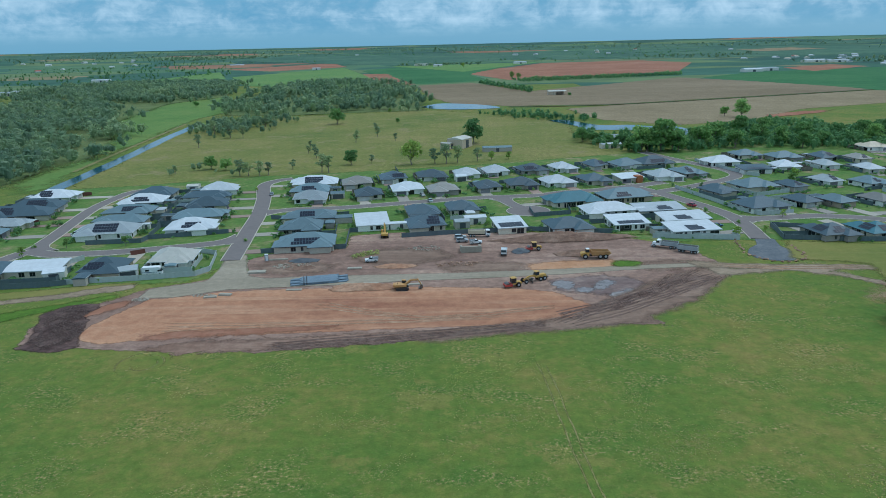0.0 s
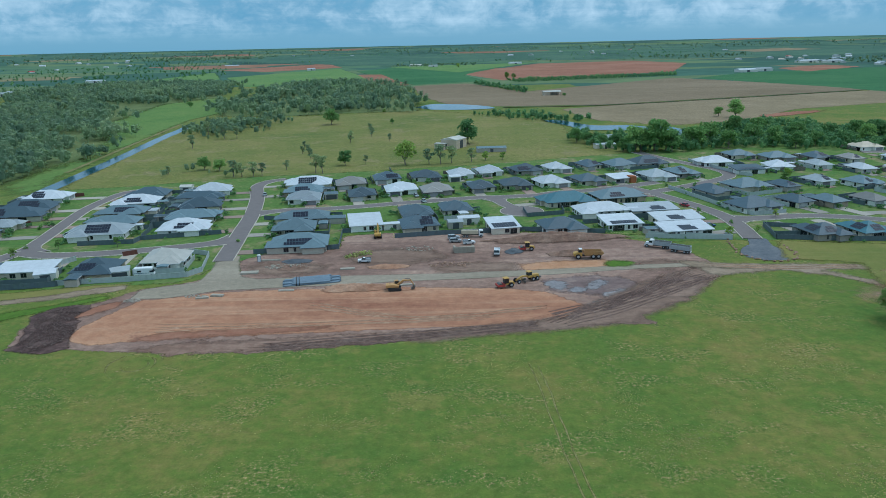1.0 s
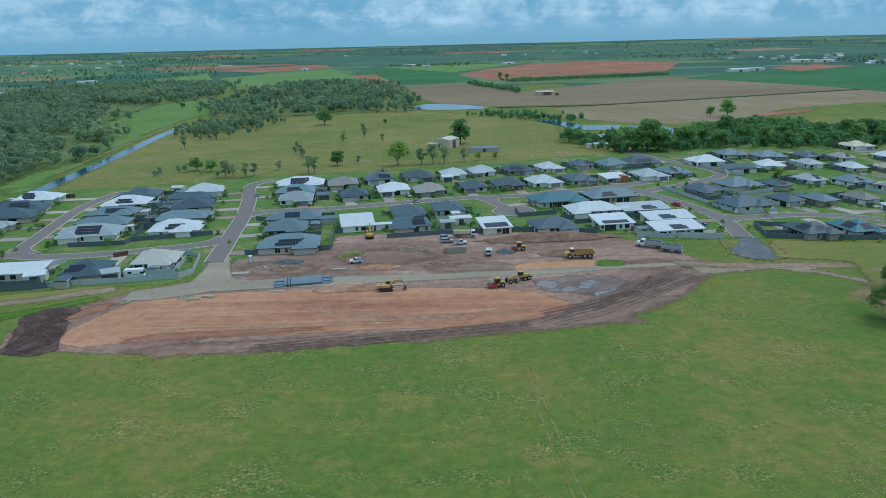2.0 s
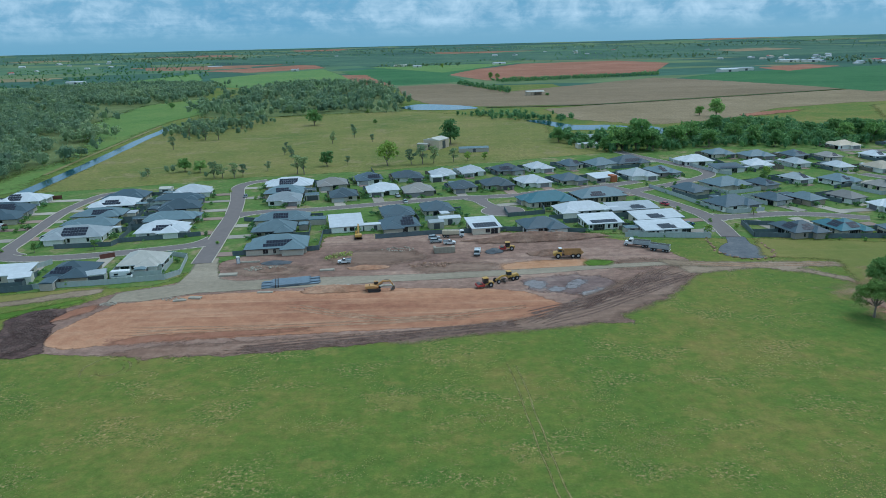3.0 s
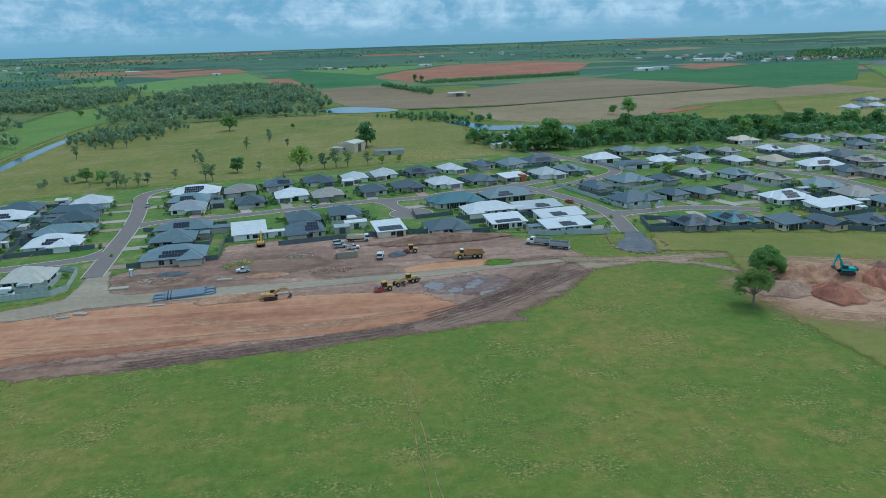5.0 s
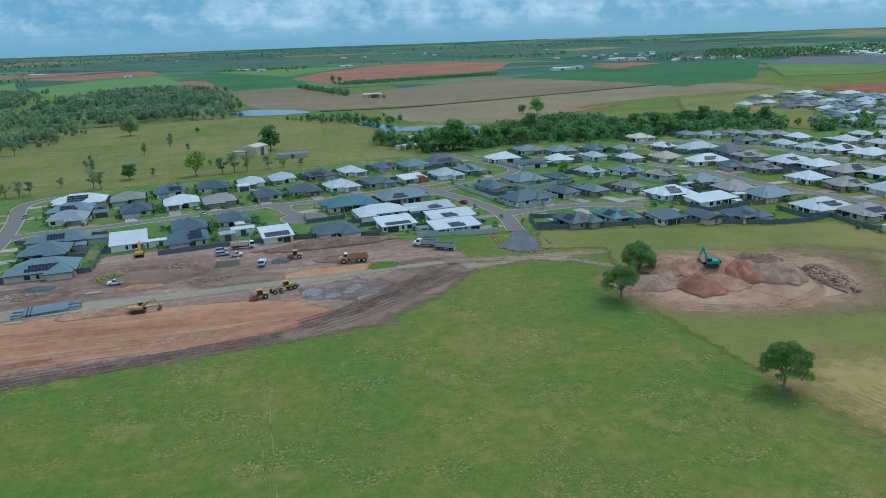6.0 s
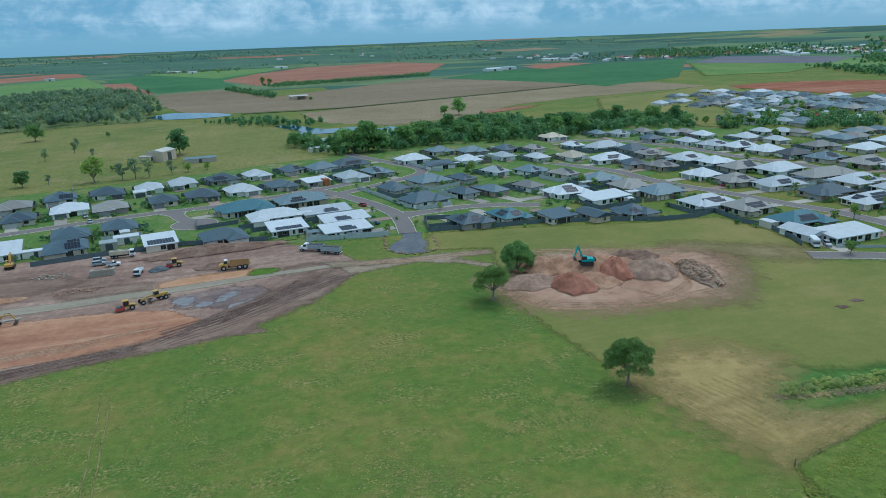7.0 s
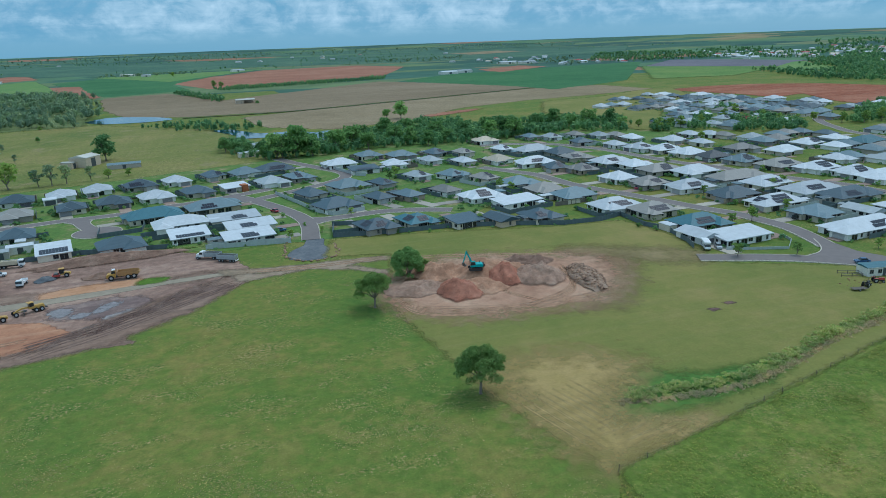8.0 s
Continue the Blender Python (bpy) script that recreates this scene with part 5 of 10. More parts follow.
house(123.3, 334.2, 11.1, 14.9, 20, "N", "D", "h", 0, 7.3)
house(144.7, 343.9, 17.0, 14.9, 20, "N", "G", "h", 0, 10.9)
house(130.2, 301.9, 17.8, 14.9, 20, "S", "D", "h", 0, 4.8)
house(151.9, 308.9, 9.0, 13.3, 20, "S", "D", "h", 0, 11.7)
house(166.3, 307.6, 9.0, 13.3, 20, "S", "G", "h", 0, 16.0)
house(185.2, 308.8, 9.0, 13.3, 20, "S", "N", "h", 0, 4.4)
house(162.4, 342.1, 8.4, 13.3, 20, "S", "D", "h", 1, 4.4)
house(185.1, 353.4, 9.0, 13.3, 20, "S", "L", "h", 1, 4.4)
house(202.7, 346.5, 11.1, 13.3, 20, "E", "G", "h", 1, 16.0)
house(214.6, 329.2, 9.0, 13.3, 20, "E", "N", "h", 1, 16.0)
house(137.2, 256.8, 13.0, 13.0, 12, "N", "D", "h", 1, 15.0)
house(154.5, 257.8, 12.0, 13.3, 12, "N", "T", "h", 1, 15.7)
house(171.9, 248.9, 12.2, 10.3, 12, "N", "D", "s", 0, 16.0)
house(186.5, 245.1, 9.0, 13.3, 12, "N", "D", "g", 0, 16.0)
house(202.6, 241.7, 12.0, 13.3, 12, "N", "D", "h", 1, 4.4)
house(205.6, 270.8, 20.7, 10.3, 12, "N", "W", "s", 0, 4.4)
house(196.5, 288.6, 16.6, 13.3, 4, "W", "W", "h", 1, 16.0)
house(224.2, 308.2, 15.3, 13.3, 4, "E", "G", "h", 0, 13.0)
house(228.1, 288.0, 14.6, 13.3, 4, "E", "N", "h", 0, 12.7)
house(234.2, 270.5, 17.2, 13.3, 4, "E", "G", "h", 0, 10.4)
house(238.9, 244.1, 18.0, 13.3, 4, "E", "W", "h", 1, 14.3)
house(247.9, 229.8, 15.4, 13.3, 4, "E", "N", "h", 1, 11.0)
house(251.3, 205.5, 18.3, 13.3, 4, "E", "T", "h", 1, 14.3)
house(240.6, 191.1, 9.0, 13.3, 4, "S", "W", "g", 1, 12.8)
house(252.0, 184.0, 20.4, 10.3, 4, "E", "W", "s", 0, 8.3)
house(259.4, 359.8, 19.4, 13.3, 4, "W", "W", "h", 1, 9.3)
house(262.1, 339.0, 10.2, 13.3, 4, "W", "D", "h", 1, 7.6)
house(271.6, 326.0, 11.5, 13.3, 4, "W", "N", "h", 1, 14.7)
house(289.0, 383.6, 15.3, 13.3, 4, "E", "D", "h", 0, 16.0)
house(288.5, 361.5, 14.0, 13.3, 4, "S", "N", "h", 1, 4.4)
house(297.2, 339.9, 18.9, 13.3, 4, "E", "W", "h", 1, 16.0)
house(302.6, 322.5, 13.7, 13.3, 4, "E", "W", "h", 0, 16.0)
house(275.0, 295.7, 12.8, 13.3, 4, "W", "W", "h", 0, 11.9)
house(280.0, 277.3, 14.0, 13.3, 4, "W", "N", "h", 1, 10.0)
house(304.8, 303.6, 19.0, 13.3, 4, "E", "N", "h", 1, 16.0)
house(317.8, 291.4, 20.7, 13.3, 4, "E", "W", "h", 0, 11.7)
house(291.5, 261.8, 17.7, 13.3, 4, "W", "W", "h", 1, 14.5)
house(325.3, 269.3, 27.2, 13.3, 4, "E", "N", "h", 0, 5.5)
house(297.0, 238.7, 18.4, 13.3, 4, "W", "D", "h", 0, 12.8)
house(327.3, 251.5, 19.8, 13.3, 4, "E", "W", "h", 1, 12.5)
house(301.7, 218.8, 20.7, 13.3, 4, "W", "W", "h", 1, 9.7)
house(332.6, 231.5, 23.2, 13.3, 4, "E", "W", "h", 1, 13.0)
house(301.3, 196.9, 13.7, 13.3, 4, "W", "G", "h", 0, 10.7)
house(299.9, 174.4, 29.8, 13.3, 4, "W", "W", "h", 1, 3.1)
house(338.2, 215.5, 23.1, 13.3, 4, "E", "D", "h", 1, 9.4)
house(320.8, 191.8, 9.0, 13.3, 4, "S", "L", "g", 0, 4.4)
house(334.9, 189.2, 9.3, 13.3, 4, "E", "W", "h", 0, 16.0)
house(388.2, 238.5, 27.6, 13.3, 4, "W", "W", "h", 0, 8.8)
house(383.5, 251.9, 16.9, 13.3, 4, "W", "W", "h", 1, 12.8)
house(378.4, 269.6, 17.9, 13.3, 4, "W", "W", "h", 1, 13.8)
house(407.6, 283.6, 10.8, 13.3, 4, "S", "W", "h", 0, 4.4)
house(420.6, 287.1, 10.8, 13.3, 4, "S", "G", "h", 0, 4.4)
house(368.7, 285.8, 20.0, 13.3, 4, "W", "N", "h", 1, 7.8)
house(362.4, 306.3, 15.5, 13.3, 4, "W", "G", "h", 1, 8.2)
house(357.3, 324.5, 14.2, 13.3, 4, "W", "K", "h", 0, 9.6)
house(353.6, 342.0, 16.5, 13.3, 4, "W", "W", "h", 0, 9.3)
house(350.9, 361.3, 15.9, 13.3, 4, "W", "W", "h", 1, 9.9)
house(342.1, 374.3, 13.8, 13.3, 4, "W", "W", "h", 1, 4.0)
house(335.9, 394.0, 9.6, 13.3, 4, "W", "W", "h", 0, 3.0)
house(363.1, 414.8, 11.1, 13.3, 4, "S", "W", "h", 0, 4.4)
house(379.8, 391.4, 13.2, 13.3, 4, "S", "W", "h", 0, 4.4)
house(387.2, 371.7, 9.0, 13.3, 4, "S", "W", "h", 0, 4.4)
house(405.9, 320.1, 18.4, 13.3, 4, "S", "W", "h", 0, 4.4)
house(390.7, 339.2, 16.6, 13.3, 4, "S", "N", "h", 0, 4.4)
house(439.4, 335.4, 16.3, 13.3, 4, "S", "W", "h", 1, 4.4)
house(442.6, 316.8, 9.9, 13.3, 4, "S", "W", "h", 0, 4.4)
house(454.6, 320.1, 9.9, 13.3, 4, "S", "G", "h", 0, 4.4)
house(423.8, 356.2, 13.1, 13.3, 4, "S", "G", "h", 0, 4.4)
house(439.0, 359.7, 13.1, 13.3, 4, "S", "N", "h", 0, 4.4)
house(429.1, 371.9, 14.1, 13.3, 4, "S", "L", "h", 0, 4.4)
house(422.2, 391.3, 8.5, 13.3, 4, "S", "N", "h", 0, 4.4)
house(406.8, 408.1, 9.0, 13.3, 4, "S", "W", "h", 0, 4.4)
house(418.3, 401.2, 8.8, 13.3, 4, "S", "W", "h", 0, 4.4)
house(474.4, 323.5, 21.9, 13.3, 4, "E", "T", "h", 0, 16.0)
house(468.8, 340.9, 11.4, 13.3, 4, "S", "W", "h", 0, 4.4)
house(452.6, 374.6, 9.2, 13.3, 4, "S", "G", "h", 0, 4.4)
house(464.0, 377.9, 9.2, 13.3, 4, "S", "N", "h", 0, 4.4)
house(475.4, 376.2, 9.2, 13.3, 4, "S", "G", "h", 0, 4.4)
house(481.9, 361.0, 9.1, 13.3, 4, "E", "D", "h", 0, 16.0)
house(449.4, 297.8, 12.0, 13.3, 4, "S", "G", "h", 0, 4.4)
house(463.6, 301.3, 12.0, 13.3, 4, "S", "N", "h", 0, 4.4)
house(429.8, 271.4, 15.1, 13.3, 4, "S", "L", "h", 0, 4.4)
house(338.5, 451.1, 9.0, 13.3, 4, "S", "N", "h", 0, 4.4)
house(351.4, 438.6, 9.0, 13.3, 4, "S", "L", "h", 0, 4.4)
house(361.6, 432.5, 8.6, 13.3, 4, "S", "N", "h", 0, 4.4)
house(323.9, 417.4, 10.6, 13.3, 4, "W", "D", "h", 0, 3.0)
house(305.5, 458.9, 9.0, 13.3, 4, "S", "G", "h", 0, 14.7)
house(318.7, 450.8, 9.6, 13.3, 4, "S", "L", "h", 1, 4.4)
house(467.9, 624.6, 12.3, 13.3, 8, "N", "W", "h", 0, 4.4)
house(482.3, 629.1, 12.3, 13.3, 8, "N", "G", "h", 0, 4.4)
house(496.7, 628.6, 12.3, 13.3, 8, "N", "W", "h", 0, 4.4)
house(521.6, 681.6, 10.2, 13.3, 8, "N", "D", "h", 0, 4.4)
house(533.8, 685.9, 10.2, 13.3, 8, "N", "L", "h", 0, 4.4)
house(487.5, 585.8, 21.2, 13.3, 8, "N", "D", "h", 0, 4.4)
house(548.1, 677.1, 9.0, 13.3, 8, "N", "D", "h", 0, 4.4)
house(586.8, 714.6, 9.0, 13.3, 8, "N", "L", "h", 0, 4.4)
house(597.2, 699.5, 20.5, 13.3, 8, "N", "W", "h", 0, 4.4)
house(534.1, 638.1, 15.8, 13.3, 8, "N", "D", "h", 0, 4.4)
house(550.8, 607.1, 17.1, 13.3, 8, "N", "W", "h", 0, 4.4)
house(502.2, 555.1, 12.2, 13.3, 8, "N", "W", "h", 0, 4.4)
house(516.4, 559.6, 12.2, 13.3, 8, "N", "G", "h", 0, 4.4)
house(627.6, 670.5, 20.7, 13.3, 8, "N", "W", "h", 0, 4.4)
house(583.2, 631.0, 18.0, 13.3, 8, "N", "D", "h", 0, 4.4)
house(588.9, 604.2, 12.8, 13.3, 8, "N", "W", "h", 0, 4.4)
house(603.7, 608.7, 12.8, 13.3, 8, "N", "G", "h", 0, 4.4)
house(496.9, 509.8, 11.3, 13.3, 8, "N", "W", "h", 0, 4.4)
house(613.6, 618.8, 14.2, 13.3, 8, "N", "D", "h", 0, 4.4)
house(629.8, 623.5, 14.2, 13.3, 8, "N", "L", "h", 0, 4.4)
house(564.5, 550.3, 20.5, 13.3, 8, "N", "G", "h", 0, 4.4)
house(474.8, 513.8, 9.9, 13.3, 8, "N", "D", "h", 0, 4.4)
house(486.8, 517.9, 9.9, 13.3, 8, "N", "L", "h", 0, 4.4)
house(439.0, 482.0, 18.2, 13.3, 8, "N", "D", "h", 0, 4.4)
house(439.9, 457.6, 9.0, 13.3, 8, "N", "D", "h", 0, 4.4)
house(459.7, 447.7, 9.0, 13.3, 8, "N", "L", "h", 0, 4.4)
house(474.0, 441.7, 9.0, 13.3, 8, "N", "G", "h", 0, 4.4)
house(636.3, 614.9, 9.0, 13.3, 8, "N", "D", "h", 0, 4.4)
house(576.9, 548.0, 9.0, 13.3, 8, "N", "G", "h", 0, 4.4)
house(602.3, 558.9, 10.4, 13.3, 8, "N", "G", "h", 0, 4.4)
house(652.1, 585.9, 17.1, 13.3, 8, "N", "W", "h", 0, 4.4)
house(566.5, 520.8, 20.6, 13.3, 8, "N", "G", "h", 0, 4.4)
house(568.7, 500.6, 9.5, 13.3, 8, "N", "G", "h", 0, 4.4)
house(568.9, 484.9, 16.7, 13.3, 8, "S", "N", "h", 0, 10.3)
house(654.4, 545.2, 11.8, 13.3, 8, "N", "W", "h", 0, 4.4)
house(668.2, 549.7, 11.8, 13.3, 8, "N", "G", "h", 0, 4.4)
house(656.9, 526.9, 11.2, 13.3, 8, "N", "W", "h", 0, 4.4)
house(609.6, 498.9, 21.3, 13.3, 8, "N", "D", "h", 0, 4.4)
house(569.8, 462.5, 20.9, 13.3, 8, "S", "G", "h", 0, 3.0)
house(564.4, 434.2, 10.1, 13.3, 8, "W", "G", "h", 0, 3.0)
house(628.2, 477.4, 9.9, 13.3, 8, "N", "D", "h", 0, 4.4)
house(640.2, 481.6, 9.9, 13.3, 8, "N", "L", "h", 0, 4.4)
house(652.2, 480.8, 9.9, 13.3, 8, "N", "D", "h", 0, 4.4)
house(688.6, 490.2, 10.2, 13.3, 8, "N", "W", "h", 0, 4.4)
house(503.7, 458.4, 9.0, 13.3, 8, "N", "R", "h", 0, 4.4)
house(520.8, 466.3, 9.0, 13.3, 8, "N", "W", "h", 0, 4.4)
house(517.1, 433.1, 9.0, 13.3, 8, "N", "W", "h", 0, 4.4)
house(524.4, 357.1, 9.4, 13.3, 8, "W", "G", "h", 0, 3.0)
house(535.9, 361.2, 9.4, 13.3, 8, "W", "N", "h", 0, 3.0)
house(547.4, 360.3, 9.4, 13.3, 8, "W", "G", "h", 0, 3.0)
# more houses of the far part of the estate, on their lots
lot_rng = random.Random(19)
taken = [(hx, hy) for hx, hy, *_ in YARDS]
centre_line = np.array([(q.x, q.y) for _, _, line, _ in ROADS for q in line])
far_estate = [[(472, 548), (574, 690), (676, 722), (700, 650), (700, 590), (660, 515), (580, 442), (541, 495)], [(416, 469), (471, 538), (541, 495), (494, 431), (458, 422)]]
for row in range(14):
    for col in range(14):
        lx, ly = col * 17.0 - 120 + lot_rng.uniform(-2, 2), row * 21.0 - 140 + lot_rng.uniform(-2, 2)
        x_, y_ = 545 + lx * 0.99 - ly * 0.14, 560 + lx * 0.14 + ly * 0.99
        if max(inside(np.array([x_]), np.array([y_]), o)[0] for o in far_estate) < 4 or min(math.hypot(x_ - a_, y_ - b_) for a_, b_ in taken) < 16.5:
            continue
        if np.hypot(centre_line[:, 0] - x_, centre_line[:, 1] - y_).min() < 13:
            continue
        taken.append((x_, y_))
        house(x_, y_, lot_rng.uniform(11, 14), lot_rng.uniform(11.5, 13.5), 8, "N", lot_rng.choice("DGDNLWG"), "h", lot_rng.random() < 0.3, 4.4)
part("feature_wall", bm_of((block, 2.0, 5.0, -6.6, -2.0, 0.0, 3.6)), plain("feature_wall_orange", (0.36, 0.12, 0.045), 0.7), special_house, "orange-brown rendered feature wall")

# ---- fences ----


FENCE_POINTS = []


def fence(pts, kind="grey", high=1.8, label=""):
    """A panel fence along a line: sheets, posts and a capping rail."""
    words = {"grey": "slate-grey steel panel fence round a yard", "pale": "pale grey steel panel fence round a yard", "wood": "weathered grey timber paling fence", "brown": "brown steel panel fence round a yard"}
    f = root("fence", pose(pts[0][0], pts[0][1], 0), label or words[kind], "fence")
    o = Vector((pts[0][0], pts[0][1], 0))
    sheet, rail = bmesh.new(), bmesh.new()
    bottom, top, k = [], [], 0
    path = []
    for (ax, ay), (bx, by) in zip(pts, pts[1:]):
        p, q = Vector((ax, ay, 0)) - o, Vector((bx, by, 0)) - o
        n = max(round((q - p).length / 0.8), 1)
        s = Vector((-(q - p).y, (q - p).x, 0)).normalized()
        path += [(p.lerp(q, i / n), s) for i in range(n)]
    path.append((q, s))
    FENCE_POINTS.extend((p_.x + o.x, p_.y + o.y) for p_, _ in path[::2])
    # ribbed sheeting: a folded strip with thickness
    rows_ = []
    for k, (p, s) in enumerate(path):
        e = s * (0.045 if k % 2 else -0.045)
        rows_.append([sheet.verts.new(v) for v in (p + e - s * 0.02, p + e + s * 0.02, p + e + s * 0.02 + Vector((0, 0, high)), p + e - s * 0.02 + Vector((0, 0, high)))])
    for a, b in zip(rows_, rows_[1:]):
        for i in range(4):
            sheet.faces.new((a[i], b[i], b[(i + 1) % 4], a[(i + 1) % 4]))
    part("sheeting", sheet, FENCE[kind], f)
    for (ax, ay), (bx, by) in zip(pts, pts[1:]):
        p, q = Vector((ax, ay, high + 0.03)) - o, Vector((bx, by, high + 0.03)) - o
        beam(rail, p, q, 0.14, 0.08)
        part("corner_post", bm_of((beam, p - Vector((0, 0, high + 0.03)), p + Vector((0, 0, 0.1)), 0.16)), FENCE[kind], f)
    part("top_rail", rail, FENCE[kind], f)
    return f


fence([(-156.9, 212.1), (-139.6, 213.8), (-130.1, 216.0)], "grey")
fence([(-130.8, 216.6), (-108.0, 219.3), (-90.6, 222.9), (-87.2, 228.1), (-90.8, 246.9), (-99.3, 251.1)], "pale")
fence([(-74.8, 248.0), (-58.9, 249.9), (-44.2, 252.6), (-45.8, 275.4)], "grey")
fence([(-45.8, 275.4), (-36.6, 277.3), (-25.0, 280.1)], "grey")
fence([(-24.1, 266.1), (-4.4, 269.7), (27.2, 272.5), (58.8, 266.7)], "grey")
fence([(73.6, 261.5), (87.9, 258.8), (102.4, 254.6)], "pale")
fence([(71.9, 258.9), (87.2, 256.4), (102.8, 253.9), (103.3, 262.6)], "pale")
fence([(119.1, 253.8), (143.0, 249.3), (166.1, 247.4), (187.8, 240.4), (208.2, 231.1), (224.4, 229.9), (235.6, 233.8)], "grey")
fence([(235.6, 233.8), (234.6, 215.7), (238.2, 206.3), (234.9, 190.5), (231.8, 182.5)], "grey")
fence([(108.2, 349.1), (115.9, 320.6), (120.8, 299.0), (126.2, 290.3), (141.2, 293.2)], "pale")
fence([(144.9, 429.5), (151.3, 401.0), (157.0, 381.2), (161.8, 376.5)], "pale")
fence([(-147.8, 264.3), (-126.7, 266.1), (-126.0, 270.9), (-95.7, 278.2)], "grey")
fence([(119.1, 253.8), (122.3, 272.6), (133.9, 268.8)], "grey")
fence([(30.6, 308.6), (31.1, 295.8), (47.6, 299.6), (48.3, 311.5)], "grey")
fence([(122.9, 271.4), (120.0, 258.1), (159.7, 258.4), (175.2, 258.9)], "grey")
fence([(224.7, 250.8), (226.3, 235.3), (235.6, 233.8)], "grey")
fence([(240.3, 176.1), (249.8, 172.2), (259.5, 168.2), (267.5, 175.2), (269.9, 181.6)], "pale", 0.9, "low pale garden wall along a corner lawn")
fence([(-37.5, 421.3), (-31.4, 388.1)], "grey")
fence([(-4.2, 305.1), (11.2, 310.3)], "grey")
fence([(-123.0, 248.3), (-118.7, 250.9)], "brown")
fence([(-199.2, 359.2), (-192.6, 361.4)], "brown")
fence([(-191.3, 299.6), (-186.1, 300.2)], "brown")
fence([(-138.3, 244.4), (-141.5, 237.8)], "pale")
fence([(-61.8, 289.5), (-48.1, 291.3)], "grey")
fence([(-83.8, 301.2), (-67.8, 295.8)], "grey")
fence([(-24.6, 317.4), (-20.4, 291.6)], "grey")

road_points = np.array([(q.x, q.y) for _, _, line, _ in ROADS for q in line])
yard_rng = random.Random(31)
fence_points = np.array(FENCE_POINTS)


def yard_fence(p, q, kind, high=1.8):
    """A straight run of folded steel or paling fence with a capping."""
    bm = bmesh.new()
    p, q = Vector((*p, 0)), Vector((*q, 0))
    d = (q - p).normalized()
    s = Vector((-d.y, d.x, 0))
    n = max(round((q - p).length / 1.2), 2)
    prev = None
    for i in range(n + 1):
        c = (q - p) * (i / n) + s * (0.05 if i % 2 else -0.05)
        row = [bm.verts.new(c + s * a + Vector((0, 0, z))) for a, z in ((-0.03, 0), (0.03, 0), (0.03, high), (0.06, high + 0.01), (0.06, high + 0.09), (-0.06, high + 0.09), (-0.06, high + 0.01), (-0.03, high))]
        if prev:
            for k in range(8):
                bm.faces.new((prev[k], row[k], row[(k + 1) % 8], prev[(k + 1) % 8]))
        prev = row
    ob = part("fence", bm, FENCE[kind])
    ob.matrix_basis = Matrix.Translation(p)
    return tagged(ob, {"grey": "slate-grey steel panel fence between two yards", "wood": "weathered grey timber fence between two yards", "pale": "pale steel panel fence between two yards"}[kind], "fence")


run_mids = []
for i, (x, y, w, d, turn, street) in enumerate(YARDS):
    if math.hypot(x - 60, y) > 540:
        continue
    m = pose(x, y, 0, 0, 0, turn)
    X, Y = w / 2 + 1.5, d / 2 + 1.5
    bx, by = X + 4.5, Y + 4.5
    runs = {"S": [((-X, -d / 4), (-X, by)), ((X, -d / 4), (X, by)), ((-X, by), (X, by))], "N": [((-X, d / 4), (-X, -by)), ((X, d / 4), (X, -by)), ((-X, -by), (X, -by))],
            "E": [((w / 4, -Y), (-bx, -Y)), ((w / 4, Y), (-bx, Y)), ((-bx, -Y), (-bx, Y))], "W": [((-w / 4, -Y), (bx, -Y)), ((-w / 4, Y), (bx, Y)), ((bx, -Y), (bx, Y))]}[street]
    kind = yard_rng.choice(("grey", "grey", "wood", "grey", "pale"))
    for a, b in runs:
        p, q = (m @ Vector((*a, 0))).to_2d(), (m @ Vector((*b, 0))).to_2d()
        fine = [p.lerp(q, k / 7) for k in range(8)]
        mid = (p + q) / 2
        if any((mid - o).length < 4.0 for o in run_mids):
            continue
        if min(np.hypot(road_points[:, 0] - f.x, road_points[:, 1] - f.y).min() for f in fine) < 4.6:
            continue
        to_run = [Vector((x, y)).lerp(f, k / 8) for f in fine[::2] + [fine[-1]] for k in range(3, 9)]
        if min(np.hypot(fence_points[:, 0] - f.x, fence_points[:, 1] - f.y).min() for f in to_run) < 2.0:
            continue
        if any(abs(ml.x) < w2 / 2 + 1.0 and abs(ml.y) < d2 / 2 + 1.0 for f in fine for k, (x2, y2, w2, d2, t2, _) in enumerate(YARDS) if k != i and abs(x2 - x) < 50 and abs(y2 - y) < 50
               for ml in [pose(x2, y2, 0, 0, 0, t2).inverted() @ Vector((f.x, f.y, 0))]):
            continue
        run_mids.append(mid)
        yard_fence(p, q, kind)

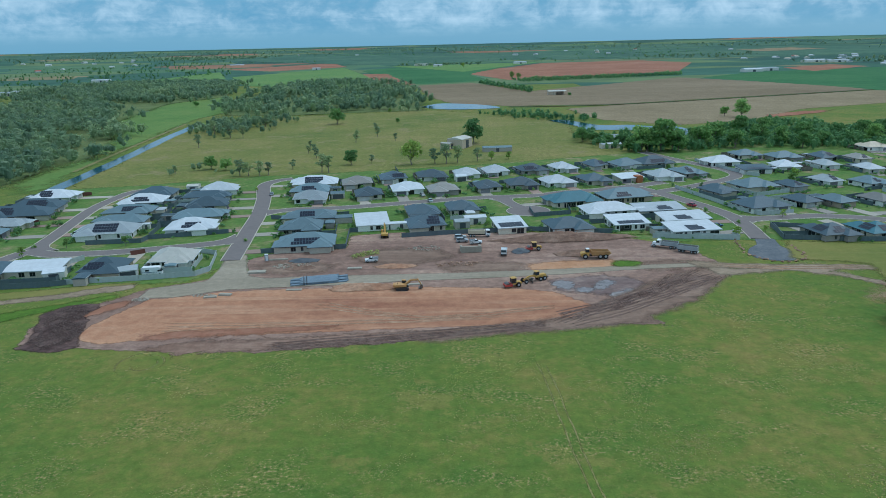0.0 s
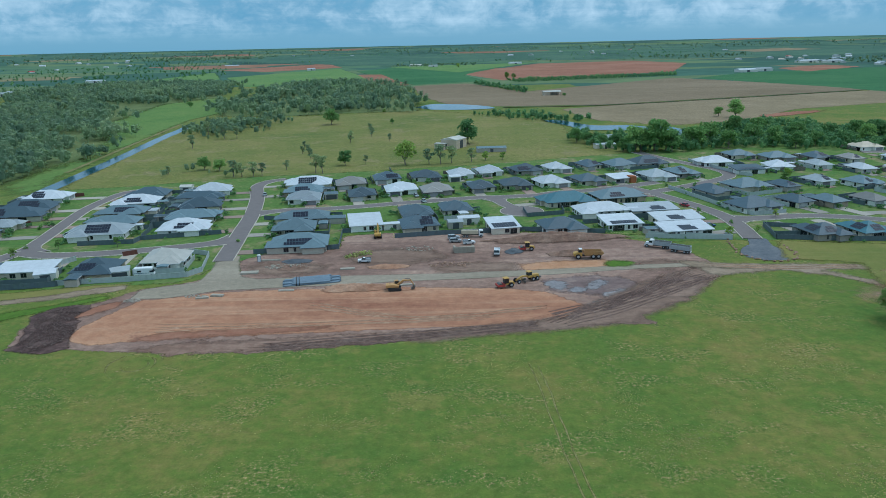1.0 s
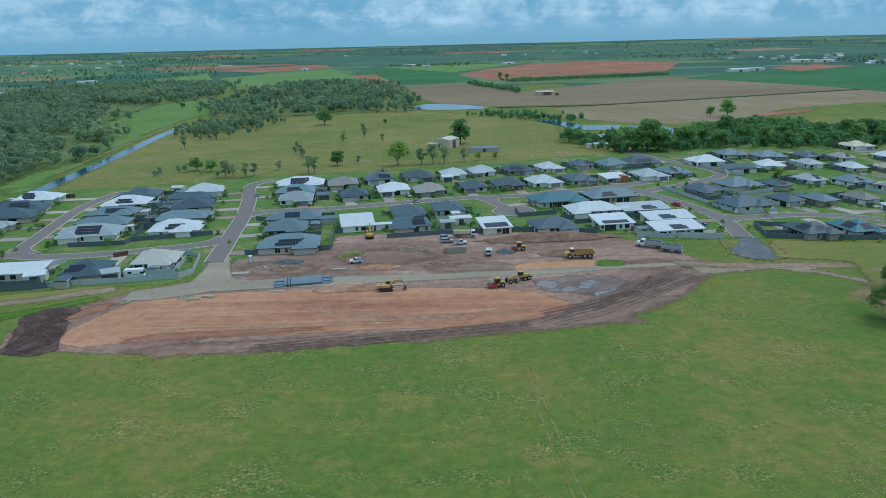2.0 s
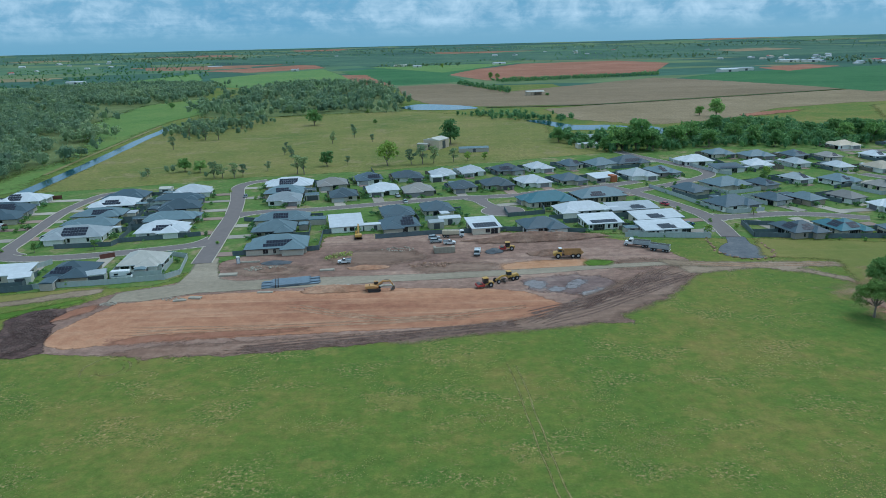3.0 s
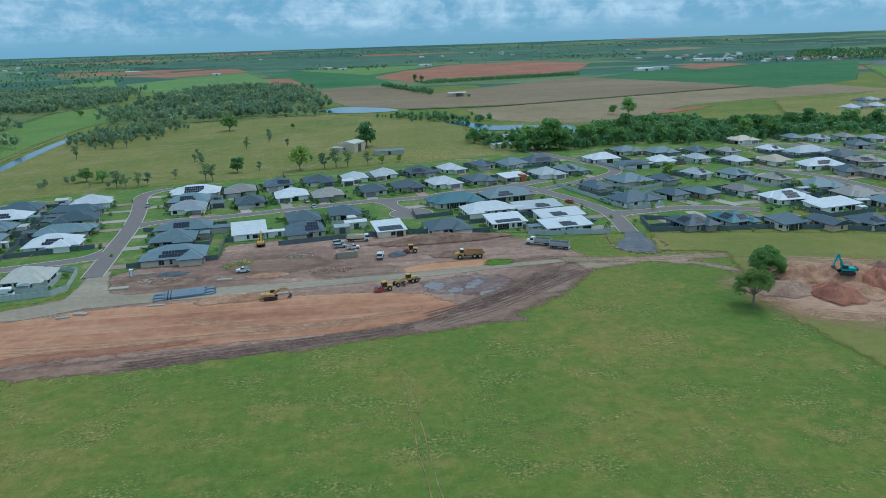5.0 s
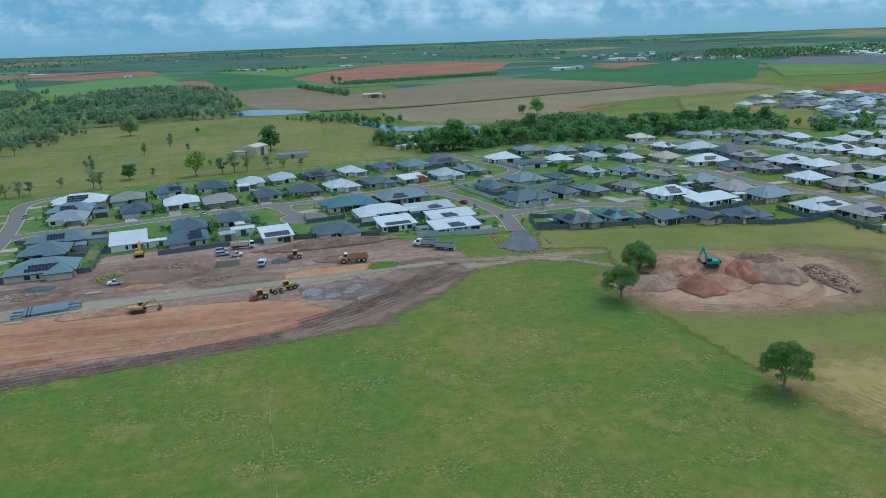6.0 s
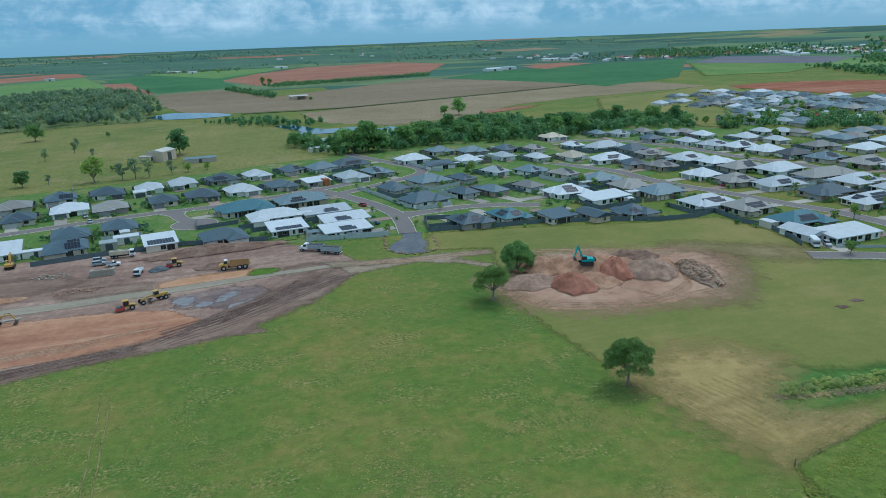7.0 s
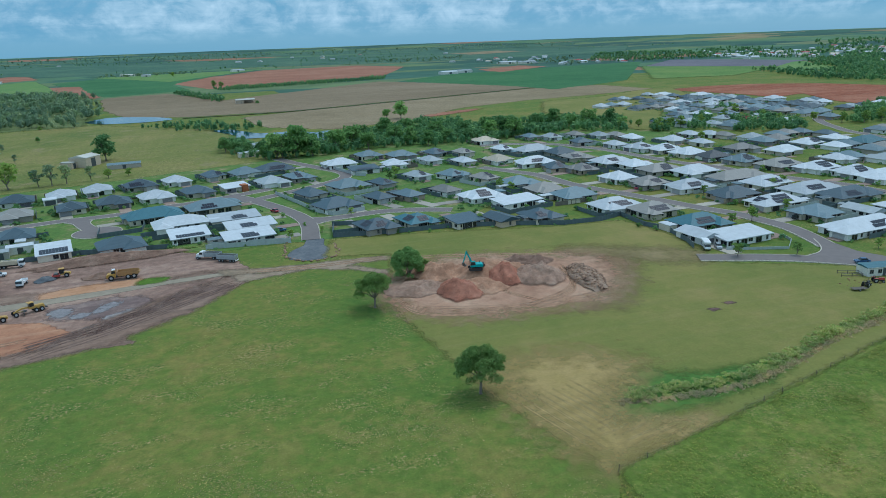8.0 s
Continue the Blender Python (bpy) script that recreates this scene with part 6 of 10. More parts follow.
# ---- trees ----


def leaf_cards(rng, blobs, count, size, flat=0.35, jitter=0.55):
    """Small leaf sprays spread through lumpy crowns: arrays of vertices and faces."""
    blobs = np.asarray(blobs, float)
    weight = blobs[:, 3] ** 2
    k = rng.choice(len(blobs), count, p=weight / weight.sum())
    way = rng.normal(size=(count, 3))
    way /= np.linalg.norm(way, axis=1)[:, None]
    way[:, 2] = np.where(way[:, 2] < -0.35, -way[:, 2] * 0.6, way[:, 2])
    r = rng.uniform(0.6, 1.05, count)[:, None]
    c = blobs[k, :3] + way * r * blobs[k, 3:4] * np.array([1, 1, 0.75])
    nrm = way + rng.normal(size=(count, 3)) * jitter + np.array([0, 0, flat])
    nrm /= np.linalg.norm(nrm, axis=1)[:, None]
    u = np.cross(nrm, rng.normal(size=(count, 3)))
    u /= np.linalg.norm(u, axis=1)[:, None]
    v = np.cross(nrm, u)
    s = size * rng.uniform(0.6, 1.35, count)[:, None]
    corners = np.stack([c - u * s * 0.6, c + v * s * 0.5 + nrm * s * 0.12, c + u * s * 0.6, c - v * s * 0.5 - nrm * s * 0.05], 1)
    return corners.reshape(-1, 3), np.arange(count * 4).reshape(-1, 4)


def crown_blobs(rng, height, spread, base, n):
    out = []
    for i in range(n):
        a, rr = rng.uniform(0, 2 * math.pi), spread * math.sqrt(rng.uniform(0, 1)) * 0.68
        z = base + (height - base) * rng.uniform(0.12, 0.88)
        squeeze = 1 - 0.55 * abs((z - base) / (height - base) - 0.4)
        out.append((rr * squeeze * math.cos(a), rr * squeeze * math.sin(a), z, spread * rng.uniform(0.3, 0.48)))
    return out


def tree(kind, height, spread, base, lumps, leaves, size, leaf, seed, label, category="tree"):
    """A tree: a tapered trunk with limbs, and a crown of many leaf sprays."""
    rng = np.random.default_rng(seed)
    blobs = crown_blobs(rng, height, spread, base, lumps)
    t = root(kind, Matrix(), label, category)
    bm = bmesh.new()
    r = max(0.05, height * 0.026)
    lean = Vector((rng.uniform(-0.3, 0.3), rng.uniform(-0.3, 0.3), 0))
    fork = Vector((0, 0, base * 0.9 + 0.3)) + lean
    tube(bm, (0, 0, -0.1), (0, 0, 0.3), r * 1.5, r * 1.1, 8)
    tube(bm, (0, 0, 0.25), fork, r * 1.1, r * 0.8, 8)
    for b in blobs[:9]:
        mid = fork.lerp(Vector(b[:3]), 0.55) + Vector((0, 0, height * 0.03))
        tube(bm, fork, mid, r * 0.6, r * 0.36, 6)
        tube(bm, mid, Vector(b[:3]), r * 0.36, r * 0.12, 5)
    part("trunk", bm, BARK, t)
    v, q = leaf_cards(rng, blobs, leaves, size)
    c = arrays("crown", v, q, leaf)
    c.parent = t
    return t


planted = set()


def plant(proto, x, y, turn, scale, label=""):
    """The first of a kind is moved to its place, the others are copies of it."""
    m = pose(x, y, float(land(x, y)), 0, 0, turn) @ Matrix.Diagonal((scale, scale, scale, 1))
    if proto.name in planted:
        t = copy_thing(proto, Matrix())
        t.matrix_basis = m
    else:
        planted.add(proto.name)
        t = proto
        t.matrix_basis = m
    if label:
        tagged(t, label)
    return t


TREES = {
    "round": [tree("tree", 9.0, 5.0, 1.2, 26, 1500, 0.66, LEAF_DARK, 3 + i, "dense dark green round-crowned tree standing in grass") for i in range(3)],
    "gum": [tree("gum_tree", 11.0, 3.9, 2.6, 17, 620, 0.62, LEAF_GUM, 13 + i, "thin grey-green gum tree with an open crown") for i in range(3)],
    "green": [tree("tree", 8.0, 3.9, 1.3, 20, 900, 0.6, LEAF, 23 + i, "mid green bushy tree with a broad uneven crown") for i in range(3)],
    "small": [tree("street_tree", 4.2, 1.9, 1.1, 12, 360, 0.38, LEAF, 33 + i, "young leafy street tree on a mown verge") for i in range(2)],
    "shrub": [tree("shrub", 1.8, 1.4, 0.15, 9, 240, 0.3, LEAF_DARK, 43 + i, "clipped green garden shrub", "shrub") for i in range(2)],
}
tree_rng = random.Random(5)


def grow(kind, x, y, height, label=""):
    full = {"round": 9.0, "gum": 11.0, "green": 8.0, "small": 4.2, "shrub": 1.8}[kind]
    plant(tree_rng.choice(TREES[kind]), x, y, tree_rng.uniform(0, 360), height / full, label)


grow("round", -111.1, 677.0, 15.2)
grow("round", 13.3, 527.0, 17.5)
grow("round", -142.7, 429.7, 7.5)
grow("round", 156.6, 960.5, 4.8)
grow("round", 265.6, 661.5, 16.4)
grow("round", 254.7, 674.0, 9.5)
grow("round", -325.8, 908.5, 7.9)
grow("round", -53.4, 675.6, 4.5)
grow("round", -66.8, 441.1, 9.2)
grow("round", -153.5, 435.0, 8.4)
grow("gum", -186.6, 587.1, 14.2)
grow("gum", -175.7, 585.4, 11.0)
grow("gum", -194.7, 533.2, 10.3)
grow("gum", -68.6, 616.7, 7.1)
grow("gum", -77.0, 546.4, 10.0)
grow("gum", -63.4, 577.9, 8.6)
grow("gum", -103.7, 492.8, 5.8)
grow("gum", -94.4, 471.6, 7.1)
grow("gum", -100.6, 497.6, 5.9)
grow("gum", -81.2, 416.8, 11.3)
grow("gum", -76.7, 414.4, 10.5)
grow("gum", -101.3, 428.8, 6.6)
grow("gum", -128.2, 409.1, 9.9)
grow("gum", -123.0, 408.6, 9.2)
grow("gum", -116.2, 407.8, 9.1)
grow("gum", -111.9, 411.0, 7.8)
grow("gum", -171.1, 421.4, 5.3)
grow("gum", -54.2, 443.9, 5.9)
grow("gum", -176.9, 665.9, 12.4)
grow("gum", -168.6, 664.3, 11.3)
grow("gum", -206.7, 608.7, 12.7)
grow("gum", -107.3, 520.6, 5.3)
grow("gum", -46.5, 548.2, 6.3)
grow("green", -28.7, 436.5, 15.2)
grow("gum", -14.0, 438.9, 10.9)
grow("gum", -6.9, 438.0, 12.3)
grow("gum", 0.2, 441.4, 11.0)
grow("gum", 12.8, 444.2, 8.8)
grow("green", 21.9, 447.4, 5.9)
grow("green", 33.0, 450.5, 5.2)
grow("green", -69.0, 778.1, 5.1)
grow("green", -24.1, 474.5, 3.9)
grow("green", 39.2, 2082.5, 13.6)
grow("green", 118.8, 1417.5, 14.0)
grow("green", 132.6, 1411.6, 11.6)
grow("round", 136.2, 470.0, 21.1)
grow("round", 123.5, 471.8, 16.2)
grow("round", 147.0, 468.5, 13.8)
grow("round", 116.9, 499.4, 9.3)
grow("round", 92.8, 520.5, 10.5)
grow("round", 99.7, 513.5, 8.7)
grow("round", 166.3, 481.3, 16.0)
grow("round", 180.2, 498.5, 15.8)
grow("round", 188.1, 478.1, 12.8)
grow("round", 213.4, 502.1, 13.5)
grow("round", 221.2, 484.0, 13.2)
grow("round", 230.8, 472.0, 11.3)
grow("round", 248.0, 480.1, 10.7)
grow("round", 263.9, 477.8, 9.9)
grow("round", 283.9, 483.0, 13.9)
grow("round", 296.8, 495.1, 16.2)
grow("round", 301.4, 480.3, 14.1)
grow("round", 127.0, 470.7, 15.6)
grow("round", 144.6, 473.9, 13.8)
grow("round", 116.0, 472.1, 9.2)
grow("round", 107.0, 497.0, 8.4)
grow("round", 193.8, 523.3, 12.6)
grow("round", 217.9, 546.2, 14.2)
grow("round", 237.9, 549.4, 13.0)
grow("round", 251.0, 515.8, 12.8)
grow("round", 272.3, 509.4, 12.4)
grow("round", 292.6, 511.9, 13.1)
grow("round", 304.8, 495.3, 14.2)
grow("round", 339.0, 514.5, 13.6)
grow("round", 361.2, 526.9, 14.1)
grow("round", 365.2, 505.1, 11.2)
grow("round", 384.2, 510.3, 14.0)
grow("round", 399.1, 499.5, 13.5)
grow("round", 394.3, 475.5, 9.6)
grow("round", 167.1, 499.2, 9.8)
grow("round", 180.7, 513.9, 8.4)
grow("small", -153.1, 260.0, 4.0)
grow("small", -131.0, 261.6, 3.9)
grow("small", -105.8, 361.6, 2.5)
grow("small", -163.7, 248.8, 4.0)
grow("small", 59.2, 269.3, 2.3)
grow("small", 50.3, 396.3, 3.0)
grow("small", 103.3, 258.1, 4.1)
grow("small", 133.5, 286.5, 3.6)
grow("small", 238.1, 168.5, 4.8)
grow("small", 256.4, 161.7, 4.6)
grow("small", 265.0, 202.2, 4.8)
grow("small", 275.2, 202.9, 5.9)
grow("small", 77.6, 270.8, 3.3)
grow("small", 116.5, 263.6, 2.8)
grow("small", 290.8, 250.3, 4.5)
grow("small", 300.3, 211.3, 4.8)
grow("small", 334.7, 248.1, 5.5)
grow("small", 286.0, 156.1, 3.7)
grow("small", 352.9, 280.3, 4.0)
grow("small", 324.5, 323.2, 4.9)
grow("small", 390.1, 268.2, 3.5)
grow("small", 149.4, 334.5, 3.5)
grow("green", 176.7, 368.0, 5.9)
grow("green", 171.2, 359.8, 5.1)
grow("green", 213.7, 307.1, 5.2)
grow("green", 216.9, 300.7, 4.6)
grow("green", 178.6, 249.2, 4.3)
grow("green", 172.9, 314.1, 3.4)
grow("green", 349.1, 218.7, 4.8)
grow("green", 325.6, 245.6, 5.4)
grow("green", 384.5, 398.1, 6.8)
grow("green", 403.5, 392.3, 6.0)
grow("green", 539.0, 514.3, 8.7)
grow("green", 520.5, 460.1, 8.5)
grow("green", 519.5, 440.7, 7.3)
grow("green", 524.0, 427.8, 7.2)
grow("green", 545.2, 431.5, 7.5)
grow("green", 552.7, 411.4, 8.4)
grow("green", 565.4, 402.1, 9.5)
grow("green", 583.8, 402.7, 10.8)
grow("green", 409.0, 448.1, 10.3)
grow("green", 419.9, 448.8, 9.5)
grow("green", 435.3, 455.3, 9.7)
grow("green", 461.3, 464.1, 8.1)
grow("green", 501.5, 485.0, 8.6)
grow("green", 409.0, 473.9, 6.8)
grow("shrub", -147.3, 271.6, 1.5)
grow("shrub", -177.7, 291.7, 2.0)
grow("shrub", -166.3, 260.9, 1.5)
grow("shrub", -179.0, 298.6, 1.7)
grow("shrub", -175.3, 296.4, 2.3)
grow("shrub", -54.1, 340.2, 1.7)
grow("shrub", 9.3, 357.4, 1.8)
grow("shrub", 53.7, 372.4, 1.9)
grow("shrub", 122.4, 353.2, 1.9)
grow("shrub", 108.5, 354.6, 1.6)
grow("shrub", -106.3, 300.9, 2.1)
grow("shrub", -110.7, 299.2, 1.9)
grow("shrub", -85.1, 264.7, 1.4)
grow("shrub", -93.6, 278.9, 1.7)
grow("shrub", -138.2, 293.5, 2.2)
grow("shrub", -131.7, 322.6, 2.6)
grow("shrub", -32.6, 351.6, 1.8)
grow("shrub", -45.2, 348.7, 1.8)
grow("shrub", -20.6, 279.7, 1.2)
grow("shrub", -13.6, 279.2, 1.2)
grow("shrub", -92.3, 367.5, 1.9)
grow("shrub", -89.0, 346.1, 1.8)
grow("shrub", -61.8, 354.4, 1.8)
grow("shrub", 7.9, 351.4, 2.5)
grow("shrub", 40.8, 374.8, 2.6)
grow("shrub", 46.2, 374.9, 2.6)
grow("shrub", 65.4, 364.6, 1.9)
grow("shrub", 99.3, 269.3, 2.1)
grow("shrub", 105.1, 297.7, 2.1)
grow("shrub", 154.7, 344.4, 2.4)
grow("shrub", 180.0, 274.2, 2.3)
grow("shrub", 183.2, 265.4, 2.0)
grow("shrub", 206.2, 262.9, 2.0)
grow("shrub", 210.4, 254.8, 2.0)
grow("shrub", 224.7, 250.8, 2.0)
grow("shrub", 241.6, 242.0, 2.3)
grow("shrub", 231.7, 215.2, 1.9)
grow("shrub", 234.4, 208.2, 1.8)
grow("shrub", 248.0, 280.7, 2.3)
grow("shrub", 292.9, 239.7, 2.8)
grow("shrub", 334.6, 226.6, 2.9)
grow("shrub", 301.4, 177.2, 3.5)
grow("shrub", 302.8, 174.7, 3.0)
grow("shrub", 304.7, 172.9, 3.0)
grow("shrub", 308.2, 171.1, 3.0)
grow("shrub", 313.3, 168.5, 3.0)
grow("shrub", 294.4, 214.4, 2.1)
grow("shrub", 284.0, 210.9, 2.3)
grow("shrub", 135.9, 257.7, 1.6)
grow("shrub", 142.9, 257.1, 1.6)
grow("shrub", 155.4, 244.1, 1.4)
grow("shrub", 111.9, 277.8, 1.5)

garden_rng = random.Random(77)
for x, y, w, d, turn, street in YARDS:
    if math.hypot(x - 60, y) > 430:
        continue
    for _ in range(garden_rng.choice((0, 1, 1, 2, 3))):
        a = garden_rng.uniform(0, 6.28)
        ux, uy = math.cos(a), math.sin(a)
        k = 1 / max(abs(ux) / (w / 2 + garden_rng.uniform(1.2, 3.5)), abs(uy) / (d / 2 + garden_rng.uniform(1.2, 3.5)))
        p = pose(x, y, 0, 0, 0, turn) @ Vector((ux * k, uy * k, 0))
        if np.hypot(road_points[:, 0] - p.x, road_points[:, 1] - p.y).min() > 5.0 and not open_ground(p.x, p.y, 2.0):
            grow("shrub", p.x, p.y, garden_rng.uniform(0.8, 2.4))


def heart(rng, centre, radius, squash):
    """The dense inside of a crown: a lumpy closed shell of 24 faces."""
    v, q = [], []
    for axis in range(3):
        for sign in (-1, 1):
            base = len(v)
            for i in (-1, 0, 1):
                for j in (-1, 0, 1):
                    p = np.zeros(3)
                    p[axis], p[(axis + 1) % 3], p[(axis + 2) % 3] = sign, i * 0.9, j * 0.9
                    p = p / np.linalg.norm(p)
                    k = 1 + 0.5 * noise.noise(Vector(p) * 2.1 + Vector((radius * 9, centre[0] * 3, centre[1] * 3)))
                    v.append(centre + p * k * radius * np.array([1, 1, squash]))
            for i in (0, 1):
                for j in (0, 1):
                    f = [base + i * 3 + j, base + (i + 1) * 3 + j, base + (i + 1) * 3 + j + 1, base + i * 3 + j + 1]
                    q.append(f if sign > 0 else f[::-1])
    return np.array(v), np.array(q)


def woods(name, outlines, spacing, height, label, leaves=46, size=1.25, seed=1, thin=0.0, rough=0.0, leaf=None, trunks=True):
    """Many trees that nobody could count, as one mesh: dense hearts with leaf sprays round them."""
    rng = np.random.default_rng(seed)
    protos = []
    for i in range(6):
        low = 1.1 if leaf is WOODS else 0.5
        b = crown_blobs(rng, 9.0, 4.7, low, 13)
        v, q = leaf_cards(rng, b, leaves, size, 0.6, 0.6)
        hv, hq = heart(rng, np.array([rng.uniform(-0.4, 0.4), rng.uniform(-0.4, 0.4), (9.0 + low) / 2 - 0.1]), 1.95, (7.4 - low) / 4.4)
        q = np.vstack([q, hq + len(v)])
        v = np.vstack([v, hv])
        if trunks:
            dx = 0.13
            q = np.vstack([q, [[len(v), len(v) + 1, len(v) + 2, len(v) + 3]]])
            v = np.vstack([v, [[-dx, 0, 0], [dx, 0, 0], [dx * 0.6, 0, low + 1.5], [-dx * 0.6, 0, low + 1.5]]])
        protos.append((v, q))
    V, Q, T, n = [], [], [], 0
    for o in outlines:
        p = np.asarray(o, float)
        lo, hi = p.min(0), p.max(0)
        X, Y = np.meshgrid(np.arange(lo[0], hi[0] + spacing, spacing), np.arange(lo[1], hi[1] + spacing, spacing))
        X = X + rng.uniform(-0.8, 0.8, X.shape) * spacing
        Y = Y + rng.uniform(-0.8, 0.8, X.shape) * spacing
        ok = (inside(X, Y, p) + rng.normal(0, rough, X.shape) > 0) & (rng.uniform(size=X.shape) > thin)
        for x, y in zip(X[ok], Y[ok]):
            if thin and noise.noise((x * 0.02, y * 0.02, seed)) < thin * 0.6 - 0.32:
                continue
            v, q = protos[rng.integers(6)]
            stand = noise.noise((x * 0.012, y * 0.012, seed + 9.0))
            s, a = height / 9.0 * rng.uniform(0.55, 1.25) * (1 + 0.25 * stand), rng.uniform(0, 6.28)
            ca, sa = math.cos(a) * s, math.sin(a) * s
            w = np.stack([v[:, 0] * ca - v[:, 1] * sa + x, v[:, 0] * sa + v[:, 1] * ca + y, v[:, 2] * s + land(x, y)], 1)
            V.append(w)
            Q.append(q + n)
            T.append(np.full(len(w), min(max(0.42 + 0.45 * stand + rng.normal(0, 0.2), 0.0), 1.0)))
            n += len(w)
    if V:
        ob = arrays(name, np.vstack(V), np.vstack(Q), leaf or WOODS, np.concatenate(T))
        return tagged(ob, label, "trees", kind="stuff")


woods("woodland", [[(-595.4, 672.7), (-605.7, 798.4), (-585.2, 921.9), (-566.3, 1039.5), (-421.0, 884.5), (-353.1, 754.5), (-266.7, 543.6), (-257.8, 492.9), (-260.9, 454.0), (-259.1, 412.7), (-258.2, 369.1), (-305.0, 366.4)]], 6.8, 10.5, "grey-green bushland of many mixed trees", 74, 0.95, 1, 0.1, 12, WOODS)
woods("woodland", [[(-674.6, 1067.5), (-752.6, 1295.1), (-700.7, 1495.3), (-557.0, 1522.1), (-423.4, 1431.9), (-340.4, 1083.0), (-384.7, 974.0), (-453.8, 956.1), (-566.3, 1039.5)]], 7.0, 11, "grey-green bushland of many mixed trees", 30, 1.3, 2, 0.16, 20, WOODS)
woods("woodland", [[(-250.6, 786.2), (-311.6, 1042.3), (-292.5, 1250.2), (-254.8, 1369.1), (-176.7, 1435.2), (-98.1, 1276.9), (-40.9, 938.8), (-32.6, 795.9), (-113.4, 787.9), (-172.1, 769.6)]], 7.6, 12.0, "grey-green bushland of many mixed trees", 46, 1.05, 3, 0.38, 16, WOODS)
woods("woodland", [[(-234.7, 633.0), (-239.2, 711.2), (-209.3, 726.2), (-184.9, 772.3), (-159.8, 711.2), (-183.3, 612.5), (-199.3, 585.6)]], 6.5, 8, "grey-green gum clump beside the canal", 46, 1.0, 4, 0.25, 9, WOODS)
woods("riverbank", [[(99.2, 490.9), (127.5, 553.7), (165.1, 554.4), (187.8, 543.8), (241.0, 602.1), (295.2, 626.7), (295.0, 568.4), (343.5, 567.3), (404.5, 571.7), (346.2, 487.5), (282.5, 464.6), (233.1, 461.5), (188.4, 488.9), (144.1, 459.1), (113.2, 468.2)]], 5.1, 6.5, "dense green belt of trees along a creek", 56, 0.95, 5, 0.05, 4, RIVER_LEAF)
woods("riverbank", [[(21.5, 728.6), (69.5, 747.6), (124.3, 723.8), (135.6, 667.9), (105.4, 645.2), (52.4, 684.6)]], 5.95, 6.5, "dense green belt of trees along a creek", 50, 1.2, 6, 0.4, 4, RIVER_LEAF)
woods("riverbank", [[(87.4, 524.0), (95.7, 568.9), (158.0, 518.2), (225.8, 540.8), (312.7, 547.1), (389.5, 558.5), (429.1, 528.8), (388.3, 462.5), (345.8, 479.5), (277.3, 475.6), (209.9, 484.9), (149.8, 470.6), (117.8, 455.4)]], 5.1, 6.5, "dense green belt of trees along a creek", 56, 0.95, 7, 0.15, 4, RIVER_LEAF)
woods("windbreak", [[(47.3, 1290.9), (64.0, 1320.4), (123.8, 1084.3), (110.3, 1016.9)]], 6, 6.5, "straight dark windbreak row of trees", 14, 1.6, 8, 0, 0, RIVER_LEAF)
woods("windbreak", [[(110.1, 1379.3), (479.9, 1514.6), (447.1, 1404.1), (133.2, 1293.2)]], 7, 5.5, "straight dark windbreak row of trees", 12, 1.6, 9, 0, 0, RIVER_LEAF)
woods("tree_belt", [[(-757.4, 1202.4), (-828.7, 1318.6), (-765.7, 1375.9), (-679.1, 1527.1), (-585.3, 1243.4)]], 14, 7.5, "distant dark belts of trees and scrub", 22, 2.4, 10, 0.3, 25, WOODS)
woods("tree_belt", [[(-175.4, 2369.1), (-9.8, 2427.5), (102.2, 2407.3), (97.2, 2294.4), (-167.6, 2259.4)]], 16, 7.5, "distant dark belts of trees and scrub", 20, 2.6, 11, 0.15, 25, WOODS)
woods("tree_belt", [[(-1419.4, 3296.4), (-1340.8, 3497.2), (-871.5, 3582.3), (-808.6, 3318.7), (-1203.0, 3131.5)]], 22, 7.5, "distant dark belts of trees and scrub", 16, 3.4, 12, 0.2, 25, WOODS)
woods("tree_belt", [[(647.7, 2660.4), (1119.7, 2766.4), (1028.3, 2539.2), (814.5, 2424.9)]], 22, 7.5, "distant dark belts of trees and scrub", 16, 3.4, 13, 0.3, 25, WOODS)
woods("tree_belt", [[(953.9, 2043.5), (1041.0, 1970.5), (1322.4, 2221.2), (1175.0, 1972.3), (923.0, 1854.4)]], 20, 7.5, "distant dark belts of trees and scrub", 18, 3.2, 14, 0.3, 25, WOODS)
woods("tree_belt", [[(1051.8, 1999.6), (1305.0, 1994.1), (1467.2, 2049.8), (1287.9, 1784.0), (987.9, 1638.9)]], 22, 7.5, "distant dark belts of trees and scrub", 16, 3.4, 15, 0.35, 25, WOODS)
woods("tree_belt", [[(1052.0, 1058.0), (977.0, 889.0), (939.0, 799.0), (942.0, 753.0), (952.0, 702.0), (1263.0, 959.0), (1174.0, 960.0), (1070.0, 923.0), (1063.0, 1002.0)]], 9, 9, "dense dark belt of trees beside a township", 14, 2.2, 16, 0.04, 8, RIVER_LEAF)
woods("tree_belt", [[(1213.0, 1061.0), (1145.0, 935.0), (1174.0, 885.0), (1707.0, 1325.0), (1631.0, 1352.0), (1505.0, 1319.0), (1355.0, 1219.0)]], 11, 10, "dense dark belt of trees beside a township", 12, 2.6, 17, 0.06, 15, RIVER_LEAF)
woods("tree_belt", [[(1438.0, 1678.0), (1492.0, 1483.0), (1498.0, 1344.0), (1814.0, 1627.0), (1975.0, 1895.0), (2072.0, 2270.0), (1851.0, 2191.0)]], 17, 9, "garden trees among the houses of a far township", 8, 3.4, 27, 0.42, 20, RIVER_LEAF)
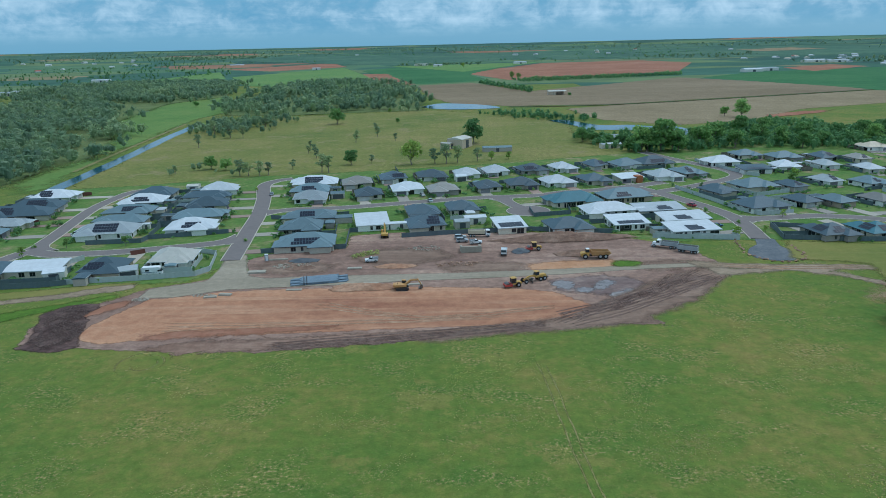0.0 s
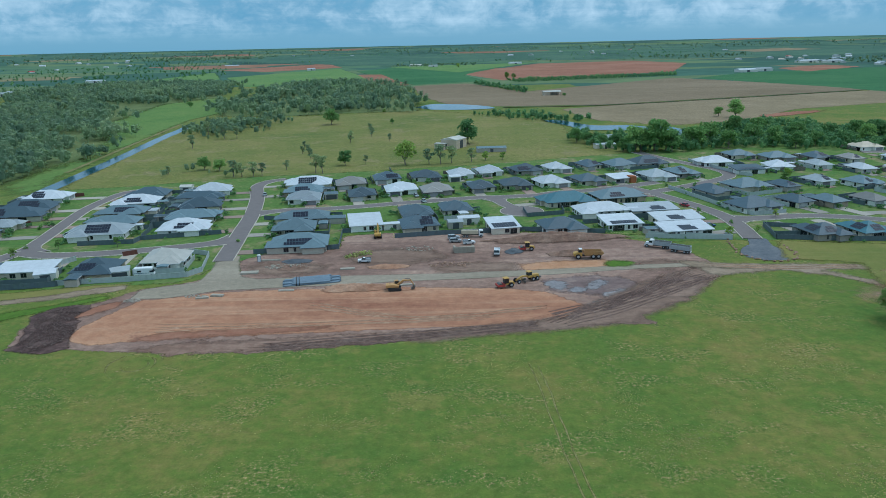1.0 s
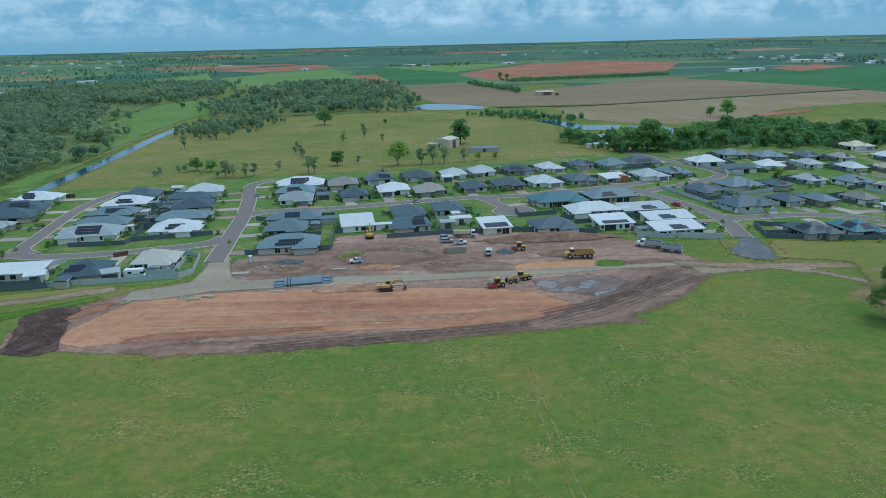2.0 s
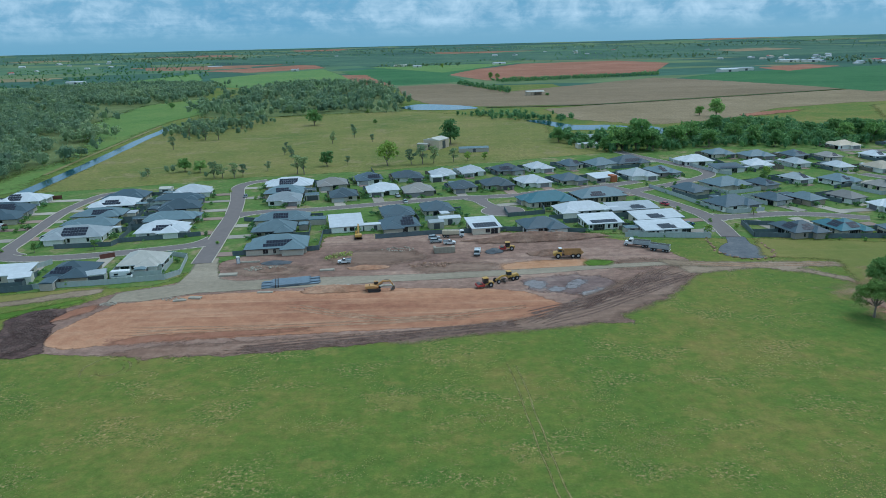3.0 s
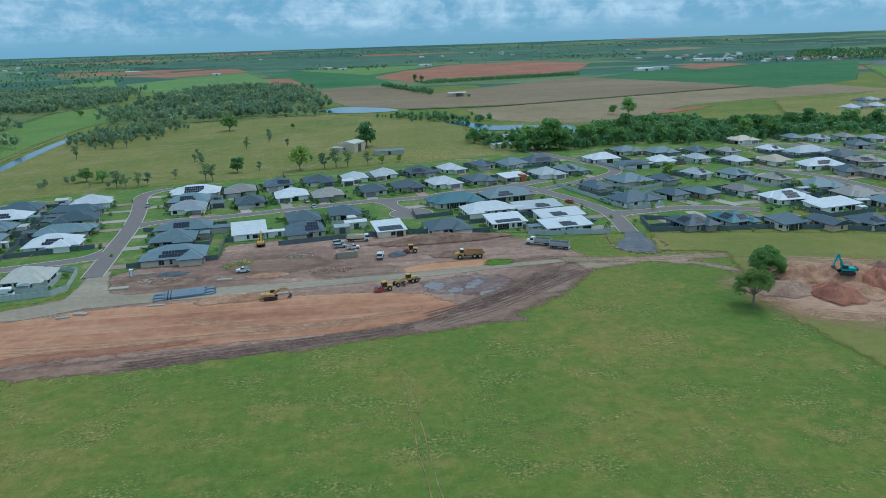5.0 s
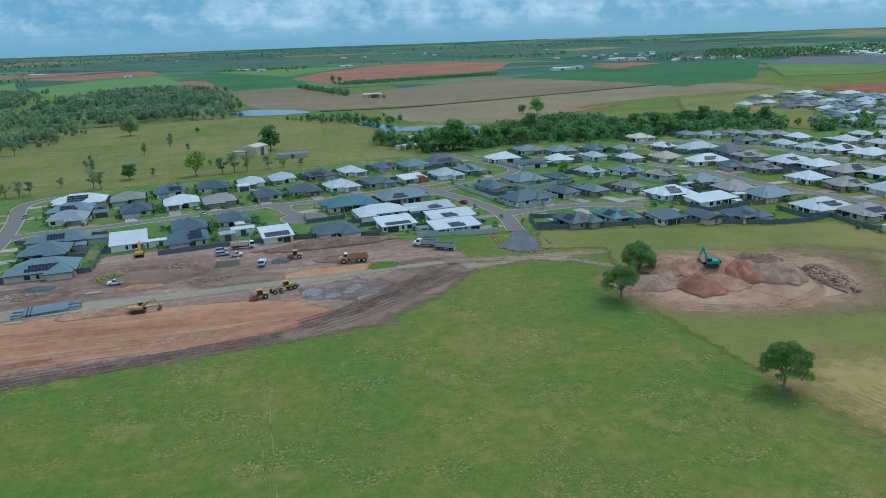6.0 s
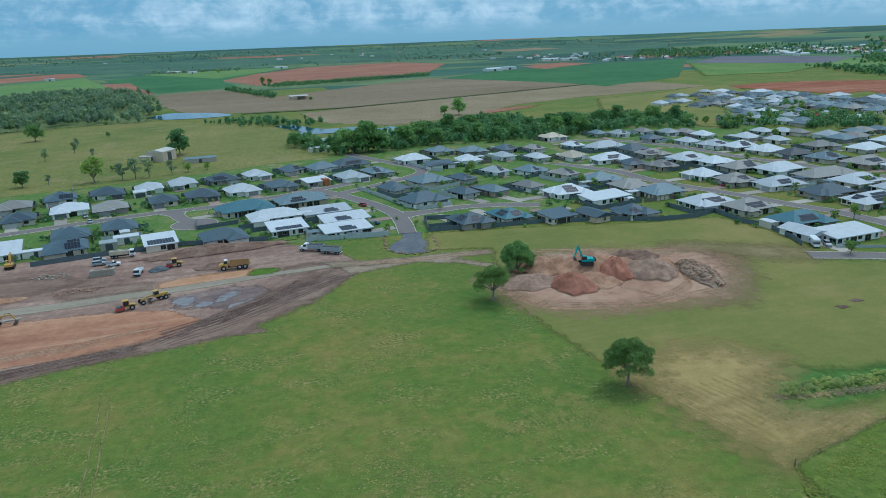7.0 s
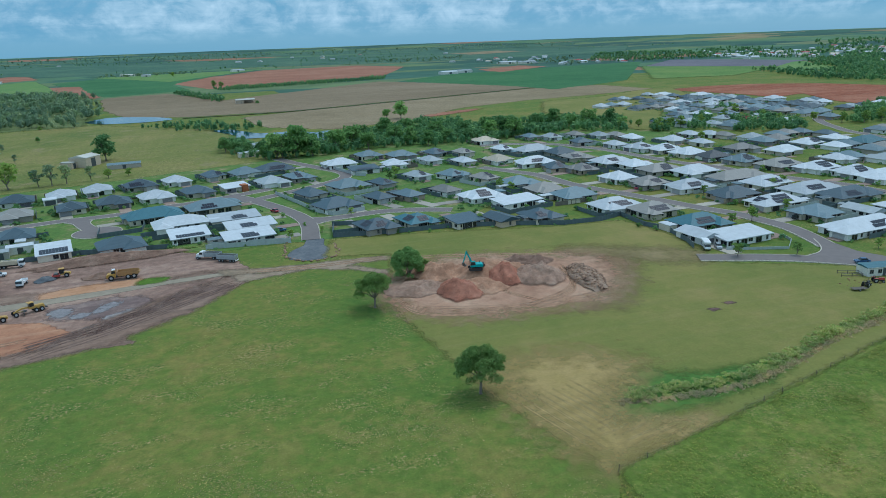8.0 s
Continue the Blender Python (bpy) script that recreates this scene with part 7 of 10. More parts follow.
woods("tree_belt", [[(1185.0, 1860.0), (1192.0, 1642.0), (1415.0, 1626.0), (1761.0, 2051.0), (1727.0, 2325.0), (1511.0, 2331.0)]], 16, 9, "dark belt of trees beyond a fallow field", 8, 3.4, 28, 0.25, 20, RIVER_LEAF)
woods("tree_belt", [[(1609.0, 1451.0), (1707.0, 1325.0), (2833.0, 2253.0), (2586.0, 2387.0)]], 22, 11, "garden trees among the houses of a far township", 8, 4.4, 29, 0.45, 25, RIVER_LEAF)
woods("tree_belt", [[(-2324.5, 2995.9), (-1886.3, 4099.0), (-654.6, 4379.9), (679.8, 4280.4), (1826.2, 3929.1), (2165.1, 3652.6), (1949.2, 3285.5), (578.0, 3639.8), (-546.8, 3642.9), (-1536.2, 3327.2), (-1993.0, 2561.7)]], 34, 7.5, "distant dark belts of trees and scrub", 12, 4.5, 18, 0.5, 25, WOODS)
woods("tree_belt", [[(-1189.5, 1514.8), (-1376.1, 2210.8), (-1292.4, 2790.4), (-966.9, 3158.1), (-574.6, 1856.9), (-746.0, 1594.4), (-828.7, 1318.6)]], 19, 7.5, "distant dark belts of trees and scrub", 10, 3.0, 19, 0.62, 25, RIVER_LEAF)
row_rng = random.Random(83)
for k in range(70):
    far = 1350.0 + 2900.0 * (k / 69) ** 1.2
    cx, long, slant = row_rng.uniform(-0.85, 0.75) * far, row_rng.uniform(0.08, 0.26) * far, row_rng.uniform(-0.16, 0.1)
    deep = 5.0 + far * 0.004
    if far < 2450 and cx + long / 2 > -600 and cx - long / 2 < 1250:
        continue
    woods("hedgerow", [[(cx - long / 2, far - slant * long / 2), (cx + long / 2, far + slant * long / 2), (cx + long / 2, far + slant * long / 2 + deep), (cx - long / 2, far - slant * long / 2 + deep)]],
          7.0 + far * 0.0045, 6.5, "far hedgerow of dark trees between fields", 6, 3.2, 100 + k, 0.12, 3, RIVER_LEAF, False)
woods("riverbank", [[(485.3, 456.1), (534.7, 481.8), (537.6, 447.2), (520.4, 412.1), (491.8, 390.5), (449.6, 412.0)]], 5, 6, "dense green garden trees between houses", 60, 1.1, 20, 0.05, 2, RIVER_LEAF)
woods("riverbank", [[(399.3, 446.6), (441.4, 498.4), (452.7, 495.2), (414.2, 436.4)]], 5, 6, "dense green garden trees between houses", 60, 1.1, 21, 0.05, 2, RIVER_LEAF)
woods("riverbank", [[(431.8, 440.5), (488.8, 505.8), (502.7, 506.6), (443.8, 432.1)]], 5, 6, "dense green garden trees between houses", 60, 1.1, 22, 0.05, 2, RIVER_LEAF)
woods("riverbank", [[(546.8, 401.9), (572.4, 421.1), (588.3, 414.1), (564.3, 393.7)]], 5, 6, "dense green garden trees between houses", 60, 1.1, 23, 0.05, 2, RIVER_LEAF)
woods("riverbank", [[(588.2, 429.7), (675.8, 497.2), (716.8, 508.5), (679.1, 432.9), (580.2, 395.9)]], 5, 6, "dense green garden trees between houses", 60, 1.1, 24, 0.05, 2, RIVER_LEAF)
woods("riverbank", [[(517.6, 518.8), (561.9, 564.1), (567.8, 559.1), (527.0, 511.4)]], 5, 6, "dense green garden trees between houses", 60, 1.1, 25, 0.05, 2, RIVER_LEAF)
woods("woodland", [[(-171.8, 414.0), (-109.3, 407.0), (-112.1, 418.4), (-158.7, 435.6), (-176.2, 425.8)]], 10, 6, "thin gum saplings on pasture", 40, 1.0, 26, 0.4, 4, WOODS)

# ---- water ----


def pool(name, outline, label, z=0.06):
    """Still water inside a smooth outline."""
    line = smooth_line(list(outline) + [outline[0]], 4.0)[:-1]
    bm = bmesh.new()
    bm.faces.new([bm.verts.new((p.x, p.y, z)) for p in line])
    bmesh.ops.triangulate(bm, faces=bm.faces[:])
    return tagged(part(name, bm, WATER), label, "water", kind="structure")


def ribbon(name, pts, width, mat, z, label, category):
    line = smooth_line(pts, 5.0)
    v = []
    for i, q in enumerate(line):
        d = (line[min(i + 1, len(line) - 1)] - line[max(i - 1, 0)]).normalized()
        n_ = Vector((-d.y, d.x, 0)) * (width / 2 * (1 + 0.12 * noise.noise((q.x * 0.05, q.y * 0.05, 3))))
        v += [(q.x + n_.x, q.y + n_.y, z), (q.x - n_.x, q.y - n_.y, z)]
    f = [(i * 2, i * 2 + 1, i * 2 + 3, i * 2 + 2) for i in range(len(line) - 1)]
    return tagged(arrays(name, v, f, mat), label, category, kind="structure")


ribbon("water", [(-221.3, 371.4), (-224.0, 403.6), (-229.2, 465.5), (-236.8, 539.3), (-243.8, 603.5), (-250.8, 698.4)], 9.5, WATER, 0.12, "straight canal of still blue water between grass banks", "canal")
pool("water", [(-37.3, 839.1), (-14.5, 880.0), (32.8, 852.2), (53.3, 810.2), (24.0, 796.4), (-17.0, 805.9)], "farm dam of still water", 0.35)
pool("water", [(88.0, 667.5), (104.1, 669.3), (126.4, 623.4), (154.7, 618.1), (175.5, 589.7), (173.4, 567.3), (137.0, 584.8), (106.3, 594.1), (105.8, 618.6)], "lagoon of still water among trees", 0.35)
pool("water", [(162.3, 583.8), (182.9, 605.3), (191.0, 572.8), (176.3, 546.1), (164.2, 554.1)], "lagoon of still water among trees", 0.36)

ribbon("hedge_line", [(63.3, 815.0), (178.8, 815.8), (340.5, 870.0), (554.8, 954.1)], 7.0, SCRUB_FLOOR_PLAIN, 0.6, "dark grassy ditch between two fields", "ditch")
ribbon("dirt_bank", [(-240.1, 435.0), (-251.7, 553.7), (-265.9, 706.1)], 3.0, TRACK_PLAIN, 0.16, "pale dirt track along a canal", "track")

# ---- earth heaps ----


HEAPS = []


def swell(u, w, h, seed, rough):
    """The height of a heap at a place given in shares of its half-widths."""
    r = math.hypot(u, w) + 0.22 * noise.noise((u * 2 + seed, w * 2, seed))
    k = max(0.0, 1 - r * r) ** 1.5
    return h * k * (1 + rough * noise.noise((u * 3.5, w * 3.5 + seed, 2))) + 0.45 * h * k * rough * noise.noise((u * 9, w * 9, seed + 4)) + 0.1 * h * min(k * 3, 1) * noise.noise((u * 17, w * 17, seed + 8))


def heap_top(x, y):
    """The top of all heaps at a place."""
    z = 0.0
    for hx, hy, rx, ry, h, turn, seed, rough in HEAPS:
        dx, dy = x - hx, y - hy
        ca, sa = math.cos(radians(turn)), math.sin(radians(turn))
        u, w = (dx * ca + dy * sa) / rx, (-dx * sa + dy * ca) / ry
        if max(abs(u), abs(w)) < 1:
            z = max(z, swell(u, w, h, seed, rough))
    return z


def heap(name, x, y, rx, ry, h, turn, mat, label, seed=0, rough=0.35):
    """A dumped heap of soil: a lumpy dome with a ragged foot."""
    n = 40
    HEAPS.append((x, y, rx, ry, h, turn, seed, rough))
    v, q = [], []
    ca, sa = math.cos(radians(turn)), math.sin(radians(turn))
    for j in range(n + 1):
        for i in range(n + 1):
            u, w = i / n * 2 - 1, j / n * 2 - 1
            z = swell(u, w, h, seed, rough)
            px_, py_ = u * rx, w * ry
            v.append((x + px_ * ca - py_ * sa, y + px_ * sa + py_ * ca, z + 0.02))
    for j in range(n):
        for i in range(n):
            ids = (j * (n + 1) + i, j * (n + 1) + i + 1, (j + 1) * (n + 1) + i + 1, (j + 1) * (n + 1) + i)
            if max(v[k][2] for k in ids) > 0.06:
                q.append(ids)
    used = sorted({k for f in q for k in f})
    at = {k: i for i, k in enumerate(used)}
    ob = arrays(name, [v[k] for k in used], [[at[k] for k in f] for f in q], mat, [min(1.0, 0.15 + (v[k][2] - 0.02) / (0.3 * h)) for k in used], True)
    return tagged(ob, label, "soil heap")


SOIL_DARK = earth("heap_brown_soil", (0.16, 0.094, 0.07), (0.235, 0.148, 0.11), (0.32, 0.22, 0.17), 0.1, 0.6, ragged=0.7, crisp=1.8, relief=0.5)
SOIL_RED = earth("heap_red_soil", (0.24, 0.098, 0.064), (0.32, 0.135, 0.09), (0.4, 0.19, 0.13), 0.1, 0.6, ragged=0.7, crisp=1.8, relief=0.4)
SOIL_TAN = earth("heap_tan_soil", (0.27, 0.14, 0.088), (0.38, 0.215, 0.138), (0.47, 0.3, 0.205), 0.08, 0.5, ragged=0.7, crisp=1.8, relief=0.4)
SOIL_GREY = earth("heap_grey_rubble", (0.235, 0.145, 0.105), (0.32, 0.205, 0.15), (0.42, 0.3, 0.23), 0.1, 0.6, ragged=0.7, crisp=1.8, relief=0.6)
METAL_HEAP = earth("heap_crushed_rock", (0.08, 0.09, 0.105), (0.11, 0.12, 0.135), (0.15, 0.16, 0.17), 0.2, 1.0, ragged=0.7, crisp=1.8, relief=0.3)

heap("earth_mound", 38.6, 259.2, 30, 5.5, 2.6, 3, SOIL_DARK, "long bank of brown soil along the fence", 1, 0.3)
heap("earth_mound", 39.9, 239.7, 9, 4, 1.6, 0, SOIL_DARK, "low heap of brown soil", 2)
heap("rock_mound", 20.2, 243.9, 3.8, 3.4, 1.3, 10, METAL_HEAP, "small heap of dark crushed rock", 3, 0.15)
heap("rock_mound", -57.0, 237.8, 6, 3.5, 0.7, 0, METAL_HEAP, "low heap of dark crushed rock", 4, 0.15)
heap("earth_mound", -32.2, 207.9, 12, 4, 1.3, 5, SOIL_TAN, "dug heap of orange soil beside the trench", 5, 0.5)
heap("earth_mound", -37.7, 209.2, 6, 3, 0.9, 15, SOIL_TAN, "dug heap of orange soil beside the trench", 15, 0.5)
heap("earth_mound", -56.9, 229.4, 6, 3, 1.0, 5, SOIL_DARK, "heap of brown soil with broken concrete", 6, 0.7)
heap("earth_mound", -24.0, 229.3, 8, 3, 0.8, 0, SOIL_TAN, "low orange soil heap", 7, 0.4)
heap("stockpile", 141.0, 193.5, 11, 9, 3.7, -10, SOIL_TAN, "trampled stockpile of tan soil", 8, 0.45)
heap("stockpile", 141.5, 175.0, 7.6, 8.6, 4.2, 20, SOIL_RED, "rounded stockpile of dark red soil", 9, 0.25)
heap("stockpile", 159.6, 182.0, 6.6, 9.5, 4.4, -20, SOIL_RED, "rounded stockpile of red soil", 10, 0.25)
heap("stockpile", 156.0, 189.5, 16, 11, 3.9, -5, SOIL_TAN, "stockpile of tan soil graded by machines", 11, 0.35)
heap("stockpile", 169.5, 179.0, 10, 11, 3.4, 10, SOIL_GREY, "stockpile of grey-brown rubble", 12, 0.6)
heap("stockpile", 130.6, 183.0, 11, 8, 2.3, 0, SOIL_GREY, "low stockpile of grey-brown rubble", 13, 0.45)
heap("stockpile", 150.0, 177.0, 11, 9, 1.8, 15, SOIL_TAN, "low spread of tan soil below a stockpile", 18, 0.6)
heap("stockpile", 170.6, 192.5, 13, 6, 2.6, 0, SOIL_DARK, "stockpile of brown soil and rubble", 14, 0.7)

# ---- tyre ruts ----


def rut(pts, width, mat, label):
    line = smooth_line(pts, 1.5)
    over = {"rut_dark_soil": ("churned_soil", "topsoil"), "rut_pale_soil": ("earth_pad",) if "red earth" in label else ("bare_earth", "dirt_track"), "mowing_line": ("dry_grass",), "worn_grass": ()}[mat.name]
    base_z = 0.005 + max([0.0] + [LIFTS[k] for k in over])
    v, e = [], []
    for i, q in enumerate(line):
        d = (line[min(i + 1, len(line) - 1)] - line[max(i - 1, 0)]).normalized()
        n_ = Vector((-d.y, d.x, 0))
        k = noise.noise((q.x * 0.08, q.y * 0.08, width * 10))
        for s in (-1, 0, 1):
            p = q + n_ * (s * width / 2 + k * 0.8)
            v.append((p.x, p.y, base_z + 0.006 * (s != 0)))
            fade = min(1, i / 6, (len(line) - 1 - i) / 6)
            e.append((0.95 if s == 0 else 0.25) * fade)
    f = [(i * 3 + s, i * 3 + s + 1, i * 3 + s + 4, i * 3 + s + 3) for i in range(len(line) - 1) for s in (0, 1)]
    return tagged(arrays("tyre_rut", v, f, mat, e, True), label, "ground", kind="structure")


rut_rng = random.Random(41)


def rut_fan(start, middle, end, spread, count, width, mat, label):
    """Several wheel tracks that wander along one way."""
    for k in range(count):
        pts = []
        for p in (start, middle, end):
            pts.append((p[0] + rut_rng.uniform(-1, 1) * spread * 0.6, p[1] + rut_rng.uniform(-1, 1) * spread))
        for s in (-1.0, 1.0):
            rut([(x + s * 0.15, y + s) for x, y in pts], width, mat, label)


rut_fan((81.5, 215.7), (52.5, 192.5), (22.4, 176.8), 6.0, 8, 0.8, RUT_DARK, "dark wheel ruts pressed into soil")
rut_fan((75.3, 216.1), (52.4, 198.2), (36.8, 187.4), 5.0, 5, 0.7, RUT_DARK, "dark wheel ruts pressed into soil")
rut_fan((25.4, 176.6), (-16.7, 168.7), (-55.1, 164.0), 2.0, 5, 1.0, RUT_DARK, "dark wheel ruts pressed into soil")
rut_fan((65.7, 214.3), (54.8, 200.6), (36.3, 185.2), 2.5, 3, 0.8, RUT_DARK, "dark wheel ruts pressed into soil")
rut_fan((23.9, 186.7), (-12.8, 183.4), (-44.7, 193.8), 3.0, 2, 0.8, RUT_PALE, "pale wheel tracks across red earth")
rut_fan((10.6, 181.4), (-35.9, 179.5), (-88.5, 178.7), 3.0, 2, 0.8, RUT_PALE, "pale wheel tracks across red earth")
rut_fan((160.9, 199.2), (154.7, 174.6), (160.4, 157.8), 1.5, 3, 0.7, RUT_PALE, "pale wheel tracks across bare earth")
rut_fan((181.8, 185.2), (173.7, 164.7), (154.1, 155.8), 2.0, 4, 0.8, RUT_PALE, "pale wheel tracks across bare earth")
rut_fan((122.4, 183.0), (125.7, 165.4), (145.8, 156.4), 2.5, 4, 0.8, RUT_PALE, "pale wheel tracks across bare earth")
rut_fan((131.2, 214.9), (152.7, 211.1), (198.4, 189.8), 1.0, 2, 0.7, RUT_PALE, "pale wheel tracks along a dirt track")
rut_fan((80.9, 225.1), (102.9, 220.1), (130.4, 219.6), 1.0, 2, 0.7, RUT_PALE, "pale wheel tracks along a dirt track")
rut_fan((181.4, 155.8), (155.5, 155.2), (128.6, 164.1), 3.0, 3, 0.8, RUT_PALE, "pale wheel tracks across bare earth")

for r_ in (3.2, 4.8, 6.6):
    cx_, cy_ = -79.7, 155.5
    rut([(cx_ + r_ * math.cos(k * 0.42 + r_), cy_ + r_ * math.sin(k * 0.42 + r_) * 1.1) for k in range(11)], 0.7, RUT_GRASS, "faint turning tracks worn in grass")

for o_ in (-0.9, 0.9):
    rut([(15.4 + o_, 156.0), (16.3 + o_, 146.0), (17.2 + o_, 130.0), (18.6 + o_, 108.0), (21.0 + o_, 92.0)], 0.5, RUT_GRASS, "faint wheel tracks across a grass field")


def mowing_lines(a, b, inward, gaps):
    """Pale straw lines left by a mower, side by side."""
    a, b = Vector(a), Vector(b)
    d = (b - a).normalized()
    n_ = Vector((-d.y, d.x)) * inward
    for k in range(gaps):
        o, cut = n_ * (1.0 + 1.9 * k), 0.5 * k + rut_rng.uniform(0, 4)
        p, q = a + o + d * cut, b + o - d * (1.2 * k + rut_rng.uniform(0, 4))
        rut([p[:], (p.lerp(q, 0.33) + n_ * rut_rng.uniform(-0.3, 0.3))[:], (p.lerp(q, 0.66) + n_ * rut_rng.uniform(-0.3, 0.3))[:], q[:]], 0.8, RUT_STRAW, "pale mowing line in cut grass")


mowing_lines((127.0, 113.9), (134.6, 82.1), 1, 15)
mowing_lines((137.9, 81.5), (159.1, 87.0), 1, 7)

# ---- rocks ----
ROCK_CORE = earth("rock_pile_fines", (0.22, 0.15, 0.108), (0.3, 0.208, 0.152), (0.38, 0.28, 0.21), 0.3, 0.9, edge=False, relief=0.6)
STONE = plain("brown_stone", (0.32, 0.2, 0.135), 0.95, vary=0.3, scale=2.0, each=0.35, relief=0.06)
ROCKS = []
for k in range(6):
    bm = bmesh.new()
    bmesh.ops.create_icosphere(bm, subdivisions=1, radius=1.0)
    for v in bm.verts:
        v.co *= 1 + 0.4 * noise.noise(v.co * 1.3 + Vector((k * 5, 0, 0)))
        v.co.z = max(v.co.z * 0.75, -0.45)
    me = bpy.data.meshes.new("rock")
    bm.to_mesh(me)
    bm.free()
    me.materials.append(STONE)
    ROCKS.append(me)
rock_rng = random.Random(21)


def rock_pile(x, y, rx, ry, h, turn, count):
    pile = root("rock_pile", pose(x, y, 0, 0, 0, turn), "pile of grey-brown broken rocks on bare earth", "rock pile")
    core = bmesh.new()
    bmesh.ops.create_icosphere(core, subdivisions=3, radius=1.0)
    for v in core.verts:
        v.co = Vector((v.co.x * rx, v.co.y * ry, max(v.co.z, 0) * h)) * (1 + 0.15 * noise.noise(v.co * 2))
    part("core", core, ROCK_CORE, pile)
    for _ in range(count):
        a, r = rock_rng.uniform(0, 6.28), math.sqrt(rock_rng.random()) * 1.02
        s = rock_rng.uniform(0.28, 0.6)
        z = h * math.sqrt(max(0, 1 - r * r)) + s * 0.1
        share("rock", rock_rng.choice(ROCKS), pile, pose(r * rx * math.cos(a), r * ry * math.sin(a), z, rock_rng.uniform(-40, 40), rock_rng.uniform(-40, 40), rock_rng.uniform(0, 360)) @ Matrix.Diagonal((s, s * rock_rng.uniform(0.7, 1.2), s * rock_rng.uniform(0.6, 1), 1)))


rock_pile(182.3, 171.0, 4.8, 13.0, 2.4, -11, 290)


def stone_row(pts, count, low, high):
    line = smooth_line(pts, 0.5)
    for i in range(count):
        p = line[int(i / (count - 1) * (len(line) - 1))]
        s = rock_rng.uniform(low, high)
        ob = new("stone", rock_rng.choice(ROCKS))
        ob.matrix_basis = pose(p.x + rock_rng.uniform(-0.6, 0.6), p.y + rock_rng.uniform(-0.6, 0.6), 0.3 * s + 0.05, 0, 0, rock_rng.uniform(0, 360)) @ Matrix.Diagonal((s, s * rock_rng.uniform(0.8, 1.3), s * 0.8, 1))
        tagged(ob, "rough pale stone edging the turning circle", "stone", "stones round the turning circle")


stone_row([(102.3, 258.6), (99.7, 247.0), (98.3, 235.9), (104.0, 227.2), (111.9, 227.1), (116.7, 233.1), (117.8, 244.8)], 40, 0.35, 0.65)

# ---- vehicles and machines ----
YELLOW, ORANGE_P = plain("machine_yellow", (0.52, 0.31, 0.075), 0.55, dirt=0.4), plain("machine_orange", (0.52, 0.29, 0.11), 0.6, dirt=0.4)
TEAL_P, RED_P = plain("machine_teal", (0.02, 0.36, 0.36), 0.45, dirt=0.15), plain("machine_red", (0.42, 0.06, 0.05), 0.5, dirt=0.35)
WHITE_P, SILVER = plain("vehicle_white", (0.72, 0.73, 0.74), 0.35, dirt=0.1), plain("vehicle_silver", (0.4, 0.43, 0.46), 0.3, 0.3, dirt=0.1)
BLUE_P, CAR_RED = plain("vehicle_blue", (0.03, 0.09, 0.2), 0.3), plain("vehicle_red", (0.38, 0.03, 0.06), 0.3)
STEEL, RUST = plain("worn_steel", (0.16, 0.15, 0.14), 0.5, 0.7, vary=0.3), plain("rusty_steel", (0.26, 0.14, 0.08), 0.8, vary=0.3, dirt=0.5)
WIRE_POST = plain("weathered_post", (0.13, 0.11, 0.09), 0.9, vary=0.3)
OCHRE = plain("bin_ochre", (0.4, 0.23, 0.095), 0.7, vary=0.2, dirt=0.45)
RUBBER, BLACK = plain("tyre_rubber", (0.02, 0.02, 0.021), 0.85, dirt=0.5), plain("black_steel", (0.03, 0.03, 0.032), 0.6)
TAN_P, GREY_P = plain("tank_cream", (0.55, 0.47, 0.34), 0.5, dirt=0.3), plain("bin_grey", (0.32, 0.36, 0.38), 0.5, dirt=0.25)
GLASS = glass_dark("cab_glass", (0.02, 0.028, 0.032), 0.06)
PALE_BLUE = plain("pipe_blue_grey", (0.19, 0.245, 0.3), 0.45, vary=0.1)
BARN_WALL = plain("shed_cream_sheet", (0.55, 0.45, 0.34), 0.6, dirt=0.2)
WHITE_WALL = plain("shed_white_sheet", (0.7, 0.68, 0.62), 0.6, dirt=0.2)


def wheel(parent, x, y, r, w, side):
    bm = bmesh.new()
    tube(bm, (0, -w / 2, 0), (0, w / 2, 0), r, None, 18)
    t = part("wheel", bm, RUBBER, parent)
    t.matrix_basis = Matrix.Translation((x, y, r))
    rim = bm_of((tube, (0, side * (w / 2 - 0.02), 0), (0, side * (w / 2 + 0.03), 0), r * 0.55, r * 0.45, 12))
    part("rim", rim, SILVER, t)
    return t


def extrude_profile(bm, profile, y0, y1):
    """A solid with a side profile of (x, z) points."""
    n = len(profile)
    a = [bm.verts.new((x, y0, z)) for x, z in profile]
    b = [bm.verts.new((x, y1, z)) for x, z in profile]
    bm.faces.new(a)
    bm.faces.new(b[::-1])
    for i in range(n):
        bm.faces.new((a[(i + 1) % n], a[i], b[i], b[(i + 1) % n]))


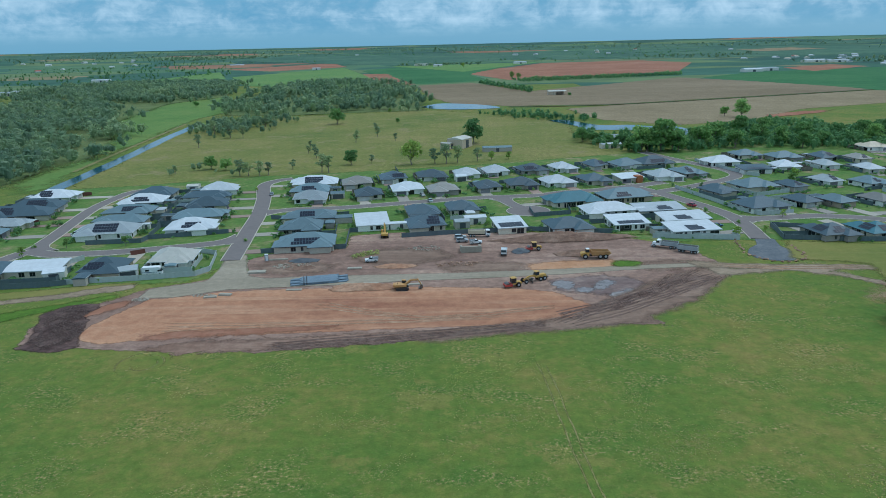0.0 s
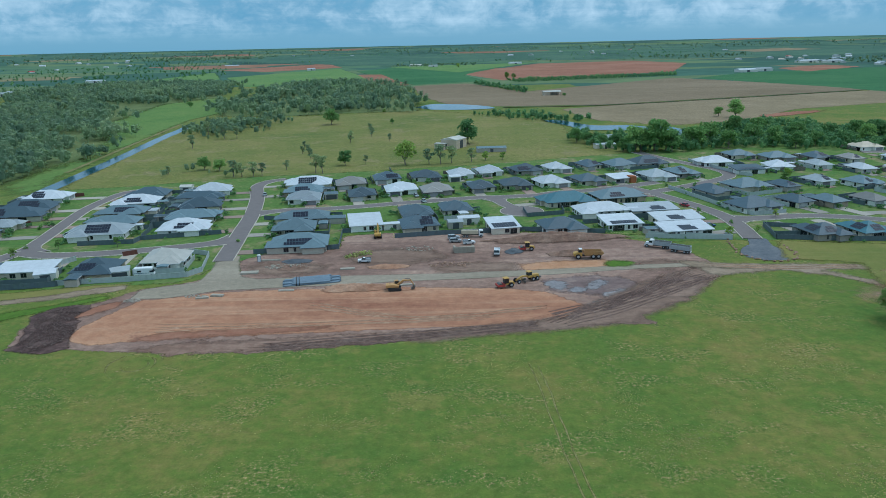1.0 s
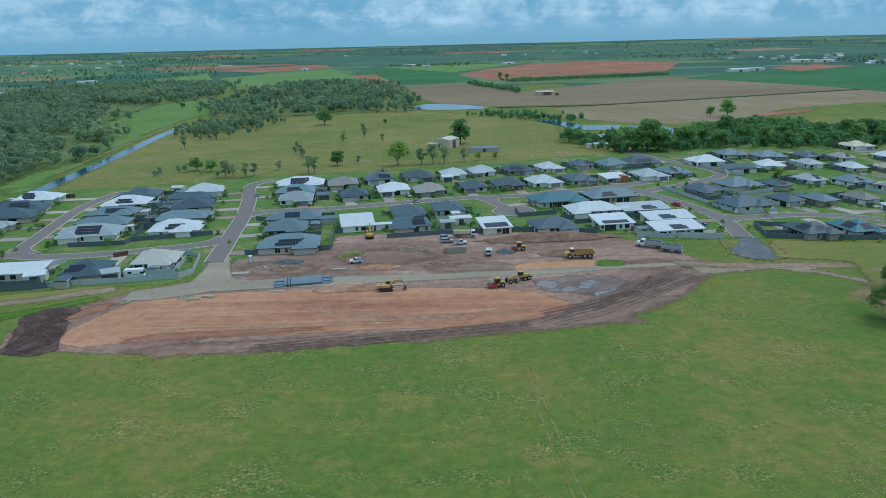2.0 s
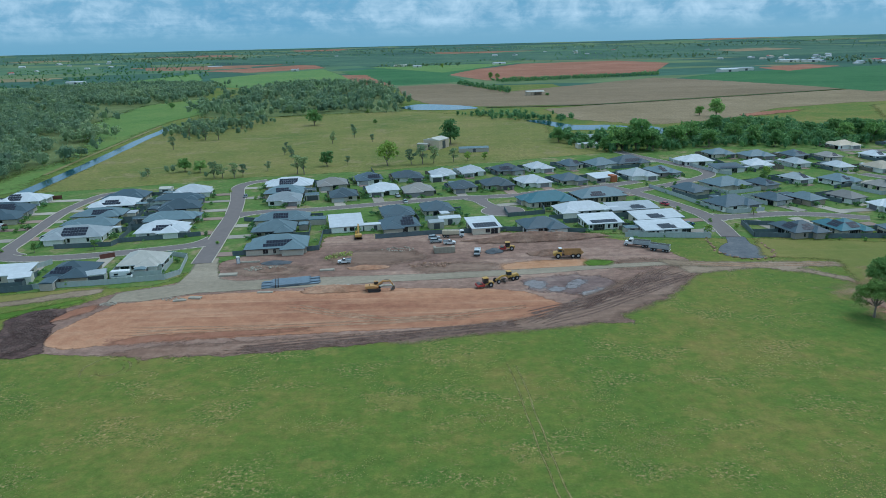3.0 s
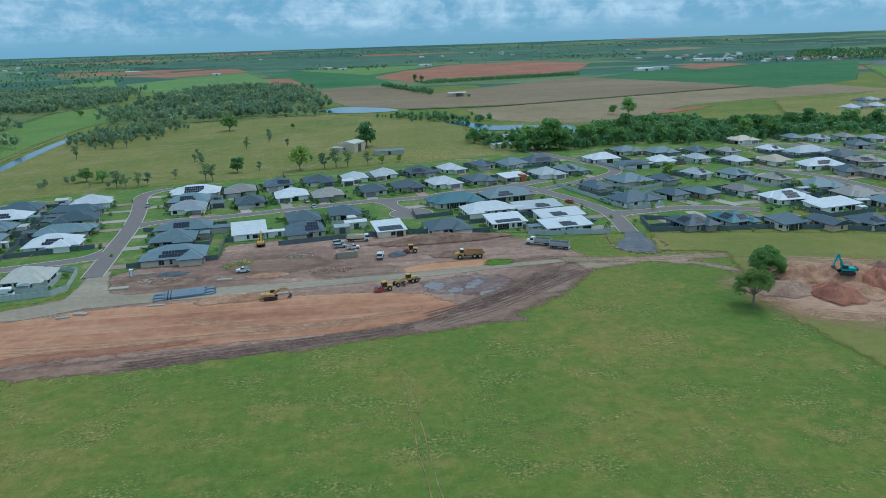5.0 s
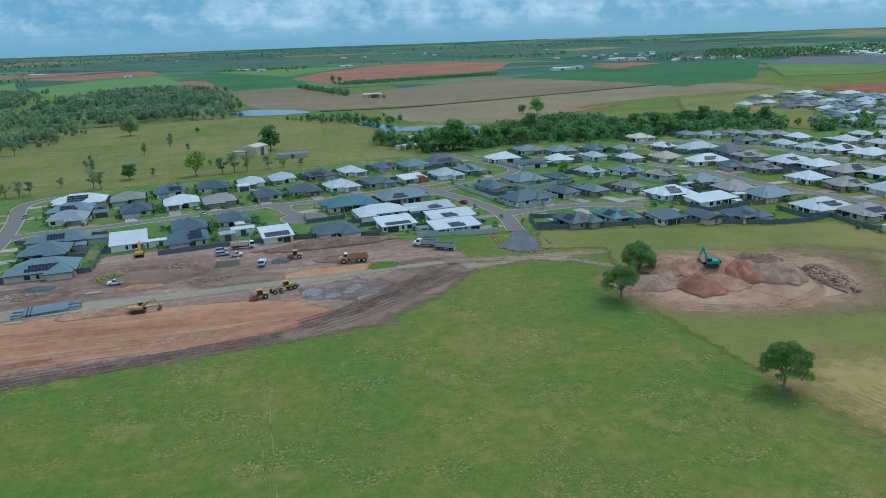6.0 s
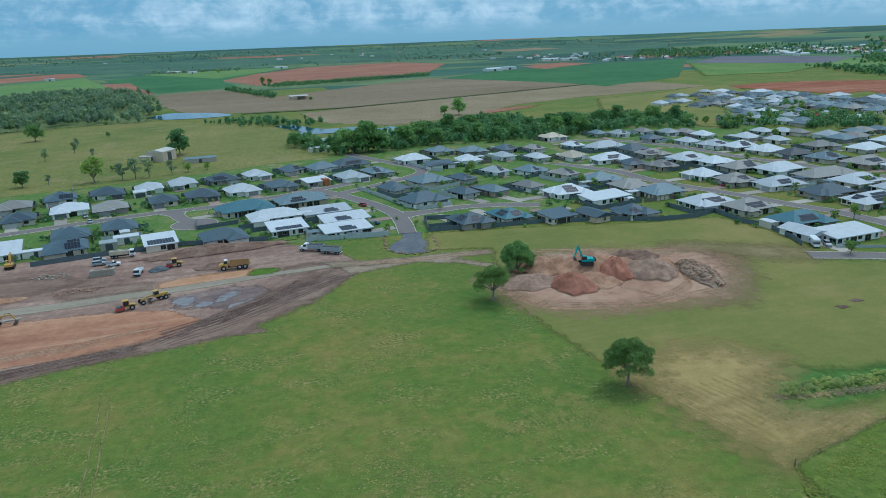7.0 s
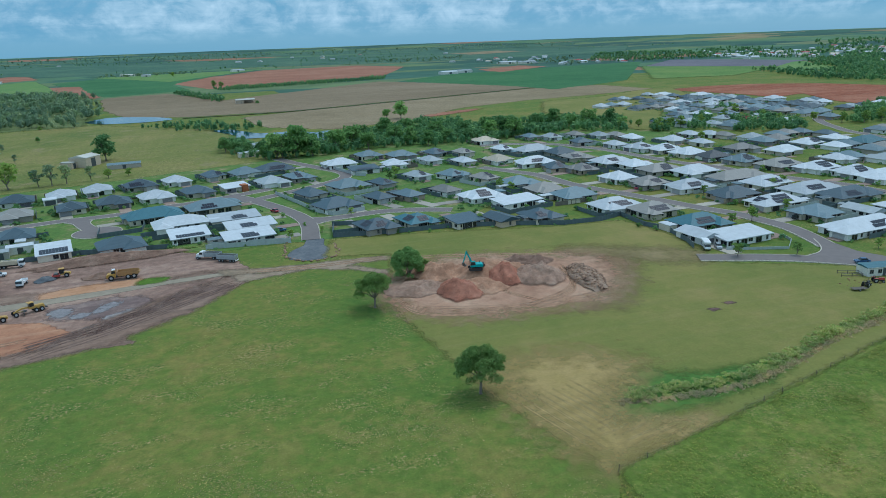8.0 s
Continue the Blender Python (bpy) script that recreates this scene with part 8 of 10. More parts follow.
def excavator(x, y, z, turn, paint, label, size=1.0, reach=((2.6, 4.3), (5.2, 4.1), (6.1, 1.5))):
    """reach: elbow and end of the boom and end of the stick, along and up."""
    e = root("excavator", pose(x, y, z, 0, 0, turn) @ Matrix.Diagonal((size, size, size, 1)), label, "excavator", "earthmoving machines")
    for s in (-1, 1):
        bm = bmesh.new()
        extrude_profile(bm, [(-1.6, 0), (1.6, 0), (2.05, 0.35), (2.05, 0.6), (1.7, 0.92), (-1.7, 0.92), (-2.05, 0.6), (-2.05, 0.35)], s * 1.25 - 0.3, s * 1.25 + 0.3)
        tr = part("track", bm, BLACK, e)
        pads = bmesh.new()
        for i in range(12):
            block(pads, -1.85 + i * 0.32, -1.7 + i * 0.32, s * 1.25 - 0.33, s * 1.25 + 0.33, 0.9, 0.97)
        part("track_pads", pads, STEEL, tr)
    part("undercarriage", bm_of((block, -1.0, 1.0, -1.0, 1.0, 0.4, 0.85), (tube, (0, 0, 0.8), (0, 0, 1.1), 0.75)), BLACK, e)
    up = bmesh.new()
    extrude_profile(up, [(-2.3, 1.1), (1.3, 1.1), (1.3, 1.7), (-0.2, 1.95), (-1.9, 1.95), (-2.4, 1.75)], -1.3, 1.3)
    body = part("upper_body", bevelled(up, 0.08), paint, e)
    part("counterweight", bevelled(bm_of((block, -2.75, -2.2, -1.25, 1.25, 1.1, 1.95)), 0.12), BLACK if paint is TEAL_P else paint, e)
    cab = part("cab", bevelled(bm_of((block, -0.1, 1.5, 0.35, 1.3, 1.1, 2.85, (0.12, 0.3, 0.05, 0.05))), 0.06), paint, e)
    part("cab_window", bm_of((block, 0.0, 1.46, 0.31, 1.34, 1.75, 2.65, (0.06, 0.2, 0.0, 0.0))), GLASS, cab)
    (ex, ez), (bx, bz), (sx, sz) = reach
    boom = bmesh.new()
    beam(boom, (0.7, -0.15, 1.5), (ex, -0.15, ez), 0.72, 0.5)
    beam(boom, (ex - 0.1, -0.15, ez - 0.05), (bx, -0.15, bz), 0.66, 0.46, 0.46)
    part("boom", boom, paint, e)
    part("stick", bm_of((beam, (bx - 0.25, -0.15, bz + 0.3), (sx, -0.15, sz), 0.52, 0.42, 0.34)), paint, e)
    bucket = bmesh.new()
    extrude_profile(bucket, [(sx + px_, sz + pz_) for px_, pz_ in ((-0.2, 0.1), (0.4, -0.1), (0.3, -0.9), (-0.4, -1.25), (-1.0, -1.0), (-0.6, -0.75), (-0.4, -0.3))], -0.7, 0.4)
    part("bucket", bucket, STEEL, e)
    part("hydraulic_ram", bm_of((tube, (1.4, -0.15, 1.6), (0.3 + ex * 0.9, -0.15, ez - 0.6), 0.09)), STEEL, e)
    part("hydraulic_ram", bm_of((tube, (ex * 0.8 + bx * 0.2, -0.15, ez * 0.8 + bz * 0.2 + 0.5), (bx - 0.2, -0.15, bz + 0.5), 0.09)), STEEL, e)
    part("exhaust", bm_of((tube, (-1.4, -0.7, 1.9), (-1.4, -0.7, 2.5), 0.07)), BLACK, e)
    return e


def roller(x, y, z, turn, frame_paint, body_paint, label):
    r = root("road_roller", pose(x, y, z, 0, 0, turn), label, "road roller", "earthmoving machines")
    part("drum", bm_of((tube, (1.9, -1.05, 0.78), (1.9, 1.05, 0.78), 0.78, None, 24)), STEEL, r)
    fr = bmesh.new()
    for s in (-1, 1):
        block(fr, 0.7, 2.8, s * 1.2 - 0.1, s * 1.2 + 0.1, 0.55, 1.15)
    block(fr, 2.65, 2.9, -1.3, 1.3, 0.5, 1.1)
    block(fr, 0.5, 0.9, -1.3, 1.3, 0.5, 1.15)
    part("drum_frame", fr, frame_paint, r)
    hood = bmesh.new()
    extrude_profile(hood, [(-2.7, 0.8), (0.3, 0.8), (0.3, 1.45), (-0.9, 1.7), (-2.5, 1.55), (-2.8, 1.2)], -0.75, 0.75)
    part("hood", bevelled(hood, 0.08), body_paint, r)
    for s in (-1, 1):
        wheel(r, -1.5, s * 0.95, 0.75, 0.5, s)
    part("seat_deck", bm_of((block, -0.7, 0.6, -0.8, 0.8, 1.3, 1.65)), BLACK, r)
    for a in (-0.75, 0.6):
        for s in (-0.75, 0.75):
            part("canopy_post", bm_of((beam, (a, s, 1.4), (a, s, 2.85), 0.1)), BLACK, r)
    part("cab_window", bm_of((block, -0.7, 0.56, -0.72, 0.72, 1.8, 2.75)), GLASS, r)
    part("canopy", bevelled(bm_of((block, -0.95, 0.85, -0.95, 0.95, 2.85, 3.0)), 0.05), body_paint, r)
    return r


def grader(x, y, z, turn):
    g = root("motor_grader", pose(x, y, z, 0, 0, turn), "yellow motor grader with a dark cab on bare earth", "grader", "earthmoving machines")
    part("main_frame", bm_of((beam, (0.2, 0, 1.7), (2.6, 0, 1.9), 0.45), (beam, (2.5, 0, 1.9), (4.6, 0, 1.1), 0.42)), YELLOW, g)
    part("front_axle", bm_of((beam, (4.4, -1.0, 0.75), (4.4, 1.0, 0.75), 0.3)), YELLOW, g)
    for s in (-1, 1):
        wheel(g, 4.4, s * 1.05, 0.68, 0.4, s)
        for a in (-1.0, -2.5):
            wheel(g, a, s * 1.05, 0.68, 0.42, s)
    blade = part("blade", bm_of((beam, (1.5, -1.9, 0.45), (2.5, 1.9, 0.45), 0.2, 0.75)), STEEL, g)
    part("circle", bm_of((tube, (2.0, 0, 0.85), (2.0, 0, 1.0), 0.85, None, 20)), BLACK, g)
    part("drawbar", bm_of((beam, (4.2, 0, 1.0), (2.0, 0, 0.95), 0.25)), YELLOW, g)
    part("hood", bevelled(bm_of((block, -3.6, -0.7, -0.75, 0.75, 0.9, 1.95, (0.25, 0, 0.1, 0.1))), 0.08), YELLOW, g)
    cab = part("cab", bm_of((block, -0.75, 0.65, -0.75, 0.75, 1.2, 1.9)), YELLOW, g)
    part("cab_window", bm_of((block, -0.7, 0.6, -0.7, 0.7, 1.9, 3.0, (0.0, 0.1, 0.05, 0.05))), GLASS, cab)
    part("cab_roof", bevelled(bm_of((block, -0.85, 0.8, -0.85, 0.85, 3.0, 3.15)), 0.05), YELLOW, cab)
    part("ripper", bm_of((block, -4.1, -3.6, -0.9, 0.9, 0.6, 1.0)), STEEL, g)


def dump_truck(x, y, z, turn):
    d = root("dump_truck", pose(x, y, z, 0, 0, turn), "yellow articulated dump truck with a dusty ochre bin", "dump truck", "earthmoving machines")
    nose = bmesh.new()
    extrude_profile(nose, [(2.2, 0.9), (5.0, 0.9), (5.1, 1.7), (4.6, 2.1), (3.4, 2.25), (2.2, 2.1)], -1.25, 1.25)
    part("bonnet", bevelled(nose, 0.1), YELLOW, d)
    cab = part("cab", bevelled(bm_of((block, 2.1, 3.5, -0.95, 0.95, 1.7, 3.35, (0.1, 0.3, 0.1, 0.1))), 0.06), YELLOW, d)
    part("cab_window", bm_of((block, 2.2, 3.5, -0.98, 0.98, 2.3, 3.15, (0.08, 0.22, 0.03, 0.03))), GLASS, cab)
    part("cab_roof", bm_of((block, 2.15, 3.25, -0.9, 0.9, 3.36, 3.45)), WHITE_P, cab)
    part("chassis", bm_of((block, -4.6, 2.3, -0.5, 0.5, 0.8, 1.15)), BLACK, d)
    for a in (3.6, -1.6, -3.4):
        for s in (-1, 1):
            wheel(d, a, s * 1.25, 0.88, 0.62, s)
    tray = bmesh.new()
    extrude_profile(tray, [(-5.4, 2.0), (-4.4, 1.35), (1.2, 1.25), (1.7, 1.9), (1.7, 3.0), (1.5, 3.0), (1.5, 2.0), (1.0, 1.5), (-4.3, 1.6), (-5.2, 2.1)], -1.5, 1.5)
    for s in (-1, 1):
        extrude_profile(tray, [(-5.1, 2.0), (-4.3, 1.4), (1.2, 1.3), (1.6, 1.9), (1.6, 2.75), (-4.7, 2.65)], s * 1.5 - 0.06, s * 1.5 + 0.06)
    b = part("bin", tray, OCHRE, d)
    for i in range(6):
        for s in (-1, 1):
            part("rib", bm_of((block, -4.0 + i, -3.85 + i, s * 1.6 - 0.06, s * 1.6 + 0.06, 1.5, 2.65)), OCHRE, b)


def open_bin(bm, x0, x1, w, z0, z1):
    t = 0.06
    block(bm, x0, x1, -w + 0.1, w - 0.1, z0, z0 + t)
    for s in (-1, 1):
        block(bm, x0, x1, s * w - t, s * w + t, z0 + 0.02, z1)
    block(bm, x0, x0 + t, -w, w, z0 + 0.02, z1)
    block(bm, x1 - t, x1, -w, w, z0 + 0.02, z1)


def tipper(x, y, z, turn):
    t = root("tipper_truck", pose(x, y, z, 0, 0, turn), "white tipper truck with a grey covered bin", "truck", "trucks on the site")
    part("bonnet", bevelled(bm_of((block, 3.0, 4.6, -0.95, 0.95, 0.7, 1.85, (0, 0.2, 0.1, 0.1))), 0.1), WHITE_P, t)
    cab = part("cab", bevelled(bm_of((block, 1.5, 3.1, -1.15, 1.15, 0.8, 2.85, (0.0, 0.2, 0.08, 0.08))), 0.08), WHITE_P, t)
    part("cab_window", bm_of((block, 1.9, 3.13, -1.17, 1.17, 1.8, 2.5, (0.0, 0.14, 0.06, 0.06))), GLASS, cab)
    part("bumper", bm_of((block, 4.5, 4.75, -1.15, 1.15, 0.4, 0.8)), SILVER, t)
    part("chassis", bm_of((block, -4.4, 3.2, -0.45, 0.45, 0.6, 0.95)), BLACK, t)
    for a in (3.7, -2.2, -3.5):
        for s in (-1, 1):
            wheel(t, a, s * 1.02, 0.52, 0.42, s)
    bn = bmesh.new()
    open_bin(bn, -4.5, 1.2, 1.2, 1.05, 2.5)
    b = part("bin", bn, GREY_P, t)
    part("tarp", bm_of((block, -4.4, 1.1, -1.12, 1.12, 2.35, 2.48)), BLACK, b)
    part("exhaust", bm_of((tube, (1.4, 1.0, 1.0), (1.4, 1.0, 3.1), 0.08)), SILVER, t)
    part("fuel_tank", bm_of((tube, (0.2, -1.0, 0.7), (1.3, -1.0, 0.7), 0.32)), SILVER, t)


def dog_trailer(x, y, z, turn):
    t = root("dog_trailer", pose(x, y, z, 0, 0, turn), "grey tipping trailer with an open bin", "trailer", "trucks on the site")
    bn = bmesh.new()
    open_bin(bn, -3.6, 3.4, 1.2, 1.05, 2.55)
    b = part("bin", bn, GREY_P, t)
    part("tarp", bm_of((block, -3.5, 3.3, -1.12, 1.12, 2.4, 2.52)), BLACK, b)
    part("tailgate", bm_of((block, -3.72, -3.62, -1.2, 1.2, 1.0, 2.5)), SILVER, t)
    part("chassis", bm_of((block, -3.4, 3.3, -0.45, 0.45, 0.65, 1.02), (beam, (3.3, 0, 0.8), (5.0, 0, 0.6), 0.16)), BLACK, t)
    part("rear_bumper", bm_of((block, -3.9, -3.7, -1.2, 1.2, 0.45, 0.75)), WHITE_P, t)
    for a in (2.4, 1.2, -1.8, -3.0):
        for s in (-1, 1):
            wheel(t, a, s * 1.02, 0.5, 0.42, s)


def water_truck(x, y, z, turn):
    t = root("water_truck", pose(x, y, z, 0, 0, turn), "white water truck with a long cream tank", "truck", "trucks on the site")
    cab = part("cab", bevelled(bm_of((block, 2.5, 4.3, -1.15, 1.15, 0.6, 2.8, (0.0, 0.25, 0.08, 0.08))), 0.1), WHITE_P, t)
    part("cab_window", bm_of((block, 2.9, 4.33, -1.17, 1.17, 1.7, 2.45, (0.0, 0.12, 0.05, 0.05))), GLASS, cab)
    tank = bmesh.new()
    extrude_profile(tank, [(-4.2, 1.2), (2.2, 1.2), (2.3, 1.5), (2.3, 2.5), (2.1, 2.75), (-4.1, 2.75), (-4.3, 2.5), (-4.3, 1.5)], -1.15, 1.15)
    tk = part("tank", bevelled(tank, 0.2), TAN_P, t)
    part("walkway", bm_of((block, -4.0, 2.0, -0.3, 0.3, 2.76, 2.84)), STEEL, tk)
    part("chassis", bm_of((block, -4.3, 3.6, -0.45, 0.45, 0.6, 1.2)), BLACK, t)
    for a in (3.4, -2.0, -3.3):
        for s in (-1, 1):
            wheel(t, a, s * 1.02, 0.52, 0.42, s)


def light_truck(x, y, z, turn):
    t = root("light_truck", pose(x, y, z, 0, 0, turn), "white cab-over light truck", "truck", "trucks on the site")
    cab = part("cab", bevelled(bm_of((block, 1.2, 2.9, -1.0, 1.0, 0.55, 2.4, (0.0, 0.3, 0.08, 0.08))), 0.1), WHITE_P, t)
    part("windscreen", bm_of((block, 1.6, 2.92, -0.95, 0.95, 1.4, 2.15, (0.0, 0.14, 0.05, 0.05))), GLASS, cab)
    part("bumper", bm_of((block, 2.85, 3.02, -1.0, 1.0, 0.4, 0.75)), BLACK, t)
    part("chassis", bm_of((block, -2.9, 2.0, -0.4, 0.4, 0.55, 0.85)), BLACK, t)
    bn = bmesh.new()
    open_bin(bn, -3.0, 1.0, 1.0, 0.95, 1.6)
    part("tray", bn, WHITE_P, t)
    for a in (2.1, -1.9):
        for s in (-1, 1):
            wheel(t, a, s * 0.88, 0.42, 0.3, s)


def car(x, y, z, turn, paint, colour, kind="car"):
    """A hatchback or wagon, or a utility with a tray."""
    names = {"car": ("car", "%s car parked beside the street"), "wagon": ("car", "%s four-wheel-drive wagon parked on the soil"), "ute": ("utility_truck", "%s utility truck with an open tray")}
    c = root(names[kind][0], pose(x, y, z, 0, 0, turn), names[kind][1] % colour, "car", "parked cars")
    body = bmesh.new()
    hi = 0.2 if kind != "car" else 0.0
    extrude_profile(body, [(-2.25, 0.35), (2.2, 0.35), (2.3, 0.6), (2.2, 0.85 + hi), (1.0, 0.98 + hi), (-2.2, 0.98 + hi), (-2.32, 0.7)], -0.9, 0.9)
    part("body", bevelled(body, 0.07), paint, c)
    x0, x1 = {"car": (-1.7, 1.05), "wagon": (-2.15, 1.0), "ute": (-0.45, 1.0)}[kind]
    cab = part("cabin", bm_of((block, x0, x1, -0.84, 0.84, 0.96 + hi, 1.5 + hi, (0.45 if kind == "car" else 0.12, 0.62, 0.13, 0.13))), GLASS, c)
    part("cabin_roof", bevelled(bm_of((block, x0 + (0.5 if kind == "car" else 0.14), x1 - 0.66, -0.7, 0.7, 1.49 + hi, 1.56 + hi)), 0.02), paint, cab)
    if kind == "ute":
        tr = bmesh.new()
        open_bin(tr, -2.4, -0.5, 0.92, 0.95 + hi, 1.35 + hi)
        part("tray", tr, SILVER, c)
        part("ladder_rack", bm_of((beam, (-2.3, -0.85, 1.5), (-2.3, -0.85, 2.0), 0.06), (beam, (-2.3, 0.85, 1.5), (-2.3, 0.85, 2.0), 0.06), (beam, (-2.3, -0.85, 2.0), (-2.3, 0.85, 2.0), 0.06)), BLACK, c)
    for a in (1.42, -1.4):
        for s in (-1, 1):
            wheel(c, a, s * 0.8, 0.34 + hi * 0.3, 0.22, s)
    for s in (-1, 1):
        part("headlight", bm_of((block, 2.2, 2.32, s * 0.65 - 0.15, s * 0.65 + 0.15, 0.65 + hi, 0.8 + hi)), WHITE_P, c)


def tractor(x, y, z, turn, paint, label):
    t = root("tractor", pose(x, y, z, 0, 0, turn), label, "tractor")
    part("bonnet", bevelled(bm_of((block, 0.3, 2.0, -0.32, 0.32, 0.8, 1.4, (0, 0.1, 0.06, 0.06))), 0.06), paint, t)
    part("gearbox", bm_of((block, -1.1, 1.9, -0.25, 0.25, 0.45, 0.82)), BLACK, t)
    part("seat", bm_of((block, -0.75, -0.3, -0.25, 0.25, 1.0, 1.12), (block, -0.8, -0.7, -0.25, 0.25, 1.1, 1.55)), BLACK, t)
    part("exhaust", bm_of((tube, (1.2, 0.18, 1.35), (1.2, 0.18, 2.1), 0.05)), STEEL, t)
    part("steering_wheel", bm_of((tube, (0.12, 0, 1.45), (0.08, 0, 1.5), 0.22)), BLACK, t)
    part("roll_bar", bm_of((beam, (-0.95, -0.5, 0.9), (-0.95, -0.5, 2.1), 0.08), (beam, (-0.95, 0.5, 0.9), (-0.95, 0.5, 2.1), 0.08), (beam, (-0.95, -0.54, 2.1), (-0.95, 0.54, 2.1), 0.08)), BLACK, t)
    for k in (-1, 1):
        part("mudguard", bm_of((block, -1.3, -0.1, k * 0.75 - 0.2, k * 0.75 + 0.2, 1.35, 1.42)), paint, t)
        wheel(t, -0.7, k * 0.75, 0.68, 0.38, k)
        wheel(t, 1.5, k * 0.62, 0.38, 0.22, k)


def flat_trailer(x, y, z, turn):
    t = root("flat_trailer", pose(x, y, z, 0, 0, turn), "low grey flat trailer standing on grass", "trailer")
    for i in range(7):
        part("deck_board", bm_of((block, -2.1, 2.1, -0.98 + i * 0.28, -0.72 + i * 0.28, 0.6, 0.66)), WIRE_POST, t)
    part("chassis", bm_of((block, -2.1, 2.1, -0.5, -0.42, 0.45, 0.595), (block, -2.1, 2.1, 0.42, 0.5, 0.45, 0.595), (beam, (2.1, -0.45, 0.5), (3.4, 0, 0.5), 0.08), (beam, (2.1, 0.45, 0.5), (3.4, 0, 0.5), 0.08)), STEEL, t)
    for k in (-1, 1):
        wheel(t, -0.3, k * 1.12, 0.33, 0.2, k)


def rail_pen(x, y, turn, w, d):
    """A small stock pen of posts and rails."""
    p = root("rail_pen", pose(x, y, 0, 0, 0, turn), "small weathered pen of posts and rails on grass", "pen")
    for u, v in ((-w / 2, -d / 2), (0, -d / 2), (w / 2, -d / 2), (w / 2, d / 2), (0, d / 2), (-w / 2, d / 2)):
        part("post", bm_of((block, u - 0.07, u + 0.07, v - 0.07, v + 0.07, 0, 1.2)), STEEL, p)
    for h_ in (0.5, 1.05):
        for a, b_ in (((-w / 2, -d / 2), (w / 2, -d / 2)), ((-w / 2, d / 2), (w / 2, d / 2)), ((w / 2, -d / 2), (w / 2, d / 2))):
            part("rail", bm_of((beam, (a[0], a[1], h_), (b_[0], b_[1], h_), 0.09)), STEEL, p)


def motorhome(x, y, z, turn, label="white motorhome parked beside a house"):
    m = root("motorhome", pose(x, y, z, 0, 0, turn), label, "motorhome")
    body = bmesh.new()
    extrude_profile(body, [(-3.4, 0.6), (1.6, 0.6), (1.6, 2.0), (2.5, 2.1), (2.6, 2.6), (2.3, 2.9), (-3.4, 2.9)], -1.15, 1.15)
    part("body", bevelled(body, 0.1), WHITE_P, m)
    part("cab", bevelled(bm_of((block, 1.5, 3.2, -1.0, 1.0, 0.5, 1.95, (0, 0.7, 0.1, 0.1))), 0.08), WHITE_P, m)
    part("windscreen", bm_of((block, 1.7, 2.95, -0.95, 0.95, 1.3, 1.9, (0, 0.35, 0.02, 0.02))), GLASS, m)
    for s in (-1, 1):
        part("side_window", bm_of((block, -2.2, -0.9, s * 1.15 - 0.03, s * 1.15 + 0.03, 1.6, 2.2)), GLASS, m)
        part("stripe", bm_of((block, -3.3, 1.5, s * 1.155 - 0.01, s * 1.155 + 0.01, 1.15, 1.3)), BLUE_P, m)
        for a in (2.3, -1.8):
            wheel(m, a, s * 0.95, 0.38, 0.26, s)


Z = 0.1
excavator(-20.2, 205.7, Z, 5, ORANGE_P, "orange-tan tracked excavator digging beside a haul road", 1.0, ((2.8, 3.1), (5.0, 3.0), (6.0, 1.35)))
excavator(-30.9, 267.4, Z, 96, YELLOW, "dusty yellow tracked excavator beside a fence")
excavator(150.8, 184.8, heap_top(150.8, 184.8) - 0.1, 165, TEAL_P, "bright teal tracked excavator on a soil stockpile", 1.05, ((1.6, 3.6), (2.7, 5.5), (3.5, 2.4)))
roller(25.2, 245.7, Z, 182, RED_P, YELLOW, "yellow vibrating roller with a red drum frame")
roller(14.1, 206.4, Z, 196, RED_P, YELLOW, "dusty red and tan vibrating roller on the pad")
grader(21.9, 211.8, Z, 208)
dump_truck(45.1, 234.6, Z, 180)
tipper(72.6, 245.6, Z, 153)
dog_trailer(78.5, 239.3, Z, 148)
water_truck(6.2, 265.6, Z, -4)
light_truck(14.0, 241.4, Z, -97)
car(-1.2, 262.8, Z, 8, SILVER, "silver-blue", "wagon")
car(-0.6, 258.0, Z, 5, SILVER, "silver-blue", "wagon")
car(4.5, 255.3, Z, 6, WHITE_P, "white", "ute")
car(-32.7, 235.0, Z, 184, WHITE_P, "white", "ute")
car(103.1, 309.4, Z + 0.1, 118, CAR_RED, "dark red")
car(101.3, 273.1, Z, 8, BLUE_P, "dark blue")
car(267.7, 146.8, 0.22, 160, BLUE_P, "bright blue")
car(272.5, 274.8, 0.2, 20, CAR_RED, "dark red")
car(239.1, 178.9, Z, -118, SILVER, "silver", "wagon")
car(-158.7, 279.3, 0.19, 10, SILVER, "silver")
car(-95.8, 352.1, 0.22, 97, SILVER, "silver-grey")
car(-18.5, 342.1, 0.19, -70, SILVER, "silver")
car(-11.0, 345.4, 0.19, -75, BLACK, "black")
car(284.8, 387.7, 0.19, 20, WHITE_P, "white", "wagon")
car(350.9, 316.2, 0.19, 15, WHITE_P, "white", "wagon")
car(292.9, 197.9, 0.19, 10, BLACK, "black", "wagon")
car(-14.4, 328.9, 0.19, -75, SILVER, "silver")
tractor(250.6, 130.4, 0.03, 20, BLACK, "old dark grey tractor parked on grass")
tractor(256.4, 131.8, 0.03, -25, RED_P, "faded red tractor parked beside a small building")
flat_trailer(246.0, 129.0, 0.03, -14)
rail_pen(254.6, 139.6, -25, 6.0, 3.0)
motorhome(235.4, 180.8, Z, -118)
motorhome(-105.3, 225.0, Z, 8, "white caravan-bodied motorhome beside a fence")

# ---- sheds and small buildings ----


